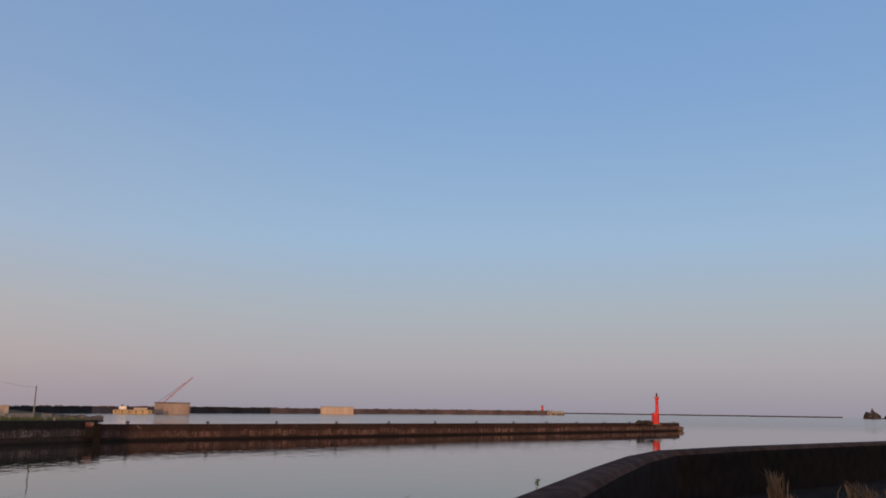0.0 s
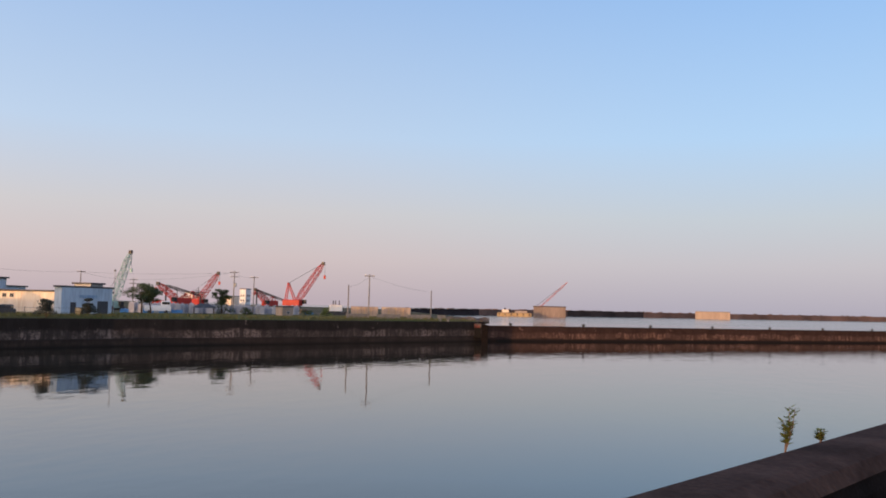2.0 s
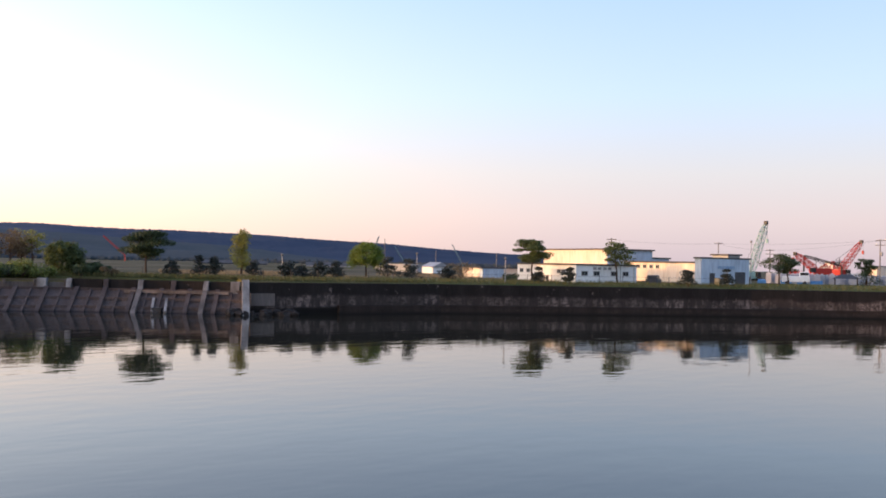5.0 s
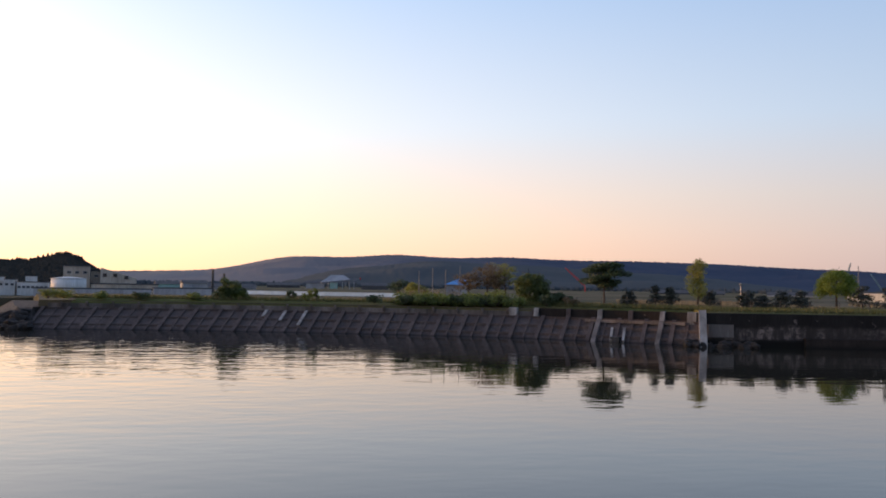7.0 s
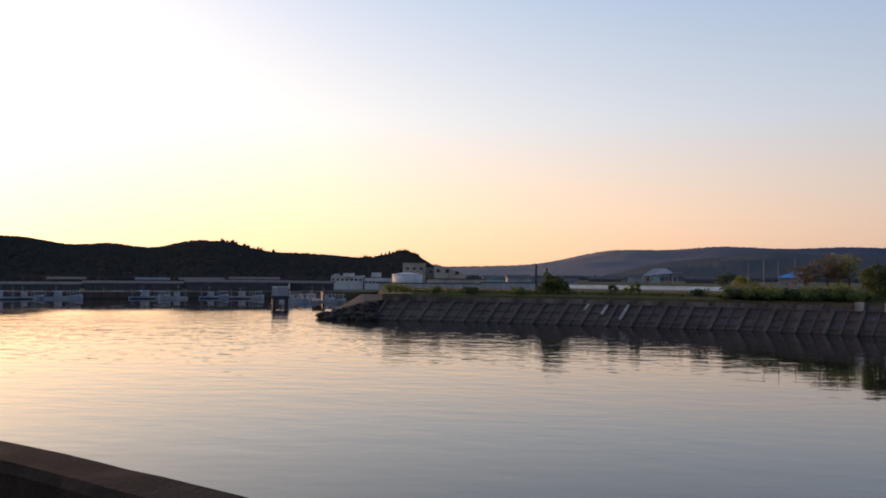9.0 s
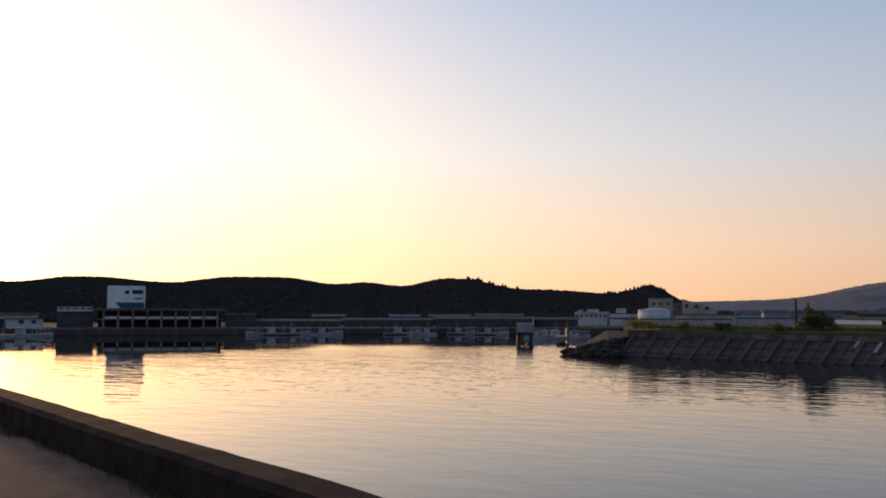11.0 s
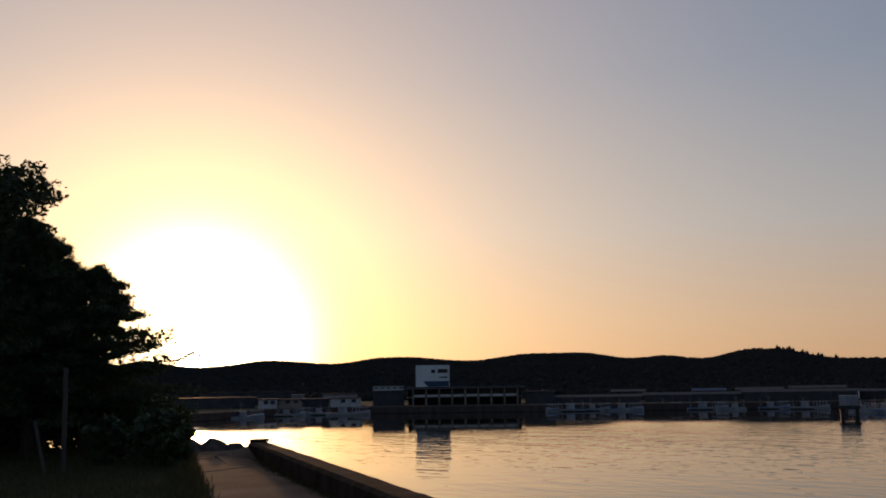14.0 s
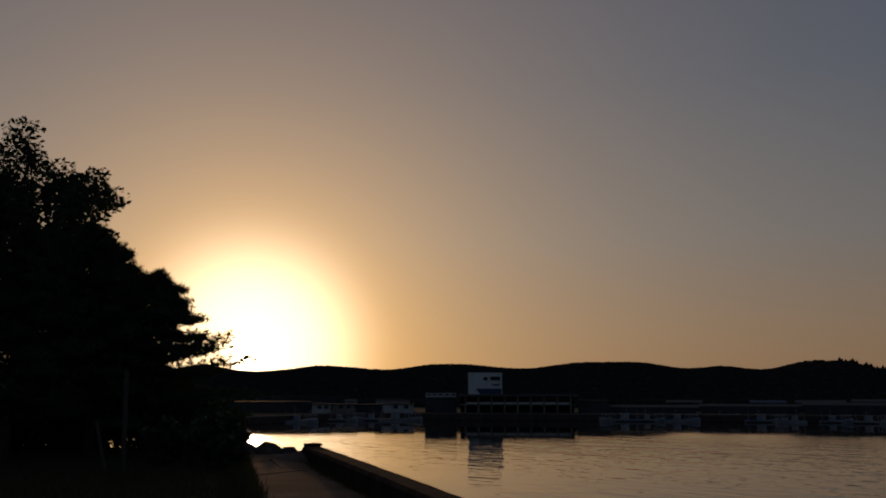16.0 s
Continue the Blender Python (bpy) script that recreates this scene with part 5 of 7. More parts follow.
# container sheds, and the small house beyond
cor = at(52.1, 150)
hall("store_shed", cor, meet(cor, HEAD, 53.2), 8.5, LAND_Z, top_z(-0.25, 150), HEAD, CREAM, "low cream store shed with a blue-grey end", seams=0)
cor = at(51.9, 138)
hall("store_shed", cor, 0.8, meet(cor, HEAD - 90, 50.5), LAND_Z, top_z(-0.28, 138), HEAD, BLUEGREY, "low blue-grey store shed", seams=1.2)
cor = at(55.2, 210)
hall("small_house", cor, 5.5, 4.5, LAND_Z, top_z(-0.25, 210), HEAD, WHITE, "small white house with a pale gabled roof", roof=GREY, seams=0, ridge=1.2)
hall("long_barn", at(56.6, 230), meet(at(56.6, 230), HEAD, 59.0), 8, LAND_Z, top_z(-0.15, 230), HEAD, GREY, "long low grey barn roof behind the round tree", roof=GREY, seams=0)

# scrap-yard side: tan shed, bag fence, blue sheets, tan stacks
cor = at(25.3, 150)
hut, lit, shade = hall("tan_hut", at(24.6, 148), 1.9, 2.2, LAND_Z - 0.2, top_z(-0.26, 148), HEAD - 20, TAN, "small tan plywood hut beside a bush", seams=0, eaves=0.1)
windows(hut, shade, [1.1], 0.5, 0.4, LAND_Z + 0.9)
for k in range(38):
    b = 33.9 - k * 0.275
    d = 178 + math.sin(k * 1.7) * 1.5
    ob = thing("bulk_bag", at(b, d, LAND_Z - 0.3), "tall grey-white woven bag in the row behind the yard fence", "bulk bag", "row of bulk bags", b + rnd.uniform(-8, 8))
    h = 2.1 * rnd.uniform(0.9, 1.1)
    bm = bmesh.new()
    vs = box(bm, (0.9, 0.8, h), (0, 0, h / 2))
    bmesh.ops.subdivide_edges(bm, edges=bm.edges[:], cuts=2, use_grid_fill=True)
    for v in bm.verts:
        s = 1 + 0.14 * math.sin(v.co.z / h * math.pi) + 0.05 * noise.noise(v.co * 2 + Vector((k, 0, 0)))
        v.co.x, v.co.y = v.co.x * s, v.co.y * s
    part("bag", bm, BAG, ob)
    bm = bmesh.new()
    bar(bm, (0, 0, h), (0, 0, h + 0.2), 0.22, 0.08, 8)
    part("neck", bm, BAG, ob)
for k, (b, w) in enumerate(((32.9, 1.9), (32.0, 1.6), (31.2, 2.0), (34.3, 1.4), (22.9, 1.8))):
    ob = thing("tarpaulin_stack", at(b, 172, LAND_Z - 0.2), "stack covered with a blue tarpaulin", "tarpaulin", "blue tarpaulins", b)
    bm = bmesh.new()
    box(bm, (w, 1.6, 0.9), (0, 0, 0.45))
    bmesh.ops.subdivide_edges(bm, edges=bm.edges[:], cuts=3, use_grid_fill=True)
    for v in bm.verts:
        v.co += Vector((1, 1, 0.8)) * 0.16 * noise.noise(v.co * 1.5 + Vector((k * 5, 0, 0)))
        v.co.z = max(0.0, v.co.z)
    part("sheet", bm, BLUE, ob)
for b0, b1, d, t in ((20.2, 18.45, 205, -0.09), (18.2, 16.3, 205, -0.09)):
    c, e = at(b0, d), at(b1, d)
    ob = thing("concrete_caisson", (0, 0, 0), "sunlit tan concrete caisson on the land", "caisson", "caissons")
    bm = bmesh.new()
    block_between(bm, Vector((c.x, c.y, (LAND_Z + top_z(t, d)) / 2)), Vector((e.x, e.y, (LAND_Z + top_z(t, d)) / 2)), 4.0, top_z(t, d) - LAND_Z)
    part("body", bm, TAN, ob)
    for k in range(1, 4):
        q = c.lerp(e, k / 4) * 0.987
        bm = bmesh.new()
        box(bm, (0.12, 0.12, top_z(t, d) - LAND_Z), (q.x, q.y, (LAND_Z + top_z(t, d)) / 2))
        part("seam", bm, OCHRE, ob)

# white work boat with dark funnels, on land behind the tan hut
ob = thing("work_boat", at(21.25, 190, LAND_Z - 0.4), "white wheelhouse of a small work boat with dark funnels", "boat", turn=30)
for nm, size, c, mt in (("hull", (5.5, 2.2, 1.2), (0, 0, 0.8), STEEL), ("wheelhouse", (2.6, 1.7, 1.3), (0.2, 0, 2.0), WHITE), ("roof", (2.9, 2.0, 0.12), (0.2, 0, 2.72), WHITE)):
    part(nm, bevelled(size, c, 0.08), mt, ob)
for x in (-0.4, 0.1, 0.9):
    bm = bmesh.new()
    bar(bm, (x, 0, 2.7), (x, 0, 3.7), 0.12, 0.1, 8)
    part("funnel", bm, STEEL, ob)


# ---- cranes ----
def lattice(bm, a, b, w0, w1, r, bays):
    """A square lattice boom from a to b."""
    a, b = Vector(a), Vector(b)
    d = (b - a).normalized()
    s = d.cross(Vector((0, 0, 1)))
    s = s.normalized() if s.length > 0.01 else Vector((1, 0, 0))
    t = s.cross(d).normalized()
    rings = []
    for i in range(bays + 1):
        u = i / bays
        w = (w0 + (w1 - w0) * u) * min(1.0, 0.35 + 4 * min(u, 1 - u))
        c = a.lerp(b, u)
        rings.append([c + s * w * x + t * w * y for x, y in ((-0.5, -0.5), (0.5, -0.5), (0.5, 0.5), (-0.5, 0.5))])
    for i, (p, q) in enumerate(zip(rings, rings[1:])):
        for k in range(4):
            bar(bm, p[k], q[k], r, r, 4, False)
            bar(bm, p[k], q[(k + 1) % 4] if i % 2 else q[(k + 3) % 4], r * 0.6, r * 0.6, 4, False)
            bar(bm, q[k], q[(k + 1) % 4], r * 0.6, r * 0.6, 4, False)


def crawler_crane(foot, tip, colour, label, mast=3.5, size=1.0, cab=True):
    """A lattice crane: crawlers, turning house, boom from its foot to its tip, back mast, stays, hook."""
    ob = thing("crawler_crane", (foot.x, foot.y, LAND_Z), label, "crane", "cranes in the yard")
    reach = Vector((tip.x - foot.x, tip.y - foot.y, 0))
    f = reach.normalized() if reach.length > 0.1 else Vector((1, 0, 0))
    z0 = foot.z - LAND_Z
    yaw = Matrix.Rotation(math.atan2(f.y, f.x), 4, "Z")
    sx = size
    if cab:
        for y in (-1.6, 1.6):
            bm = bmesh.new()
            box(bm, (5.5 * sx, 0.9 * sx, 1.0 * sx), (0, y * sx, 0.5 * sx))
            bmesh.ops.bevel(bm, geom=bm.edges[:], offset=0.3 * sx, segments=2, affect="EDGES")
            bmesh.ops.transform(bm, matrix=yaw, verts=bm.verts)
            part("crawler", bm, STEEL, ob)
    bm = bmesh.new()
    box(bm, (5.2 * sx, 2.6 * sx, 1.7 * sx), (-1.2 * sx, 0, z0 - 0.2 * sx))
    bmesh.ops.bevel(bm, geom=bm.edges[:], offset=0.15 * sx, segments=1, affect="EDGES")
    bmesh.ops.transform(bm, matrix=yaw, verts=bm.verts)
    house = part("house", bm, colour, ob)
    bm = bmesh.new()
    box(bm, (1.2 * sx, 1.0 * sx, 1.2 * sx), (1.7 * sx, 1.2 * sx, z0 + 0.1 * sx))
    bmesh.ops.transform(bm, matrix=yaw, verts=bm.verts)
    part("cab", bm, GLASS, house, "dark glazed cab")
    if z0 > 1.2:
        bm = bmesh.new()
        bar(bm, (0, 0, 0.6), (0, 0, z0 - 0.6), 1.2 * sx, 1.2 * sx, 10)
        part("turntable", bm, STEEL, ob)
    bm = bmesh.new()
    a, b = Vector((0, 0, z0)), Vector((tip.x - foot.x, tip.y - foot.y, tip.z - LAND_Z))
    lattice(bm, a, b, 1.6 * sx, 1.2 * sx, 0.095 * sx, 11)
    boom = part("boom", bm, colour, ob)
    bm = bmesh.new()
    box(bm, (0.8 * sx, 0.7 * sx, 0.9 * sx), b)
    part("boom_head", bm, STEEL, boom, "dark sheave head")
    m = a - f * 2.6 * sx + Vector((0, 0, mast))
    bm = bmesh.new()
    for s in (-0.7, 0.7):
        side_ = Vector((-f.y, f.x, 0)) * s * sx
        bar(bm, a + side_ - f * 0.3 * sx, m + side_ * 0.6, 0.16 * sx, 0.14 * sx, 6)
        bar(bm, a + side_ - f * 3.4 * sx, m + side_ * 0.6, 0.16 * sx, 0.14 * sx, 6)
    bar(bm, m - Vector((-f.y, f.x, 0)) * 0.5 * sx, m + Vector((-f.y, f.x, 0)) * 0.5 * sx, 0.2 * sx, 0.2 * sx, 6)
    part("back_mast", bm, colour, ob)
    bm = bmesh.new()
    bar(bm, m, b, 0.05 * sx, 0.05 * sx, 4, False)
    part("stay", bm, STEEL, ob)
    bm = bmesh.new()
    h = b - Vector((0, 0, min(5.0, (b.z - a.z) * 0.35)))
    bar(bm, b + f * 0.5, h + f * 0.5, 0.035 * sx, 0.035 * sx, 4, False)
    part("hoist_rope", bm, STEEL, ob)
    bm = bmesh.new()
    box(bm, (0.5 * sx, 0.4 * sx, 1.0 * sx), h + f * 0.5)
    part("hook_block", bm, colour, ob)
    return ob


crawler_crane(at(23.75, 235, top_z(0.1, 235)), at(22.1, 232, top_z(2.66, 232)), CRANE_RED, "orange-red lattice crane with a raised boom in the yard", 5.0, 0.95)
crawler_crane(at(29.9, 245, top_z(0.0, 245)), at(28.75, 240, top_z(1.82, 240)), CRANE_RED, "orange-red lattice crane with a half-raised boom", 2.6, 0.9)
crawler_crane(at(31.2, 235, top_z(0.05, 235)), at(32.4, 232, top_z(1.05, 232)), CRANE_RED, "orange-red crane with its short boom folded back", 1.6, 0.95)
crawler_crane(at(25.6, 250, top_z(0.02, 250)), at(26.4, 246, top_z(0.84, 246)), CRANE_RED, "orange-red crane with its boom folded low", 1.8, 0.9)
crawler_crane(at(35.0, 215, top_z(-0.3, 215)), at(34.1, 210, top_z(2.95, 210)), CRANE_GREEN, "pale green lattice crane with a steep boom", 2.5, 0.9)
for b0, e0, b1, e1, d in ((26.3, 0.8, 24.2, 0.05, 246), (31.9, 0.95, 29.8, 0.35, 236)):
    bm = bmesh.new()
    lattice(bm, at(b0, d, top_z(e0, d)), at(b1, d, top_z(e1, d)), 0.5, 0.4, 0.09, 14)
    bar(bm, at(b1, d, top_z(e1, d)), at(b1, d, LAND_Z), 0.2, 0.2, 6)
    bar(bm, at(b0, d, top_z(e0, d)), at(b0, d, LAND_Z), 0.2, 0.2, 6)
    tagged(link("lowered_boom", bm, STEEL), "dark lowered lattice boom resting on trestles", "crane boom")
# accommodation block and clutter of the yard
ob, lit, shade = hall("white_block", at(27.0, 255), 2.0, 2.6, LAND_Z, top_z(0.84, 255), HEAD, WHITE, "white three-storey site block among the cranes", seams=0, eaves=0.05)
for z in (4.6, 6.0, 7.4):
    windows(ob, shade, [0.8, 1.8], 0.5, 0.5, z)
    windows(ob, lit, [0.6, 1.4], 0.4, 0.5, z)
for b, d, w, t in ((30.3, 260, 6, 0.55), (28.0, 262, 5, 0.2), (27.9, 258, 4, 0.35)):
    hall("site_hut", at(b, d), 2.4, w, LAND_Z, top_z(t, d), HEAD, CREAM, "cream site hut on stilts among the cranes", seams=1.5, eaves=0.1)
# floating plant behind the yard: two-tier deckhouse, funnel, masts and derrick posts
d = 262
ship = thing("work_vessel", at(30.4, d, LAND_Z - 0.3), "cream deckhouse and masts of a work vessel behind the yard", "vessel", turn=30.4)
for nm, b0, b1, e0, e1, mt in (("deckhouse", 31.35, 29.6, -0.5, 0.12, CREAM), ("bridge", 31.0, 30.35, 0.12, 0.42, WHITE), ("deckhouse", 30.1, 29.7, 0.12, 0.30, TAN)):
    x0, x1 = d * math.tan(radians(30.4 - b0)), d * math.tan(radians(30.4 - b1))
    z0, z1 = top_z(e0, d) - LAND_Z + 0.3, top_z(e1, d) - LAND_Z + 0.3
    tier = part(nm, bevelled((x1 - x0, 3.4, z1 - z0), ((x0 + x1) / 2, 0, (z0 + z1) / 2), 0.08), mt, ship)
    for k in range(4):
        part("window", bevelled(((x1 - x0) * 0.14, 0.1, (z1 - z0) * 0.3), (x0 + (x1 - x0) * (k + 0.6) / 4.3, -1.72, z0 + (z1 - z0) * 0.62), 0.02), GLASS, tier)
part("hull", bevelled((10.5, 4.2, 2.4), (0, 0, 1.0), 0.2), STEEL, ship)
for b, e in ((31.22, 0.95), (29.94, 0.93), (30.65, 0.75)):
    x, z = d * math.tan(radians(30.4 - b)), top_z(e, d) - LAND_Z
    bm = bmesh.new()
    bar(bm, (x, 0, 1.5), (x, 0, z), 0.14, 0.09, 6)
    bar(bm, (x - 0.9, 0, z * 0.86), (x + 0.9, 0, z * 0.86), 0.08, 0.08, 5)
    bar(bm, (x, 0, z * 0.9), (x + 1.6, 0, z * 0.68), 0.05, 0.05, 5)
    part("mast", bm, STEEL, ship)
bm = bmesh.new()
bar(bm, (1.4, 0.8, 3.6), (1.4, 0.8, top_z(0.52, d) - LAND_Z), 0.42, 0.38, 12)
part("funnel", bm, CRANE_RED, ship, "red funnel")
# dark open shelter on posts in the grass
d = 150
shelter = thing("picnic_shelter", at(29.55, d, LAND_Z), "dark hipped-roof open shelter on posts in the grass", "shelter", turn=29.55)
hw, ze = d * math.tan(radians(0.78)), top_z(-0.42, d) - LAND_Z
for x in (-1, 1):
    for y in (-1, 1):
        part("post", bevelled((0.16, 0.16, ze + 0.1), (x * hw * 0.78, y * 1.3, ze / 2), 0.02), BARK, shelter)
bm = bmesh.new()
eave = [bm.verts.new((x * hw, y * 1.8, ze)) for x, y in ((-1, -1), (1, -1), (1, 1), (-1, 1))]
ridge = [bm.verts.new((x * hw * 0.35, 0, ze + 0.75)) for x in (-1, 1)]
bm.faces.new(eave[::-1])
for f in ((eave[0], eave[1], ridge[1], ridge[0]), (eave[1], eave[2], ridge[1]), (eave[2], eave[3], ridge[0], ridge[1]), (eave[3], eave[0], ridge[0])):
    bm.faces.new(f)
bmesh.ops.recalc_face_normals(bm, faces=bm.faces[:])
part("roof", bm, ROOF, shelter)
part("bench", bevelled((hw * 1.1, 0.45, 0.45), (0, 0.4, 0.22), 0.03), BARK, shelter)


def vehicle(place, size, turn, skin, label, name, cab):
    """A parked car or light truck: body, cabin, windows, wheels."""
    ob = thing(name, place, label, "vehicle", "", turn)
    lx, ly, lz = size
    part("body", bevelled((lx, ly, lz * 0.45), (0, 0, lz * 0.42), 0.08), skin, ob)
    c = part("cabin", bevelled((lx * cab[1], ly * 0.92, lz * 0.40), (lx * cab[0], 0, lz * 0.82), 0.12), skin, ob)
    part("window", bevelled((lx * cab[1] * 0.86, ly * 0.94, lz * 0.22), (lx * cab[0], 0, lz * 0.84), 0.03), GLASS, c)
    for x in (-0.32, 0.32):
        for y in (-0.46, 0.46):
            bm = bmesh.new()
            bar(bm, (lx * x, ly * y - 0.1, 0.32), (lx * x, ly * y + 0.1, 0.32), 0.32, 0.32, 14)
            part("wheel", bm, STEEL, ob)
    return ob


vehicle(at(40.85, 121, LAND_Z + 0.05), (3.4, 1.45, 1.4), 118, ROOF, "dark small car parked beside the cream shed", "parked_car", (-0.05, 0.55))
vehicle(at(32.35, 168, LAND_Z), (4.6, 1.8, 2.3), 35, WHITE, "white light truck parked before the row of bags", "parked_truck", (0.3, 0.35))
# rusty drum by the blue-grey hall
drum = thing("storage_drum", at(36.86, 122, GZ), "dull metal storage drum beside the blue-grey hall", "drum")
bm = bmesh.new()
bar(bm, (0, 0, -0.1), (0, 0, top_z(-0.55, 122) - GZ), 0.55, 0.55, 18)
part("shell", bm, OCHRE, drum, "", True)
for z in (0.4, 0.9):
    bm = bmesh.new()
    bar(bm, (0, 0, z), (0, 0, z + 0.05), 0.58, 0.58, 18)
    part("hoop", bm, STEEL, drum)

bm = bevelled((2.9, 1.6, 1.3), (0, 0, 0.65), 0.12)
ob = link("counterweight", bm, CRANE_RED)
ob.matrix_basis = Matrix.Translation(at(32.33, 226, top_z(-0.33, 226))) @ pose(0, 0, 0, 0, 0, 32)
box_under = thing("counterweight_stand", at(32.33, 226, LAND_Z), "grey steel stand under an orange-red counterweight", "stand", turn=32.33)
part("frame", bevelled((2.6, 1.4, top_z(-0.33, 226) - LAND_Z), (0, 0, (top_z(-0.33, 226) - LAND_Z) / 2), 0.05), STEEL, box_under)
tagged(ob, "bright orange-red steel counterweight beside the folded crane", "counterweight")

# far dockside cranes under the hill
for b0, e0, b1, e1, d, mt in ((76.0, 1.28, 74.7, 0.1, 520, CRANE_RED), (57.75, 1.08, 57.05, 0.0, 560, CRANE_TEAL), (58.8, 1.73, 58.98, 1.1, 560, CRANE_TEAL), (53.95, 1.27, 53.2, -0.1, 560, CRANE_TEAL)):
    base = at(b1, d, top_z(e1, d))
    ob = thing("dock_crane", (base.x, base.y, LAND_Z), "distant dockside crane jib under the ridge" if mt is not GREY else "distant grey mast under the ridge", "crane", "distant dock cranes")
    bm = bmesh.new()
    o = Vector((base.x, base.y, LAND_Z))
    lattice(bm, base - o, at(b0, d, top_z(e0, d)) - o, 0.8, 0.6, 0.11, 12)
    part("jib", bm, mt, ob)
    bm = bmesh.new()
    bar(bm, (0, 0, -0.2), base - o, 0.4, 0.28, 8)
    part("tower", bm, mt, ob)

for bb, ee in ((55.0, 0.85), (51.0, 0.75), (58.4, 1.55)):
    utility_pole(at(bb, 300, LAND_Z), top_z(ee, 300) - LAND_Z, 0, 0, "distant thin pole on the open land", 0.16)
# inland: curved-roof plant, blue-roofed house, long pale road wall, low sheds
for b0, b1, d, e, sk, rf, lab in ((89.4, 87.6, 400, -0.1, ROOF, TILE, "long dark low shed under the hill"), (93.0, 91.8, 430, 0.0, PALE, TILE, "low pale shed under the hill"),
                                  (95.5, 93.4, 460, -0.15, TILE, TILE, "low grey shed under the hill"), (99.5, 96.2, 300, -0.35, PALE, TILE, "long pale warehouse on the open land"), (70.5, 66, 420, -0.25, TILE, TILE, "long low shed under the ridge"), (63.5, 60.5, 380, -0.3, PALE, TILE, "pale low shed under the ridge")):
    c = at(b1, d)
    hall("low_shed", c, (at(b0, d) - c).length, 12, LAND_Z, top_z(e, d), math.degrees(math.atan2(-(at(b0, d) - c).x, (at(b0, d) - c).y)), sk, lab, roof=rf, seams=0, ridge=1.4)
# gravel plant: hipped roof on open legs, green engine house below, conveyor arm on trestles
d = 420
a, b = at(92.1, d), at(90.1, d)
u = (b - a).normalized()
out = Vector((-a.x, -a.y, 0)).normalized()
plant = thing("gravel_plant", (0, 0, 0), "grey hipped-roof gravel plant with a green engine house and a conveyor", "plant")
z0, z1 = top_z(0.08, d), top_z(0.58, d)
bm = bmesh.new()
n = (b - a).length
low_ring = [bm.verts.new(a + u * s + out * o + Vector((0, 0, z))) for s, o, z in ((0, 3, z0), (n, 3, z0 + 1.5), (n, -5, z0 + 1.5), (0, -5, z0))]
top_ring = [bm.verts.new(a + u * s + out * o + Vector((0, 0, z1))) for s, o in ((n * 0.36, 0), (n * 0.76, 0), (n * 0.76, -2), (n * 0.36, -2))]
bm.faces.new(top_ring)
bm.faces.new(low_ring[::-1])
for k in range(4):
    bm.faces.new((low_ring[k], low_ring[(k + 1) % 4], top_ring[(k + 1) % 4], top_ring[k]))
bmesh.ops.recalc_face_normals(bm, faces=bm.faces[:])
part("roof", bm, PALE, plant)
for k in range(5):
    p = a + u * n * (0.04 + 0.23 * k) + out * 2.5
    bm = bmesh.new()
    bar(bm, (p.x, p.y, LAND_Z), (p.x, p.y, z0 + 0.4), 0.16, 0.16, 6)
    part("leg", bm, GREY, plant)
p = a + u * n * 0.45
part("engine_house", bevelled((3.6, 3.6, z0 - LAND_Z), (p.x, p.y, (z0 + LAND_Z) / 2), 0.1), CRANE_GREEN, plant, "pale green engine house")
bm = bmesh.new()
lattice(bm, at(90.6, d, top_z(0.20, d)), at(89.5, d, top_z(0.33, d)), 0.5, 0.4, 0.09, 10)
arm = part("conveyor", bm, PALE, plant)
bm = bmesh.new()
p = at(89.48, d, top_z(0.36, d))
box(bm, (0.6, 0.6, 1.0), p)
part("conveyor_head", bm, CRANE_RED, arm, "red head of the conveyor")
for bb in (90.2, 89.87):
    bm = bmesh.new()
    bar(bm, at(bb, d, LAND_Z), at(bb + 0.03, d, top_z(0.25, d)), 0.18, 0.14, 6)
    part("trestle", bm, PALE, plant)
d = 190
house = thing("blue_roofed_house", (0, 0, 0), "small white house with a bright blue gabled roof", "house")
a, b = at(83.95, d), at(82.4, d)
u = (b - a).normalized()
out = Vector((-a.x, -a.y, 0)).normalized()
n, ze, zr = (b - a).length, top_z(0.06, d), top_z(0.41, d)
bm = bmesh.new()
prism(bm, [tuple(p)[:2] for p in (a + u * 0.5 + out * 1.6, b - u * 0.25 + out * 1.6, b - u * 0.25 - out * 2.4, a + u * 0.5 - out * 2.4)], LAND_Z, ze + 0.02)
body = part("wall", bm, PALE, house)
bm = bmesh.new()
eave = [bm.verts.new(a + u * s + out * o + Vector((0, 0, ze))) for s, o in ((0, 2.2), (n, 2.2), (n, -3.0), (0, -3.0))]
ridge = [bm.verts.new(a + u * s + out * -0.4 + Vector((0, 0, zr))) for s in (n * 0.56, n * 0.97)]
bm.faces.new(eave[::-1])
bm.faces.new((eave[0], eave[1], ridge[1], ridge[0]))
bm.faces.new((eave[1], eave[2], ridge[1]))
bm.faces.new((eave[2], eave[3], ridge[0], ridge[1]))
bm.faces.new((eave[3], eave[0], ridge[0]))
bmesh.ops.recalc_face_normals(bm, faces=bm.faces[:])
part("roof", bm, BLUE, house, "bright blue metal roof")
for s in (0.35, 0.7):
    p = a + u * n * s + out * 1.63
    part("window", bevelled((0.7, 0.12, 0.5), (p.x, p.y, LAND_Z + 1.4), 0.02), GLASS, house)
bm = bmesh.new()
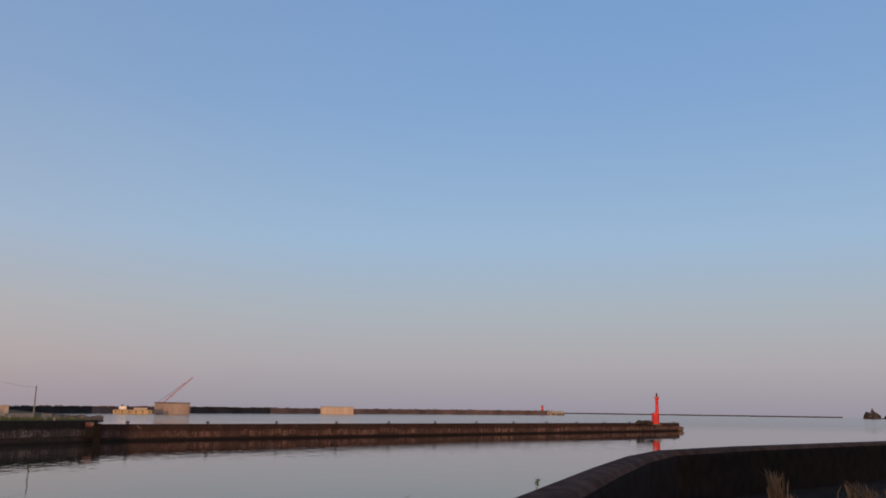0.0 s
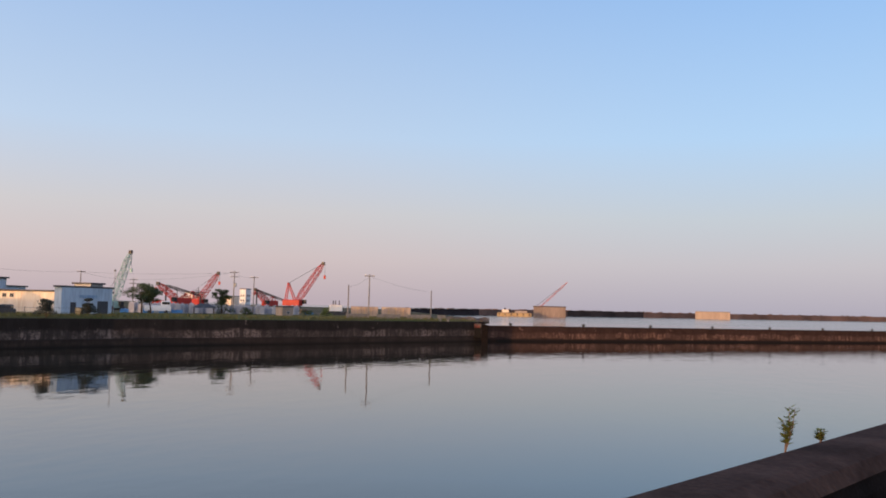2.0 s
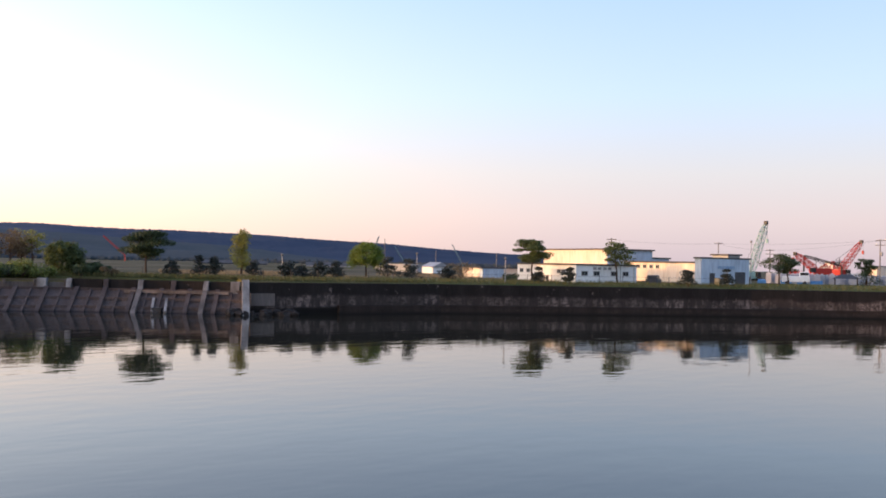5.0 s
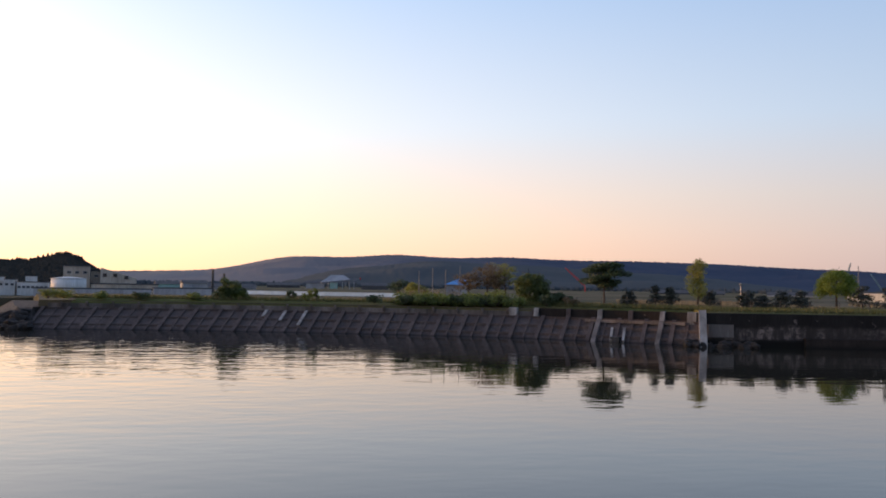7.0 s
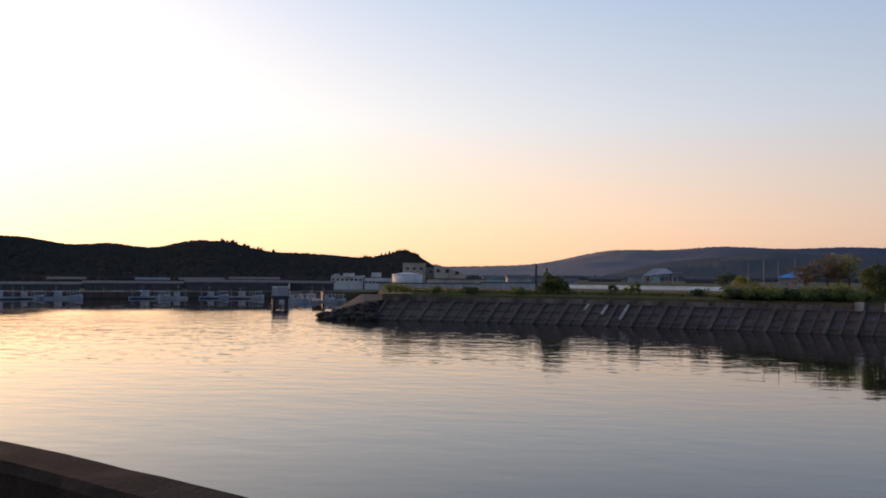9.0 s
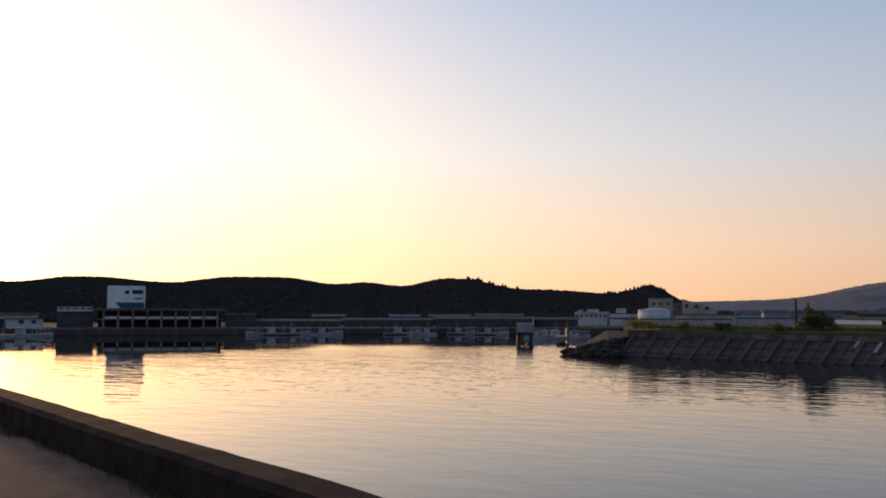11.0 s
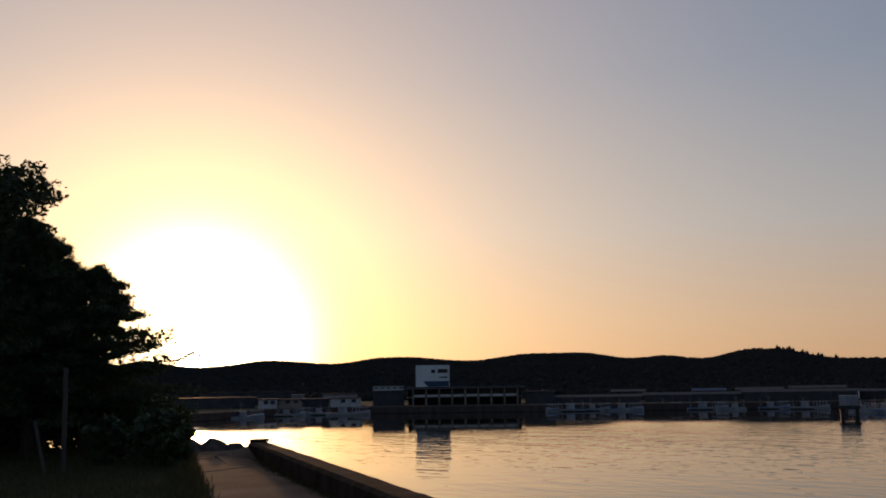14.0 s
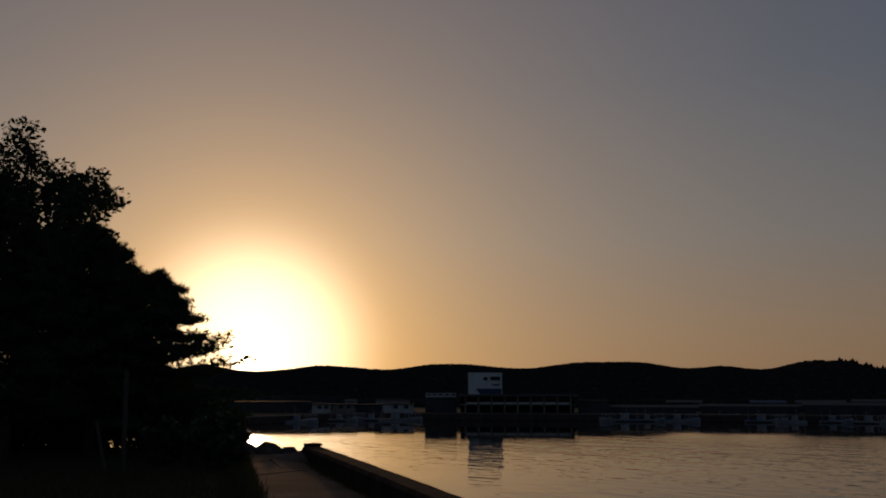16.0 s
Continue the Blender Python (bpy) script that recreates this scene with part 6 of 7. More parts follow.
sweep(bm, [tuple(at(98.5, 190))[:2], tuple(at(92, 178))[:2], tuple(at(86.5, 172))[:2]], [(0, 2.8), (0, LAND_Z + 0.75), (0.4, LAND_Z + 0.75), (0.4, 2.8)])
tagged(link("road_barrier", bm, WHITE), "long pale road barrier across the open land", "barrier", kind="structure")

# ---- the fish factory at the head of the point ----
c = at(106.2, 205)
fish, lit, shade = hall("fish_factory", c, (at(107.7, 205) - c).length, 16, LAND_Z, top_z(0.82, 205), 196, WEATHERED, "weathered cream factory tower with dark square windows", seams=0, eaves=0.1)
windows(fish, lit, [1.0, 2.6, 4.2], 0.8, 0.6, top_z(0.45, 205))
for b0, b1, d, e in ((106.15, 104.9, 208, 0.55), (104.85, 103.6, 209, 0.10), (106.1, 102.2, 200, -0.25)):
    c = at(b1, d)
    ob, lit, shade = hall("factory_wing", c, (at(b0, d) - c).length, 9, LAND_Z, top_z(e, d), 196, WEATHERED, "lower cream wing stepping down from the factory tower", seams=0, eaves=0.15)
    n = (at(b0, d) - c).length
    windows(ob, lit, [n * (k + 0.5) / max(2, int(n / 2)) for k in range(max(2, int(n / 2)))], 0.8, 0.5, top_z(e - 0.3, d))
    if e < -0.2:
        for k in range(9):
            bm = bmesh.new()
            q = c.lerp(at(b0, d), (k + 0.5) / 9) * 0.985
            bar(bm, (q.x, q.y, LAND_Z), (q.x, q.y, top_z(-0.3, d)), 0.12, 0.12, 6)
            part("column", bm, WEATHERED, ob)
# sloping link roof between the tower and the low wing, and the lean-to canopy
d = 206
a, b = at(105.6, d), at(103.5, d)
bm = bmesh.new()
out = Vector((-a.x, -a.y, 0)).normalized() * 0.4
lo = [p + o + Vector((0, 0, z)) for p, o, z in ((a, out, LAND_Z), (b, out, LAND_Z), (b, out, top_z(0.12, d)), (a, out, top_z(0.78, d)))]
va, vb = [bm.verts.new(p) for p in lo], [bm.verts.new(p - out * 15) for p in lo]
bm.faces.new(va)
bm.faces.new(vb[::-1])
for k in range(4):
    bm.faces.new((va[k], va[(k + 1) % 4], vb[(k + 1) % 4], vb[k]))
bmesh.ops.recalc_face_normals(bm, faces=bm.faces[:])
part("sloping_wing", bm, WEATHERED, fish, "cream wing with a sloping roofline")
for b_, e_ in ((105.35, 0.32), (104.75, 0.30), (104.1, 0.18)):
    q = at(b_, d) + out * 1.3
    part("window", bevelled((0.15, 0.8, 0.75), (q.x, q.y, top_z(e_, d)), 0.02), GLASS, fish)
for b0, b1, d, e, sk, lab in ((102.3, 100.9, 230, -0.18, CRANE_GREEN, "low pale teal shed behind the yard wall"), (100.7, 99.2, 235, -0.10, YARD_GREY, "low grey-blue shed behind the yard wall")):
    c = at(b1, d)
    hall("low_shed", c, (at(b0, d) - c).length, 8, LAND_Z, top_z(e, d), 196, sk, lab, roof=TILE, seams=0, ridge=0.8)
ob = thing("storage_tank", at(107.38, 190, LAND_Z), "squat white storage tank with a pinkish sunlit side", "tank")
bm = bmesh.new()
bar(bm, (0, 0, -0.2), (0, 0, top_z(0.08, 190) - LAND_Z), 3.3, 3.3, 32)
part("shell", bm, BOAT_WHITE, ob, "", True)
bm = bmesh.new()
bar(bm, (0, 0, top_z(0.08, 190) - LAND_Z), (0, 0, top_z(0.18, 190) - LAND_Z), 3.4, 0.6, 32)
part("lid", bm, GREY, ob)
for b0, b1, d, e, sk, lab in ((112.4, 110.3, 240, -0.05, BOAT_WHITE, "white two-storey office with a row of windows"), (110.2, 108.5, 238, -0.2, BOAT_WHITE, "white single-storey wing with a row of windows"),
                             (109.3, 102.6, 165, -0.56, YARD_GREY, "long pale grey boundary wall of the yard"), (102.5, 98.95, 160, -0.47, YARD_GREY, "pale grey boundary building along the yard")):
    c = at(b1, d)
    ob, lit, shade = hall("port_office" if d > 200 else "yard_wall", c, (at(b0, d) - c).length, 8 if d > 200 else 1.0, PORT_Z - 0.1 if d > 200 else LAND_Z - 0.3, top_z(e, d), 196, sk, lab, seams=0, eaves=0.1)
    if d > 200:
        n = (at(b0, d) - c).length
        windows(ob, lit, [n * (k + 0.5) / 7 for k in range(7)], 0.7, 0.55, top_z(e - 0.28, d))
# stair tower and roof sheds over the port office
for b0, b1, e0, e1 in ((109.75, 109.15, -0.25, 0.16), (111.6, 110.9, -0.1, 0.10), (112.2, 111.9, -0.1, 0.05)):
    c = at(b1, 239.5)
    hall("roof_house", c, (at(b0, 239.5) - c).length, 3, top_z(e0, 239.5), top_z(e1, 239.5), 196, BOAT_WHITE, "small white stair tower over the port office", seams=0, eaves=0.05)
for b, e in ((98.9, 0.8), (98.2, 0.55)):
    ob = thing("chimney", at(b, 190, LAND_Z), "thin dark steel chimney by the yard", "chimney", "chimneys")
    bm = bmesh.new()
    bar(bm, (0, 0, -0.1), (0, 0, top_z(e, 190) - LAND_Z), 0.3, 0.22, 10)
    part("stack", bm, STEEL, ob)

# ---- fishing port ----
bm = bmesh.new()
sweep(bm, [tuple(at(112.0, 207))[:2], tuple(at(131, 195))[:2], tuple(at(150, 204))[:2], tuple(at(157.5, 165))[:2]][::-1], [(0.2, -2), (0.2, 1.45), (-3.0, 1.5), (-3.0, -2)] )
tagged(link("quay_port", bm, REVET), "dark concrete quay of the fishing port", "quay", kind="structure")
for b0, b1, d, e, sk, rf, lab in ((121.5, 115.0, 216, -0.42, ROOF, TILE, "long low grey port shed with a pale roof"), (127.5, 121.8, 218, -0.52, ROOF, TILE, "long low dark port shed"), (133.2, 127.8, 216, -0.60, ROOF, TILE, "long open dark port shed"), (115.0, 112.2, 222, -0.45, ROOF, TILE, "low grey port shed with a pale roof"),
                                  (118.8, 115.8, 236, -0.22, TILE, TILE, "pale warehouse roof behind the port sheds"), (124.5, 122.6, 240, -0.3, TILE, BLUE_TILE, "blue-roofed store behind the port sheds"), (129.5, 127.5, 242, -0.3, TILE, TILE, "grey store behind the port sheds"), (121.9, 119.3, 238, -0.28, TILE, TILE, "pale store behind the port sheds")):
    c = at(b1, d)
    w = at(b0, d) - c
    ob, lit, shade = hall("port_shed", c, w.length, 9, PORT_Z, top_z(e, d) - 0.5, math.degrees(math.atan2(-w.x, w.y)), sk, lab, roof=rf, seams=0, ridge=0.6, eaves=0.5)
    n = int(w.length / 4)
    for k in range(n if d < 230 else 0):
        q = (c + w * (k + 0.5) / n) * 0.985
        bm = bmesh.new()
        box(bm, (0.35, 0.35, top_z(e, d) - 0.5 - PORT_Z), (q.x, q.y, (PORT_Z + top_z(e, d) - 0.5) / 2))
        part("column", bm, TILE, ob)

# market hall: open ground floor on columns, white band, long dark roof, tall white sign block
d = 212
a, b = at(142.85, d), at(135.2, d)
w = b - a
u, out = w.normalized(), Vector((w.y, -w.x, 0)).normalized()
out = out if out.dot(-a) > 0 else -out
turn = math.degrees(math.atan2(u.y, u.x))
market = thing("market_hall", (a.x, a.y, PORT_Z), "long dark open-sided fish market hall with a tall white block", "market hall", turn=turn)
L, inward = w.length, -1 if (Matrix.Rotation(radians(turn), 3, "Z") @ Vector((0, 1, 0))).dot(out) > 0 else 1
H = top_z(0.0, d) - PORT_Z
bm = bmesh.new()
box(bm, (L, 0.4, H), (L / 2, inward * 9, H / 2))
part("back_wall", bm, ROOF, market)
bm = bmesh.new()
box(bm, (L, 7.0, 0.25), (L / 2, inward * 5.5, H * 0.44))
part("upper_floor", bm, CONCRETE, market)
bm = bmesh.new()
box(bm, (L + 1.2, 11.5, 0.28), (L / 2, inward * 4.2, H + 0.1))
part("roof", bm, ROOF, market)
bm = bmesh.new()
box(bm, (L + 0.6, 0.3, 0.45), (L / 2, -inward * 1.3, H + 0.05))
part("fascia", bm, GREY, market)
for k in range(9):
    bm = bmesh.new()
    box(bm, (0.46, 0.46, H), (L * (k + 0.3) / 9 + 0.8, 0, H / 2))
    part("column", bm, CONCRETE, market)
    if k < 8:
        bm = bmesh.new()
        box(bm, (L / 9 - 0.4, 0.18, 0.55), (L * (k + 0.8) / 9 + 0.8, inward * 0.3, H * 0.55))
        part("balustrade_panel", bm, WHITE, market, "white balustrade panel")
        bm = bmesh.new()
        box(bm, (L / 9 - 0.5, 0.1, 0.9), (L * (k + 0.8) / 9 + 0.8, inward * 2.0, H * 0.78))
        part("window_band", bm, GLASS, market, "dark window")
bm = bmesh.new()
s0, s1 = (at(142.2, d) - a).dot(u), (at(140.0, d) - a).dot(u)
hb = top_z(1.48, d) - PORT_Z
box(bm, (s1 - s0, 5.0, hb - H), ((s0 + s1) / 2, inward * 3.0, (hb + H) / 2))
sign = part("sign_block", bm, WHITE, market, "tall white block with a blue wave along its foot")
bm = bmesh.new()
vs = [bm.verts.new((x, inward * 0.42, z)) for x, z in ((s0 + (s1 - s0) * 0.22, H + (hb - H) * 0.30), (s1 - 0.1, H + (hb - H) * 0.30), (s1 - 0.1, H + 0.35), (s0 + (s1 - s0) * 0.36, H + 0.35))]
f = bm.faces.new(vs)
r = bmesh.ops.extrude_face_region(bm, geom=[f])
bmesh.ops.translate(bm, vec=(0, -inward * 0.06, 0), verts=[v for v in r["geom"] if isinstance(v, bmesh.types.BMVert)])
bmesh.ops.recalc_face_normals(bm, faces=bm.faces[:])
part("blue_wave", bm, BLUE_TILE, sign)
for x0, x1, z0, z1 in ((0.46, 0.58, 0.66, 0.80), (0.66, 0.95, 0.66, 0.82), (0.70, 0.94, 0.44, 0.49)):
    bm = bmesh.new()
    box(bm, ((x1 - x0) * (s1 - s0), 0.08, (z1 - z0) * (hb - H)), (s0 + (x0 + x1) / 2 * (s1 - s0), inward * 0.46, H + (z0 + z1) / 2 * (hb - H)))
    part("window" if z0 > 0.5 else "letter_bar", bm, GLASS, sign)
# neighbours of the market
for b0, b1, d2, e, sk, rf, lab in ((145.0, 142.95, 214, -0.16, ROOF, ROOF, "dark ground floor of the market office"), (147.7, 145.75, 208, -0.58, BOAT_WHITE, TILE, "low white shed with a dark doorway"), (152.3, 151.1, 206, -0.58, BOAT_WHITE, ROOF, "low white storehouse by the water"),
                                   (151.0, 149.6, 210, -0.62, TAN, ROOF, "low brown storehouse by the water"), (149.5, 147.8, 212, -0.62, ROOF, ROOF, "low dark open shed by the water"), (148.2, 146.0, 228, -0.30, PALE, TILE, "pale shed roof behind the storehouses"), (150.2, 149.4, 226, -0.35, PALE, PALE, "small white-roofed hut behind the storehouses"), (135.1, 133.2, 214, -0.35, ROOF, ROOF, "dark end bay beside the market hall"),
                                   (158.5, 152.5, 214, -0.45, ROOF, ROOF, "long dark boat shed by the shore"), (156, 150, 250, -0.1, TILE, ROOF, "long grey roof behind the shore sheds")):
    c = at(b1, d2)
    w2 = at(b0, d2) - c
    ob, lit, shade = hall("storehouse", c, w2.length, 8, PORT_Z, top_z(e, d2), math.degrees(math.atan2(-w2.x, w2.y)), sk, lab, roof=rf, seams=0, eaves=0.3)
    if sk is not ROOF:
        windows(ob, lit, [w2.length * k for k in (0.25, 0.6)], 1.0, 0.8, PORT_Z + 1.4)



c = at(142.97, 213.6)
w2 = at(144.98, 213.6) - c
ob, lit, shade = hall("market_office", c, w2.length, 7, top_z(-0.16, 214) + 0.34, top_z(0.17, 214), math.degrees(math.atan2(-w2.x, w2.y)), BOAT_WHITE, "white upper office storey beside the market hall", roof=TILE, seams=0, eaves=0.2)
windows(ob, lit, [w2.length * (k + 0.5) / 5 for k in range(5)], 0.8, 0.3, top_z(0.05, 214))


# ---- boats ----
BOAT = paint("boat_gelcoat", (0.40, 0.40, 0.41), 0.6, (0.28, 0.28, 0.29), 0.5, 0.002, streak=True)


def fishing_boat(place, length, turn, label, seed, awning=False):
    rnd = random.Random(seed)
    ob = thing("fishing_boat", place, label, "fishing boat", "boats in the port", turn)
    n, wide = 9, length * 0.13
    bm = bmesh.new()
    rings = []
    for i in range(n):
        u = i / (n - 1)
        x = (u - 0.5) * length
        w = wide * (1 - max(0, (u - 0.55) / 0.45) ** 2.2 * 0.96) * (0.85 + 0.15 * min(1, u * 4))
        z = 0.48 + 0.62 * max(0, u - 0.4) ** 1.6 * 2.0
        rings.append([bm.verts.new(p) for p in ((x, -w, z), (x + 0.02 * length * u, -w * 0.75, -0.2), (x + 0.02 * length * u, w * 0.75, -0.2), (x, w, z))])
    for a, b in zip(rings, rings[1:]):
        for k in range(4):
            bm.faces.new((a[k], b[k], b[(k + 1) % 4], a[(k + 1) % 4]))
    bm.faces.new(rings[0])
    bm.faces.new(rings[-1][::-1])
    bmesh.ops.recalc_face_normals(bm, faces=bm.faces[:])
    part("hull", bm, BOAT, ob)
    bm = bmesh.new()
    box(bm, (length * 0.96, wide * 1.86, 0.10), (-0.01 * length, 0, 0.46))
    part("deck_band", bm, BLUE if seed % 2 else GREY, ob)
    bm = bmesh.new()
    for a, b in ((0.0, 0.55), (0.55, 0.8)):
        wa, wb = wide * 0.9, wide * (0.9 if b < 0.6 else 0.55)
        for s in (-1, 1):
            block_between(bm, Vector(((a - 0.5) * length, s * wa, 0.1)), Vector(((b - 0.5) * length, s * wb, 0.1)), 0.06, 0.26)
    part("boot_stripe", bm, STEEL if seed % 3 else GREY, ob)
    ch = length * 0.135
    part("wheelhouse", bevelled((length * 0.2, wide * 1.2, ch), (-length * 0.12, 0, 0.5 + ch / 2), 0.06), BOAT, ob)
    part("wheelhouse_window", bevelled((length * 0.205, wide * 1.1, ch * 0.32), (-length * 0.12, 0, 0.5 + ch * 0.7), 0.02), GLASS, ob)
    part("wheelhouse_roof", bevelled((length * 0.24, wide * 1.35, 0.1), (-length * 0.12, 0, 0.55 + ch), 0.03), BOAT, ob)
    for k, (x, h) in enumerate(((-length * 0.16, rnd.uniform(1.2, 2.3)), (length * 0.2, rnd.uniform(0.4, 1.1)), (-length * 0.42, rnd.uniform(0.5, 1.6)))):
        bm = bmesh.new()
        bar(bm, (x, 0, 0.6), (x - 0.15, 0, 0.5 + ch * 0.6 + h), 0.05, 0.025, 6)
        if k == 0:
            bar(bm, (x - 0.3, 0, 0.4 + ch * 0.6 + h * 0.8), (x + 0.3, 0, 0.4 + ch * 0.6 + h * 0.8), 0.03, 0.03, 5)
        else:
            bar(bm, (x, 0, 0.8), (x + length * 0.12, 0, 0.5 + ch * 0.5 + h * 0.5), 0.03, 0.02, 5)
        part("mast", bm, GREY, ob)
    for y in (-1, 1):
        bm = bmesh.new()
        for k in range(5):
            x = length * (0.1 + 0.08 * k)
            bar(bm, (x, y * wide * 0.8, 0.8), (x, y * wide * 0.8, 1.6 + 0.06 * k), 0.03, 0.03, 4)
            bar(bm, (x, y * wide * 0.8, 1.55), (x + length * 0.08, y * wide * 0.75, 1.6), 0.025, 0.025, 4)
        part("rail", bm, BOAT, ob)
    return ob


for k, (b, d, n, t) in enumerate([(112.5, 170, 6.5, 20), (113.3, 176, 7, 40), (114.0, 180, 7.5, 200), (114.7, 172, 6, 30), (117.8, 196, 7.5, 30), (119.8, 198, 6.5, 25), (122.3, 194, 6, 210), (123.7, 196, 8.5, 25), (126.1, 197, 6, 30), (128.7, 194, 7.5, 30),
                                 (130.6, 194, 6, 35), (132.5, 192, 8.5, 215), (146.6, 192, 9.5, 55), (148.7, 194, 6.5, 230), (150.3, 190, 6.5, 60), (153.0, 182, 7, 60)]):
    fishing_boat(at(b, d, 0.0), n, b + (180 if t > 100 else 0) + rnd.uniform(-14, 14), "white fishing boat with a small wheelhouse moored at the quay" if k % 2 else "white fishing boat with tall masts moored at the quay", k)
# floating pontoon with piles beside the point
ob = thing("pontoon", at(113.2, 158, 0.0), "pale floating pontoon with dark piles", "pontoon", turn=24)
part("deck", bevelled((13, 2.2, 0.5), (0, 0, 0.75), 0.05), CONCRETE, ob)
for x in (-6, -2, 2, 6):
    bm = bmesh.new()
    bar(bm, (x, 0.8, -1), (x, 0.8, 2.4), 0.16, 0.16, 8)
    part("pile", bm, STEEL, ob)
# mooring dolphin: pale box on dark piles, with a white panel
ob = thing("mooring_dolphin", at(115.65, 156, 0.0), "pale box-topped mooring dolphin on dark steel piles", "dolphin", turn=25)
for x in (-1.6, -0.5, 0.5, 1.6):
    for y in (-1.1, 1.1):
        bm = bmesh.new()
        bar(bm, (x, y, -1.5), (x, y, 1.5), 0.3, 0.3, 10)
        part("pile", bm, STEEL, ob)
part("cap", bevelled((4.2, 3.2, 0.5), (0, 0, 1.45), 0.06), STEEL, ob)
part("box", bevelled((3.5, 2.8, 1.6), (0.1, 0, 2.5), 0.05), PALE, ob)
part("panel", bevelled((3.2, 0.14, 1.1), (-0.9, 1.55, 3.4), 0.03), WHITE, ob)

# ---- the outer breakwater and the sea ----
BW = [at(17.2, 560), at(10.5, 690), at(6, 780), at(-2, 960), at(-10, 1230), at(-17.0, 1560)]
BW_TOP = (3.7, 4.3, 4.7, 5.4, 6.3, 7.4)
def mole_point(bearing):
    """Plan point and height of the breakwater at a bearing."""
    for (pa, ha), (pb, hb_) in zip(zip(BW, BW_TOP), zip(BW[1:], BW_TOP[1:])):
        ba, bb_ = (math.degrees(math.atan2(-p.x, p.y)) for p in (pa, pb))
        if bb_ <= bearing <= ba:
            u = (ba - bearing) / (ba - bb_)
            return pa.lerp(pb, u), ha + (hb_ - ha) * u
    return (BW[-1], BW_TOP[-1]) if bearing < 0 else (BW[0], BW_TOP[0])


DARK_MOLE = paint("dark_breakwater", (0.050, 0.042, 0.044), 0.95, (0.028, 0.025, 0.027), 0.05, 0.05, fine=20, spec=0.03)
mole = tagged(new("breakwater"), "long concrete breakwater of dark and reddish stretches on the outer harbour", "breakwater", kind="structure")
# Stretches turned from the sun get the dark colour, which paints their shade.
for stops, skin in (((17.2, 14.0, 12.0), DARK_MOLE), ((12.0, 10.5, 8.0, 6.0), BREAK), ((6.0, 4.0, 1.55), DARK_MOLE), ((1.55, -2.0, -6.0, -10.0, -17.0), BREAK)):
    bm = bmesh.new()
    rings = []
    for bearing in stops:
        p, h = mole_point(bearing)
        q = p.normalized()
        rings.append([bm.verts.new((p.x + q.x * o, p.y + q.y * o, z)) for o, z in ((0, -3), (0, h - 1.2), (5, h - 1.2), (5, h), (9, h), (9, -3))])
    for a, b in zip(rings, rings[1:]):
        for k in range(6):
            bm.faces.new((a[k], b[k], b[(k + 1) % 6], a[(k + 1) % 6]))
    bm.faces.new(rings[0])
    bm.faces.new(rings[-1][::-1])
    bmesh.ops.recalc_face_normals(bm, faces=bm.faces[:])
    part("wall_stretch", bm, skin, mole, "dark stretch, shade in its colour" if skin is DARK_MOLE else "reddish-brown stretch")
    # uneven blocks along the crest
    bm = bmesh.new()
    for p, h in [mole_point(stops[0] + (stops[-1] - stops[0]) * (k + 0.5) / 26) for k in range(26)]:
        q = p + p.normalized() * 6.5
        hh = rnd.uniform(0.2, 0.9)
        box(bm, (rnd.uniform(2, 6), 1.8, hh), (q.x, q.y, h + hh / 2 - 0.05), pose(0, 0, 0, 0, 0, rnd.uniform(0, 50)))
    part("crest_block", bm, skin, mole)
bm = bmesh.new()
sweep(bm, [tuple(at(-15.5, 3050))[:2], tuple(at(-25, 3100))[:2], tuple(at(-34.3, 3200))[:2]], [(0, -3), (0, 3.9), (10, 3.9), (10, -3)])
tagged(link("breakwater_outer", bm, DARK_MOLE), "thin dark line of the outermost breakwater", "breakwater", kind="structure")
rb = random.Random(8)
for k in range(30):
    i = rb.randrange(5)
    u = rb.random()
    p, z = BW[i].lerp(BW[i + 1], u), BW_TOP[i] + (BW_TOP[i + 1] - BW_TOP[i]) * u
    q = p + p.normalized() * 7
    rock("armour_block", (q.x, q.y, z + 0.3), (1.3, 1.3, 0.7), k, ROCK, "brown concrete armour block on the breakwater", "armour blocks")
for k in range(34):
    p = at(-16.4 - rb.random() * 1.3, 1545 + rb.random() * 30, rb.uniform(0, 5.0))
    rock("tetrapod", p, (3.0, 3.0, 3.0), 70 + k, CONCRETE, "pale concrete tetrapod heaped at the breakwater head", "tetrapods")


CAISSON = paint("caisson_concrete", (0.27, 0.215, 0.185), 0.9, (0.20, 0.155, 0.132), 0.1, 0.03, streak=True, spec=0.05)


def caisson(b0, b1, d, z1, skin, label):
    a, b = at(b0, d), at(b1, d)
    w = b - a
    ob = thing("caisson", (a.x, a.y, 0), label, "caisson", "caissons in the outer harbour", math.degrees(math.atan2(w.y, w.x)))
    n = w.length
    part("body", bevelled((n, 14, z1 + 1), (n / 2, 7, (z1 - 1) / 2), 0.2), skin, ob)
    for k in range(7):
        bm = bmesh.new()
        box(bm, (0.5, 0.3, z1 - 0.4), (n * (k + 0.5) / 7, -0.15, (z1 - 0.4) / 2))
        part("rib", bm, skin, ob)
    part("coping", bevelled((n + 0.6, 14.6, 0.6), (n / 2, 7, z1 + 0.2), 0.1), DARK_MOLE if skin is CAISSON else CONCRETE, ob)
    return ob


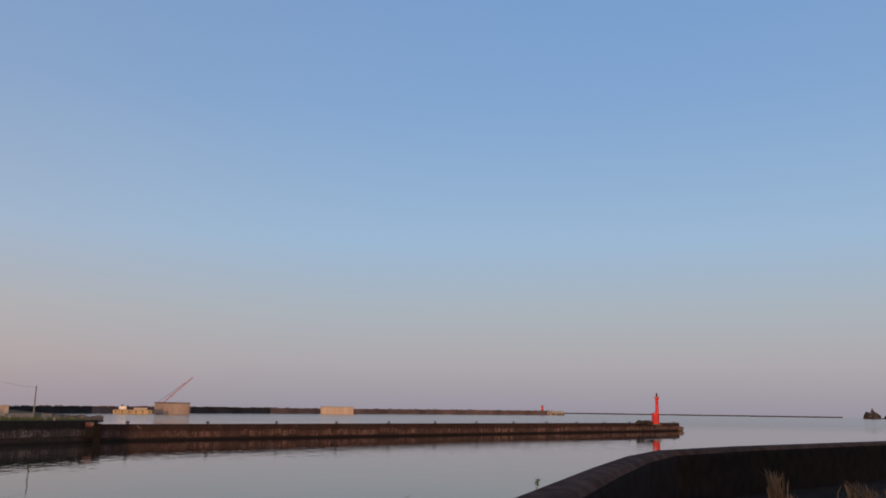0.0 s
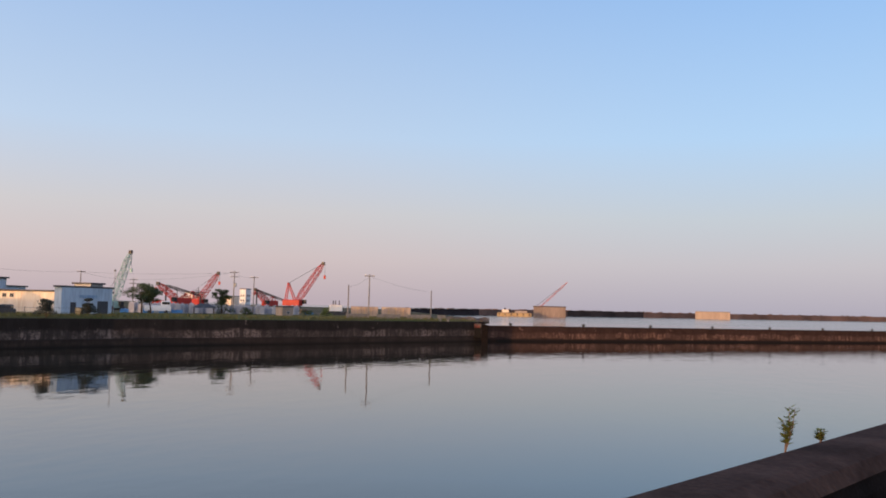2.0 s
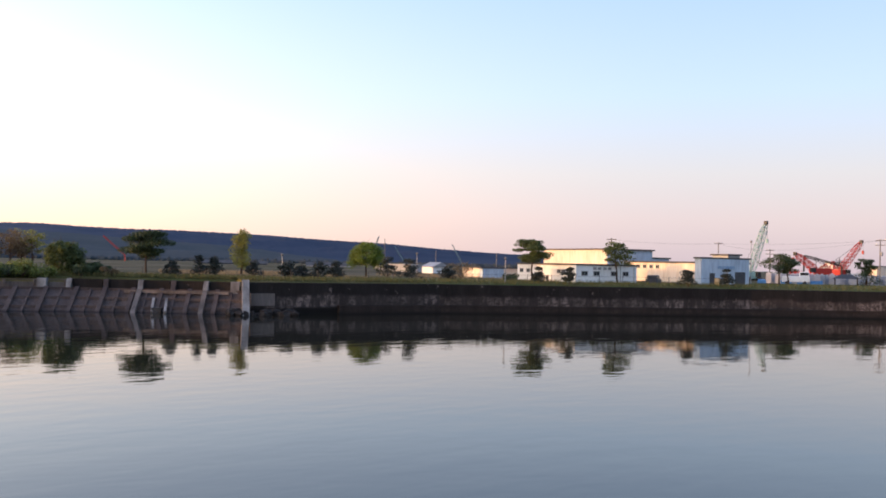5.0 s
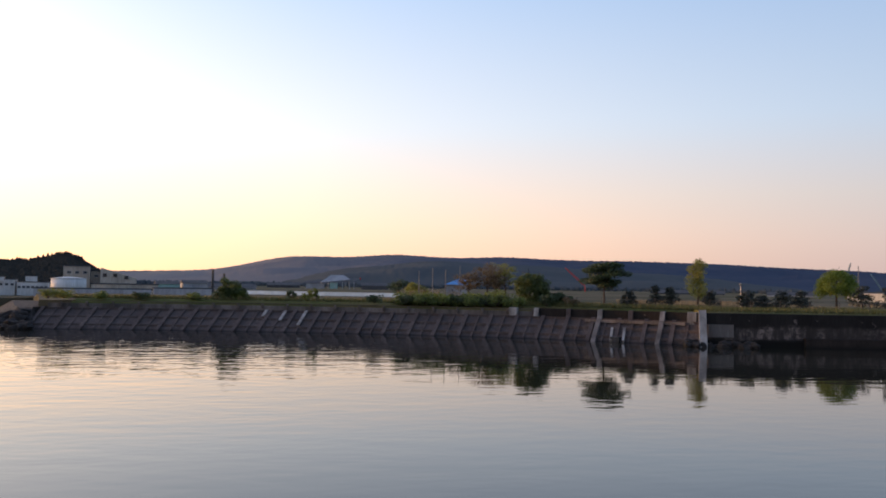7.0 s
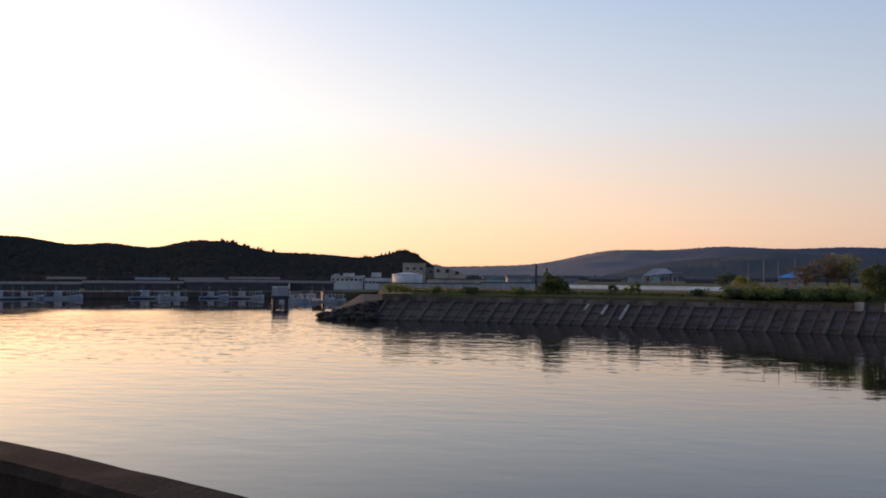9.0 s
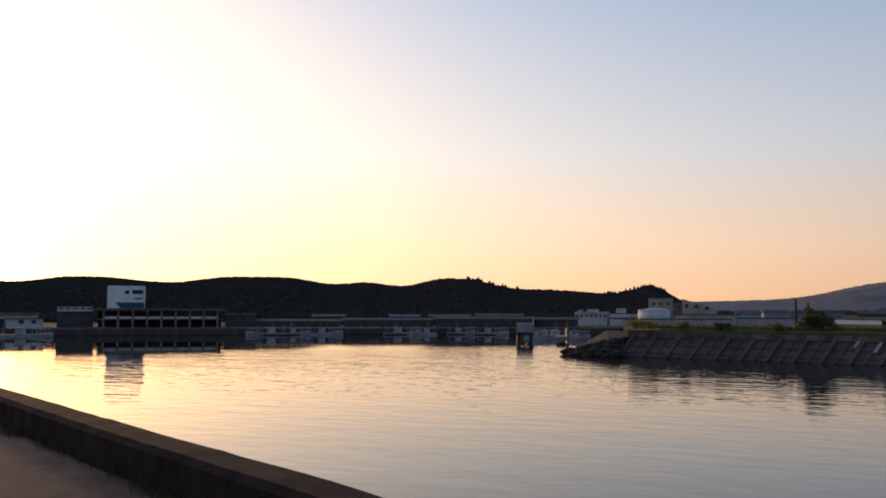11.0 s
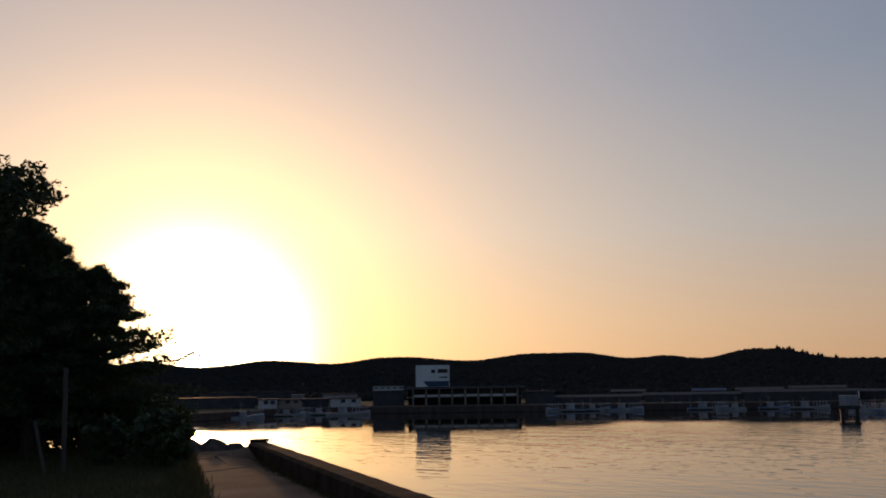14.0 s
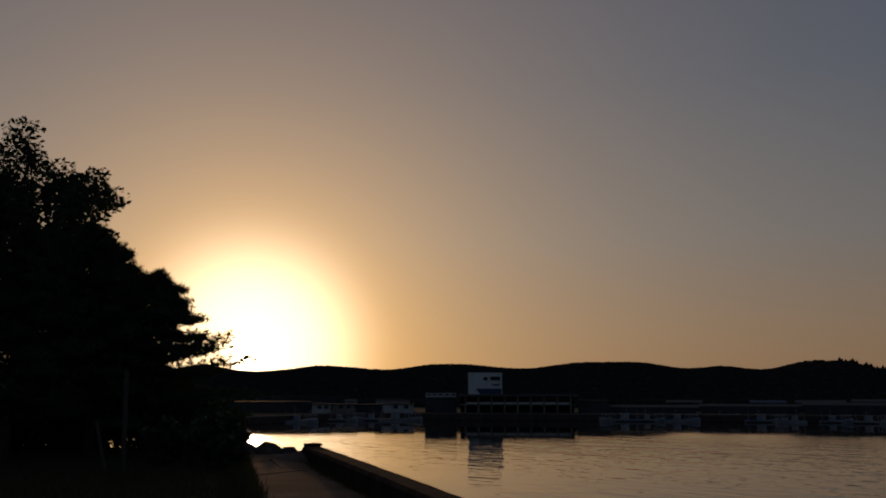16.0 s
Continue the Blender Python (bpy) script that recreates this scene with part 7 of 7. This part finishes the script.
caisson(8.2, 6.1, 655, 7.6, CAISSON, "greyish tan concrete caisson moored in the outer harbour")
caisson(-2.05, -4.15, 900, 7.0, TAN, "sunlit tan concrete caisson in the outer harbour")
ob = thing("work_barge", at(9.45, 640, 0), "long low cream work barge with deck houses", "barge", turn=9.45)
part("hull", bevelled((25, 8, 3.0), (0, 0, 1.1), 0.3), OCHRE, ob)
part("deck", bevelled((24, 7.4, 0.2), (0, 0, 2.65), 0.05), STEEL, ob)
part("deck_house", bevelled((5, 4, 2.2), (-6.5, 0, 3.8), 0.2), CREAM, ob)
part("deck_house", bevelled((9, 4, 1.5), (5, 0, 3.4), 0.2), TAN, ob)
part("funnel", bevelled((1.2, 1.2, 1.4), (-6.8, 0, 5.4), 0.2), STEEL, ob)
for k in range(6):
    part("fender", bevelled((0.7, 0.5, 1.6), (-11 + 4.4 * k, -4.1, 1.4), 0.15), STEEL, ob)
# Distance haze is put into the jib's paler, pinkish red.
HAZED_RED = paint("hazed_red_paint", (0.48, 0.17, 0.16), 0.6, (0.40, 0.14, 0.13), 0.6, 0.003)
ob = thing("crane_barge", at(7.75, 690, 0), "thin red crane jib over the outer harbour", "crane")
o = Vector(at(7.75, 690, 0))
bm = bmesh.new()
lattice(bm, at(7.75, 690, 7.5) - o, at(6.02, 690, top_z(1.82, 690)) - o, 1.1, 0.8, 0.14, 10)
part("jib", bm, HAZED_RED, ob)
part("hull", bevelled((14, 10, 3), (0, 0, 1.2), 0.3), STEEL, ob)
bm = bmesh.new()
bar(bm, (0, 0, 2), (0, 0, 8.5), 1.0, 0.7, 8)
part("tower", bm, HAZED_RED, ob)
bm = bmesh.new()
bar(bm, (-3, 0, 8.4), at(6.02, 690, top_z(1.82, 690)) - o, 0.12, 0.12, 4)
part("stay", bm, STEEL, ob)


def beacon(place, h, r, label, hut):
    """A harbour light: round tower, gallery, lantern, and a hut at its foot."""
    ob = thing("harbour_beacon", place, label, "beacon", "harbour beacons")
    bm = bmesh.new()
    bar(bm, (0, 0, -0.1), (0, 0, h * 0.80), r, r * 0.72, 20)
    part("tower", bm, RED, ob, "", True)
    bm = bmesh.new()
    bar(bm, (0, 0, h * 0.80), (0, 0, h * 0.84), r * 1.25, r * 1.25, 20)
    part("gallery", bm, RED, ob)
    bm = bmesh.new()
    for k in range(8):
        a = k * math.pi / 4
        bar(bm, (math.cos(a) * r * 1.15, math.sin(a) * r * 1.15, h * 0.83), (math.cos(a) * r * 1.15, math.sin(a) * r * 1.15, h * 0.92), 0.03, 0.03, 4)
    part("railing", bm, RED, ob)
    bm = bmesh.new()
    bar(bm, (0, 0, h * 0.84), (0, 0, h * 0.94), r * 0.4, r * 0.4, 10)
    part("lantern", bm, GLASS, ob)
    bm = bmesh.new()
    bar(bm, (0, 0, h * 0.94), (0, 0, h), r * 0.45, 0.03, 10)
    part("cap", bm, STEEL, ob)
    if hut:
        s = r * 2.4
        part("hut", bevelled((s, s, h * 0.35), (-s * 0.55, -0.2, h * 0.175), 0.05), RED, ob)
        part("hut_door", bevelled((0.06 + s * 0.3, 0.1, h * 0.18), (-s * 0.6, -s * 0.52 - 0.2, h * 0.09), 0.02), CRANE_RED, ob)
    part("plinth", bevelled((r * 4.4, r * 3.6, 0.35), (-r * 0.6, 0, -0.1), 0.05), ROCK, ob)
    return ob


beacon(at(-23.62, 266, 2.4), top_z(1.32, 266) - 2.4, 0.60, "bright red round harbour beacon with a square red hut", True)
beacon(at(-16.4, 1550, 6.0), 11.0, 2.2, "small distant red beacon at the breakwater head", False)
for k in range(9):
    rock("stone", at(-22.1 - rb.random() * 1.1, 264 + rb.random() * 3, 2.6 + rb.random() * 0.4), (0.75, 0.6, 0.5), 130 + k, WET_ROCK, "dark lump of rubble heaped beside the beacon", "rubble by the beacon")
for k in range(6):
    p = along([(-29.2, 142.4), (127.0, 273.0)], 1.0, 0)[-1][0]
    rock("stone", (p.x + rb.uniform(-0.3, 1.6), p.y + rb.uniform(-1.0, 1.2), rb.uniform(0.1, 0.9)), (0.8, 0.7, 0.6), 150 + k, ROCK, "dark boulder at the foot of the pier end", "boulders at the pier end")
for k, (b, e, w) in enumerate(((-35.75, 0.15, 11), (-35.95, 0.32, 7), (-36.15, 0.13, 10), (-36.9, 0.11, 18))):
    rock("sea_stack", at(b, 2400, 0), (w, w, 2 * (top_z(e, 2400)) * 0.62), 180 + k, DARK_MOLE, "dark jagged rock islet far out at sea", "rock islets")
# rocks and white post at the root of the pier
for k in range(16):
    rock("stone", at(rb.uniform(11.2, 14.2), rb.uniform(150, 162), LAND_Z + rb.uniform(-0.3, 0.2)), (0.9, 0.8, 0.6), 200 + k, ROCK, "brown boulder heaped at the root of the pier", "boulders at the pier root")
for b, h in ((16.2, 0.8), (14.3, 0.5), (13.8, 0.5)):
    ob = thing("marker_post", at(b, 140, LAND_Z), "small white marker post on the grass", "post", "marker posts")
    part("shaft", bevelled((0.28, 0.25, h), (0, 0, h / 2), 0.04), POLE, ob)

# ---- near shore: trees, weeds and stones ----
def near_pine(place, height, width, seed, label, tuft=0.17, boughs=64, per=46):
    """A shore pine: boughs in tiers, each with tufts of needles towards its end."""
    rnd = random.Random(seed)
    ob = thing("pine_tree", place, label, "pine tree", "trees by the path")
    bm = bmesh.new()
    verts, faces = [], []
    lean = Vector((rnd.uniform(-0.04, 0.04), rnd.uniform(-0.04, 0.04), 1))
    for i in range(8):
        bar(bm, lean * (height * 0.95 * i / 8) - Vector((0, 0, 0.1)), lean * (height * 0.95 * (i + 1) / 8), 0.17 * (1 - i / 9), 0.17 * (1 - (i + 1) / 9), 9, False)
    for k in range(boughs):
        u = 0.14 + 0.84 * (k + rnd.random()) / boughs
        a = k * 2.399 + rnd.uniform(-0.3, 0.3)
        reach = width * 0.5 * (1.05 - u) ** 0.85 * 1.12 * rnd.uniform(0.66, 1.03) * (1.0 if u > 0.3 else 0.8)
        root = lean * height * u
        tip = root + Vector((math.cos(a) * reach, math.sin(a) * reach, reach * rnd.uniform(-0.05, 0.28)))
        mid = root.lerp(tip, 0.5) + Vector((0, 0, reach * 0.05))
        bar(bm, root, mid, 0.045, 0.03, 5, False)
        bar(bm, mid, tip, 0.03, 0.01, 5, False)
        for _ in range(per):
            s = rnd.uniform(0.32, 1.05)
            spread = 0.17 * reach * (1.15 - 0.6 * s)
            c = root.lerp(tip, s) + Vector((rnd.gauss(0, spread), rnd.gauss(0, spread), abs(rnd.gauss(0, 0.12)) + 0.02))
            for _ in range(9):
                d = Vector((rnd.gauss(0, 1), rnd.gauss(0, 1), rnd.gauss(0.55, 0.7))).normalized() * tuft * rnd.uniform(0.7, 1.2)
                w = d.cross(Vector((rnd.gauss(0, 1), rnd.gauss(0, 1), rnd.gauss(0, 1)))).normalized() * 0.016
                n = len(verts)
                verts += [c - w, c + w, c + d]
                faces.append((n, n + 1, n + 2))
    part("trunk", bm, BARK, ob)
    cloud("needles", verts, faces, LEAF_DARK, ob)
    return ob


def near_broadleaf(place, height, width, seed, label, count=30000, size=0.12):
    rnd = random.Random(seed)
    ob = thing("broadleaf_tree", place, label, "tree", "trees by the path")
    bm = bmesh.new()
    ends, pts = limbs(bm, (0, 0, -0.1), height * 0.93, rnd, 0.2, 34, width * 0.42, 0.26, 0.05)
    twigs = []
    for e in ends:
        for _ in range(4):
            q = e + Vector((rnd.gauss(0, 0.55), rnd.gauss(0, 0.55), rnd.gauss(0.25, 0.4)))
            bar(bm, e, q, 0.018, 0.006, 4, False)
            twigs.append((q, rnd.uniform(0.35, 0.75)))
    for k in range(60):
        u = rnd.random()
        a, r = rnd.uniform(0, 6.28), width * 0.46 * math.sin(math.pi * (0.12 + 0.8 * u)) ** 0.7 * rnd.uniform(0.75, 1.0)
        twigs.append((Vector((math.cos(a) * r, math.sin(a) * r, height * (0.3 + 0.68 * u))), rnd.uniform(0.5, 0.95)))
    part("trunk", bm, BARK, ob)
    vs, fs = leaves(twigs, 0.85, count, size, rnd, 0.8, 1.5)
    cloud("crown", vs, fs, LEAF_DARK, ob)
    return ob


near_pine(at(162.6, 27.0, PATH_Z), 5.0, 7.5, 301, "dark shore pine with ragged tiers of needles beside the path", boughs=110, per=92)
near_pine(at(165.6, 26.0, PATH_Z), 6.3, 5.2, 302, "dark shore pine standing in the rough grass", boughs=80, per=56)
near_pine(at(170.3, 24.5, PATH_Z), 5.8, 5.4, 303, "dark shore pine standing in the rough grass", boughs=80, per=50)
near_pine(at(176.5, 25.0, PATH_Z), 6.5, 5.6, 304, "dark shore pine standing in the rough grass", boughs=44, per=30)
near_pine(at(186.0, 24.0, PATH_Z), 6.5, 6.0, 305, "dark shore pine standing in the rough grass", boughs=44, per=30)
near_pine(at(165.0, 27.5, PATH_Z), 6.0, 5.4, 309, "dark shore pine standing close beside its taller neighbour", boughs=90, per=60)
near_broadleaf(at(169.9, 31.0, PATH_Z), 8.9, 5.8, 306, "tall dark broadleaved tree rising behind the pines")
near_broadleaf(at(175.5, 33.0, PATH_Z), 9.5, 6.6, 307, "tall dark broadleaved tree rising behind the pines", 14000, 0.16)

near_pine(at(167.6, 29.0, PATH_Z), 6.2, 6.4, 308, "dark shore pine standing in the rough grass", boughs=70, per=44)
for k, (bb, dd, hh) in enumerate(((159.2, 29, 1.3), (160.6, 30, 1.5), (162.2, 31, 1.6), (164.0, 32, 1.8), (165.8, 31, 1.7), (167.6, 33, 1.9), (169.4, 32, 1.8), (171.2, 31, 1.7), (173, 32, 1.9), (174.6, 31, 2.1), (176.4, 32, 2.2), (178.3, 31, 2.2), (180.4, 32, 2.3), (168.5, 30, 2.0), (166.7, 29.5, 1.9), (170.3, 29.5, 2.0), (172.1, 30, 2.1), (164.9, 30.5, 1.9))):
    bush(at(bb, dd, PATH_Z), hh, hh * 1.7, LEAF_DARK, "dark undergrowth shrub beneath the shore pines", 340 + k, "undergrowth beneath the trees", 2000)

# stake with a slanting brace under the pines
STAKE = paint("weathered_stake", (0.105, 0.09, 0.072), 0.9, (0.07, 0.06, 0.048), 4.0, 0.004, streak=True)
stake = thing("tree_stake", at(163.6, 20.3, PATH_Z), "pale weathered wooden tree stake with a slanting brace in the grass", "stake")
bm = bmesh.new()
bar(bm, (0, 0, -0.1), (0.05, 0.0, 2.15), 0.055, 0.05, 8)
part("post", bm, STAKE, stake)
bm = bmesh.new()
o = at(164.6, 20.4) - at(163.6, 20.3)
bar(bm, (o.x, o.y, -0.05), (o.x * 1.7, o.y * 1.7, 1.05), 0.04, 0.035, 8)
part("brace", bm, STAKE, stake)


def scatter(name, area, count, tall, material, label, seed, z, blades=5, thin=0.08):
    """Grass blades over a plan box."""
    rnd = random.Random(seed)
    (x0, x1), (y0, y1), keep = area
    verts, faces = [], []
    while len(faces) < count * blades:
        x, y = rnd.uniform(x0, x1), rnd.uniform(y0, y1)
        if not keep(x, y):
            continue
        for _ in range(blades):
            h, a = tall * rnd.uniform(0.35, 1.25), rnd.uniform(0, 6.28)
            px, py = x + rnd.gauss(0, 0.06), y + rnd.gauss(0, 0.06)
            dx, dy = math.cos(a) * h * thin, math.sin(a) * h * thin
            k = len(verts)
            verts += [(px - dx, py - dy, z - 0.04), (px + dx, py + dy, z - 0.04), (px + rnd.gauss(0, 0.3) * h, py + rnd.gauss(0, 0.3) * h, z + h)]
            faces.append((k, k + 1, k + 2))
    return tagged(cloud(name, verts, faces, material), label, "grass", kind="stuff")


def verge_edge(y):
    """x of the path's landward edge."""
    pts = [(1.0, 0.5), (-7.3, -3.6), (-12.0, -5.6), (-19.2, -8.5), (-22.6, -9.9), (-26.0, -9.6), (-32.0, -6.0)]
    for (ya, xa), (yb, xb) in zip(pts, pts[1:]):
        if yb <= y <= ya:
            return xa + (xb - xa) * (ya - y) / (ya - yb)
    return 0.0


scatter("verge_grass", ((-10, 3), (-31, -6), lambda x, y: x > verge_edge(y) + 0.02), 6500, 0.13, LEAF_VERGE, "rough green grass beside the path", 41, PATH_Z - 0.03)
scatter("verge_edge_grass", ((-10, 1), (-27, -6), lambda x, y: 0.0 < x - verge_edge(y) < 0.5), 1800, 0.17, LEAF_VERGE, "longer weeds overhanging the path edge", 42, PATH_Z - 0.03)
for k, (x, y, h) in enumerate(((-8.9, -21.5, 0.9), (-8.3, -20.3, 1.2), (-7.9, -19.0, 0.8), (-9.2, -23.5, 1.6), (-7.2, -21.0, 1.1))):
    ob = bush((x, y, PATH_Z), h, h * 1.1, LEAF_DARK, "dark weedy shrub at the edge of the path", 320 + k, "shrubs by the path", 900)

# stones at the end of the path, and the raised end block of the parapet
for k, (x, y, s) in enumerate(((-10.9, -23.6, 0.42), (-10.4, -24.2, 0.5), (-11.3, -24.2, 0.36), (-9.8, -24.6, 0.45), (-10.2, -23.4, 0.25), (-11.6, -23.4, 0.3))):
    rock("stone", (x, y, PATH_Z - 0.12), (s * 1.3, s, s * 0.8), 230 + k, ROCK, "dark broken stone at the end of the path", "stones at the path end")
# sloping wedge of concrete that closes the landward side of the parapet's end
e0, lw, fw = Vector((-10.55, -19.75, 0)), Vector((0.881, -0.474, 0)), Vector((0.33, 0.944, 0))
bm = bmesh.new()
near_, far_ = [], []
for o, z in ((-0.1, PATH_Z - 0.3), (-0.1, TOP_Z + 0.0), (1.15, PATH_Z + 0.03), (1.15, PATH_Z - 0.3)):
    near_.append(bm.verts.new(e0 + lw * o + fw * (2.4 if z > PATH_Z else 0.55) + Vector((0, 0, min(z, PATH_Z + 0.004)))))
    far_.append(bm.verts.new(e0 + lw * o - fw * 0.35 + Vector((0, 0, z))))
bm.faces.new(near_)
bm.faces.new(far_[::-1])
for k in range(4):
    bm.faces.new((near_[k], near_[(k + 1) % 4], far_[(k + 1) % 4], far_[k]))
bmesh.ops.recalc_face_normals(bm, faces=bm.faces[:])
bmesh.ops.bevel(bm, geom=bm.edges[:], offset=0.02, segments=1, affect="EDGES")
tagged(link("end_ramp", bm, PATH), "sloping concrete wedge closing the end of the parapet", "ramp", kind="structure")
bm = bevelled((0.40, 0.30, 0.07), (0, 0, 0.035), 0.02)
ob = link("end_block", bm, PARAPET)
ob.matrix_basis = Matrix.Translation((-10.42, -19.75, TOP_Z)) @ pose(0, 0, 0, 0, 0, 20)
tagged(ob, "small raised concrete block on the end of the parapet", "block")
# grit and weeds along the foot of the parapet
scatter("foot_weeds", ((-11, 0), (-20, 0), lambda x, y: 0.0 < x - (-3.98 + (y + 2.25) * 0.353) < 0.05 + 0.28 * max(0.0, noise.noise(Vector((y * 0.9, 3.0, 0))))), 900, 0.09, LEAF_VERGE, "small weeds in the joint at the foot of the parapet", 43, PATH_Z)
# path joints: shallow dark saw cuts
for k, s in enumerate((9.6, 16.8, 20.0)):
    x = verge_edge(-s) if s > 1 else 0
    bm = bmesh.new()
    box(bm, (1.9, 0.014, 0.012), (0, 0, 0))
    ob = part("joint", bm, SOIL, bpy.data.objects["path"])
    ob.matrix_basis = Matrix.Translation((x - 0.95 + 0.02, -s - 0.35, PATH_Z + 0.001)) @ pose(0, 0, 0, 0, 0, 20)


def weed(place, height, seed, label, stems=3, leaf=0.05, per=26, material=LEAF):
    rnd = random.Random(seed)
    ob = thing("weed", place, label, "weed", "weeds on the parapet")
    verts, faces = [], []
    for s in range(stems):
        bm = bmesh.new()
        h = height * rnd.uniform(0.55, 1.0) if s else height
        tip = Vector((rnd.uniform(-0.22, 0.22) * h, rnd.uniform(-0.22, 0.22) * h, h)) if s else Vector((0.04, 0, h))
        mid = tip * 0.5 + Vector((0.02, 0.01, 0))
        bar(bm, (0, 0, -0.02), mid, 0.006, 0.005, 5, False)
        bar(bm, mid, tip, 0.005, 0.002, 5, False)
        part("stem", bm, DRY, ob)
        for k in range(per):
            u = 0.25 + 0.75 * k / per
            c = Vector((0, 0, 0)).lerp(tip, u)
            a = k * 2.4
            d = Vector((math.cos(a), math.sin(a), rnd.uniform(0.1, 0.7))).normalized() * leaf * rnd.uniform(0.7, 1.3)
            w = d.cross(Vector((0, 0, 1))).normalized() * leaf * 0.28
            n = len(verts)
            verts += [c, c + d * 0.5 + w, c + d * 1.05, c + d * 0.5 - w]
            faces.append((n, n + 1, n + 2, n + 3))
    cloud("foliage", verts, faces, material, ob)
    return ob


WX = ((1.12, 8.72), (1.55, 9.5), (4.15, 14.5))
weed((WX[0][0], WX[0][1], TOP_Z - 0.02), 0.42, 401, "tall leafy green weed growing from the parapet joint", 5, 0.068, 22)
weed((WX[1][0], WX[1][1], TOP_Z - 0.02), 0.13, 402, "low leafy green weed on the parapet edge", 7, 0.06, 12)
weed((WX[2][0], WX[2][1], TOP_Z - 0.02), 0.16, 403, "leaning green sprig on the parapet edge", 2, 0.06, 14)


def pampas(place, height, width, seed):
    rnd = random.Random(seed)
    ob = thing("dry_reed", place, "clump of dry brown reed against the dark parapet", "reed", "dry reeds by the parapet")
    verts, faces = [], []
    for _ in range(120):
        x, y = rnd.gauss(0, width * 0.22), rnd.gauss(0, width * 0.22)
        h = height * rnd.uniform(0.45, 1.0)
        lean = Vector((rnd.gauss(-0.05, 0.05) * h, rnd.gauss(0, 0.05) * h, h))
        w = Vector((rnd.gauss(0, 1), rnd.gauss(0, 1), 0)).normalized() * 0.022
        n = len(verts)
        b0 = Vector((x, y, -0.05))
        droop = b0 + lean * 0.97 + Vector((lean.x * 0.8, lean.y * 0.8, -0.10 * h))
        verts += [b0 - w * 0.4, b0 + w * 0.4, b0 + lean * 0.7 + w, droop, b0 + lean * 0.7 - w]
        faces.append((n, n + 1, n + 2, n + 3, n + 4))
    cloud("foliage", verts, faces, DRY, ob)
    return ob


pampas(at(-30.6, 27, 2.4), 1.95, 0.35, 501)
pampas(at(-31.2, 27, 2.4), 1.2, 0.4, 502)
pampas(at(-34.4, 26, 2.4), 1.1, 0.5, 503)
pampas(at(-35.2, 27, 2.4), 1.7, 0.8, 504)
pampas(at(-36.3, 26, 2.4), 1.6, 0.8, 505)
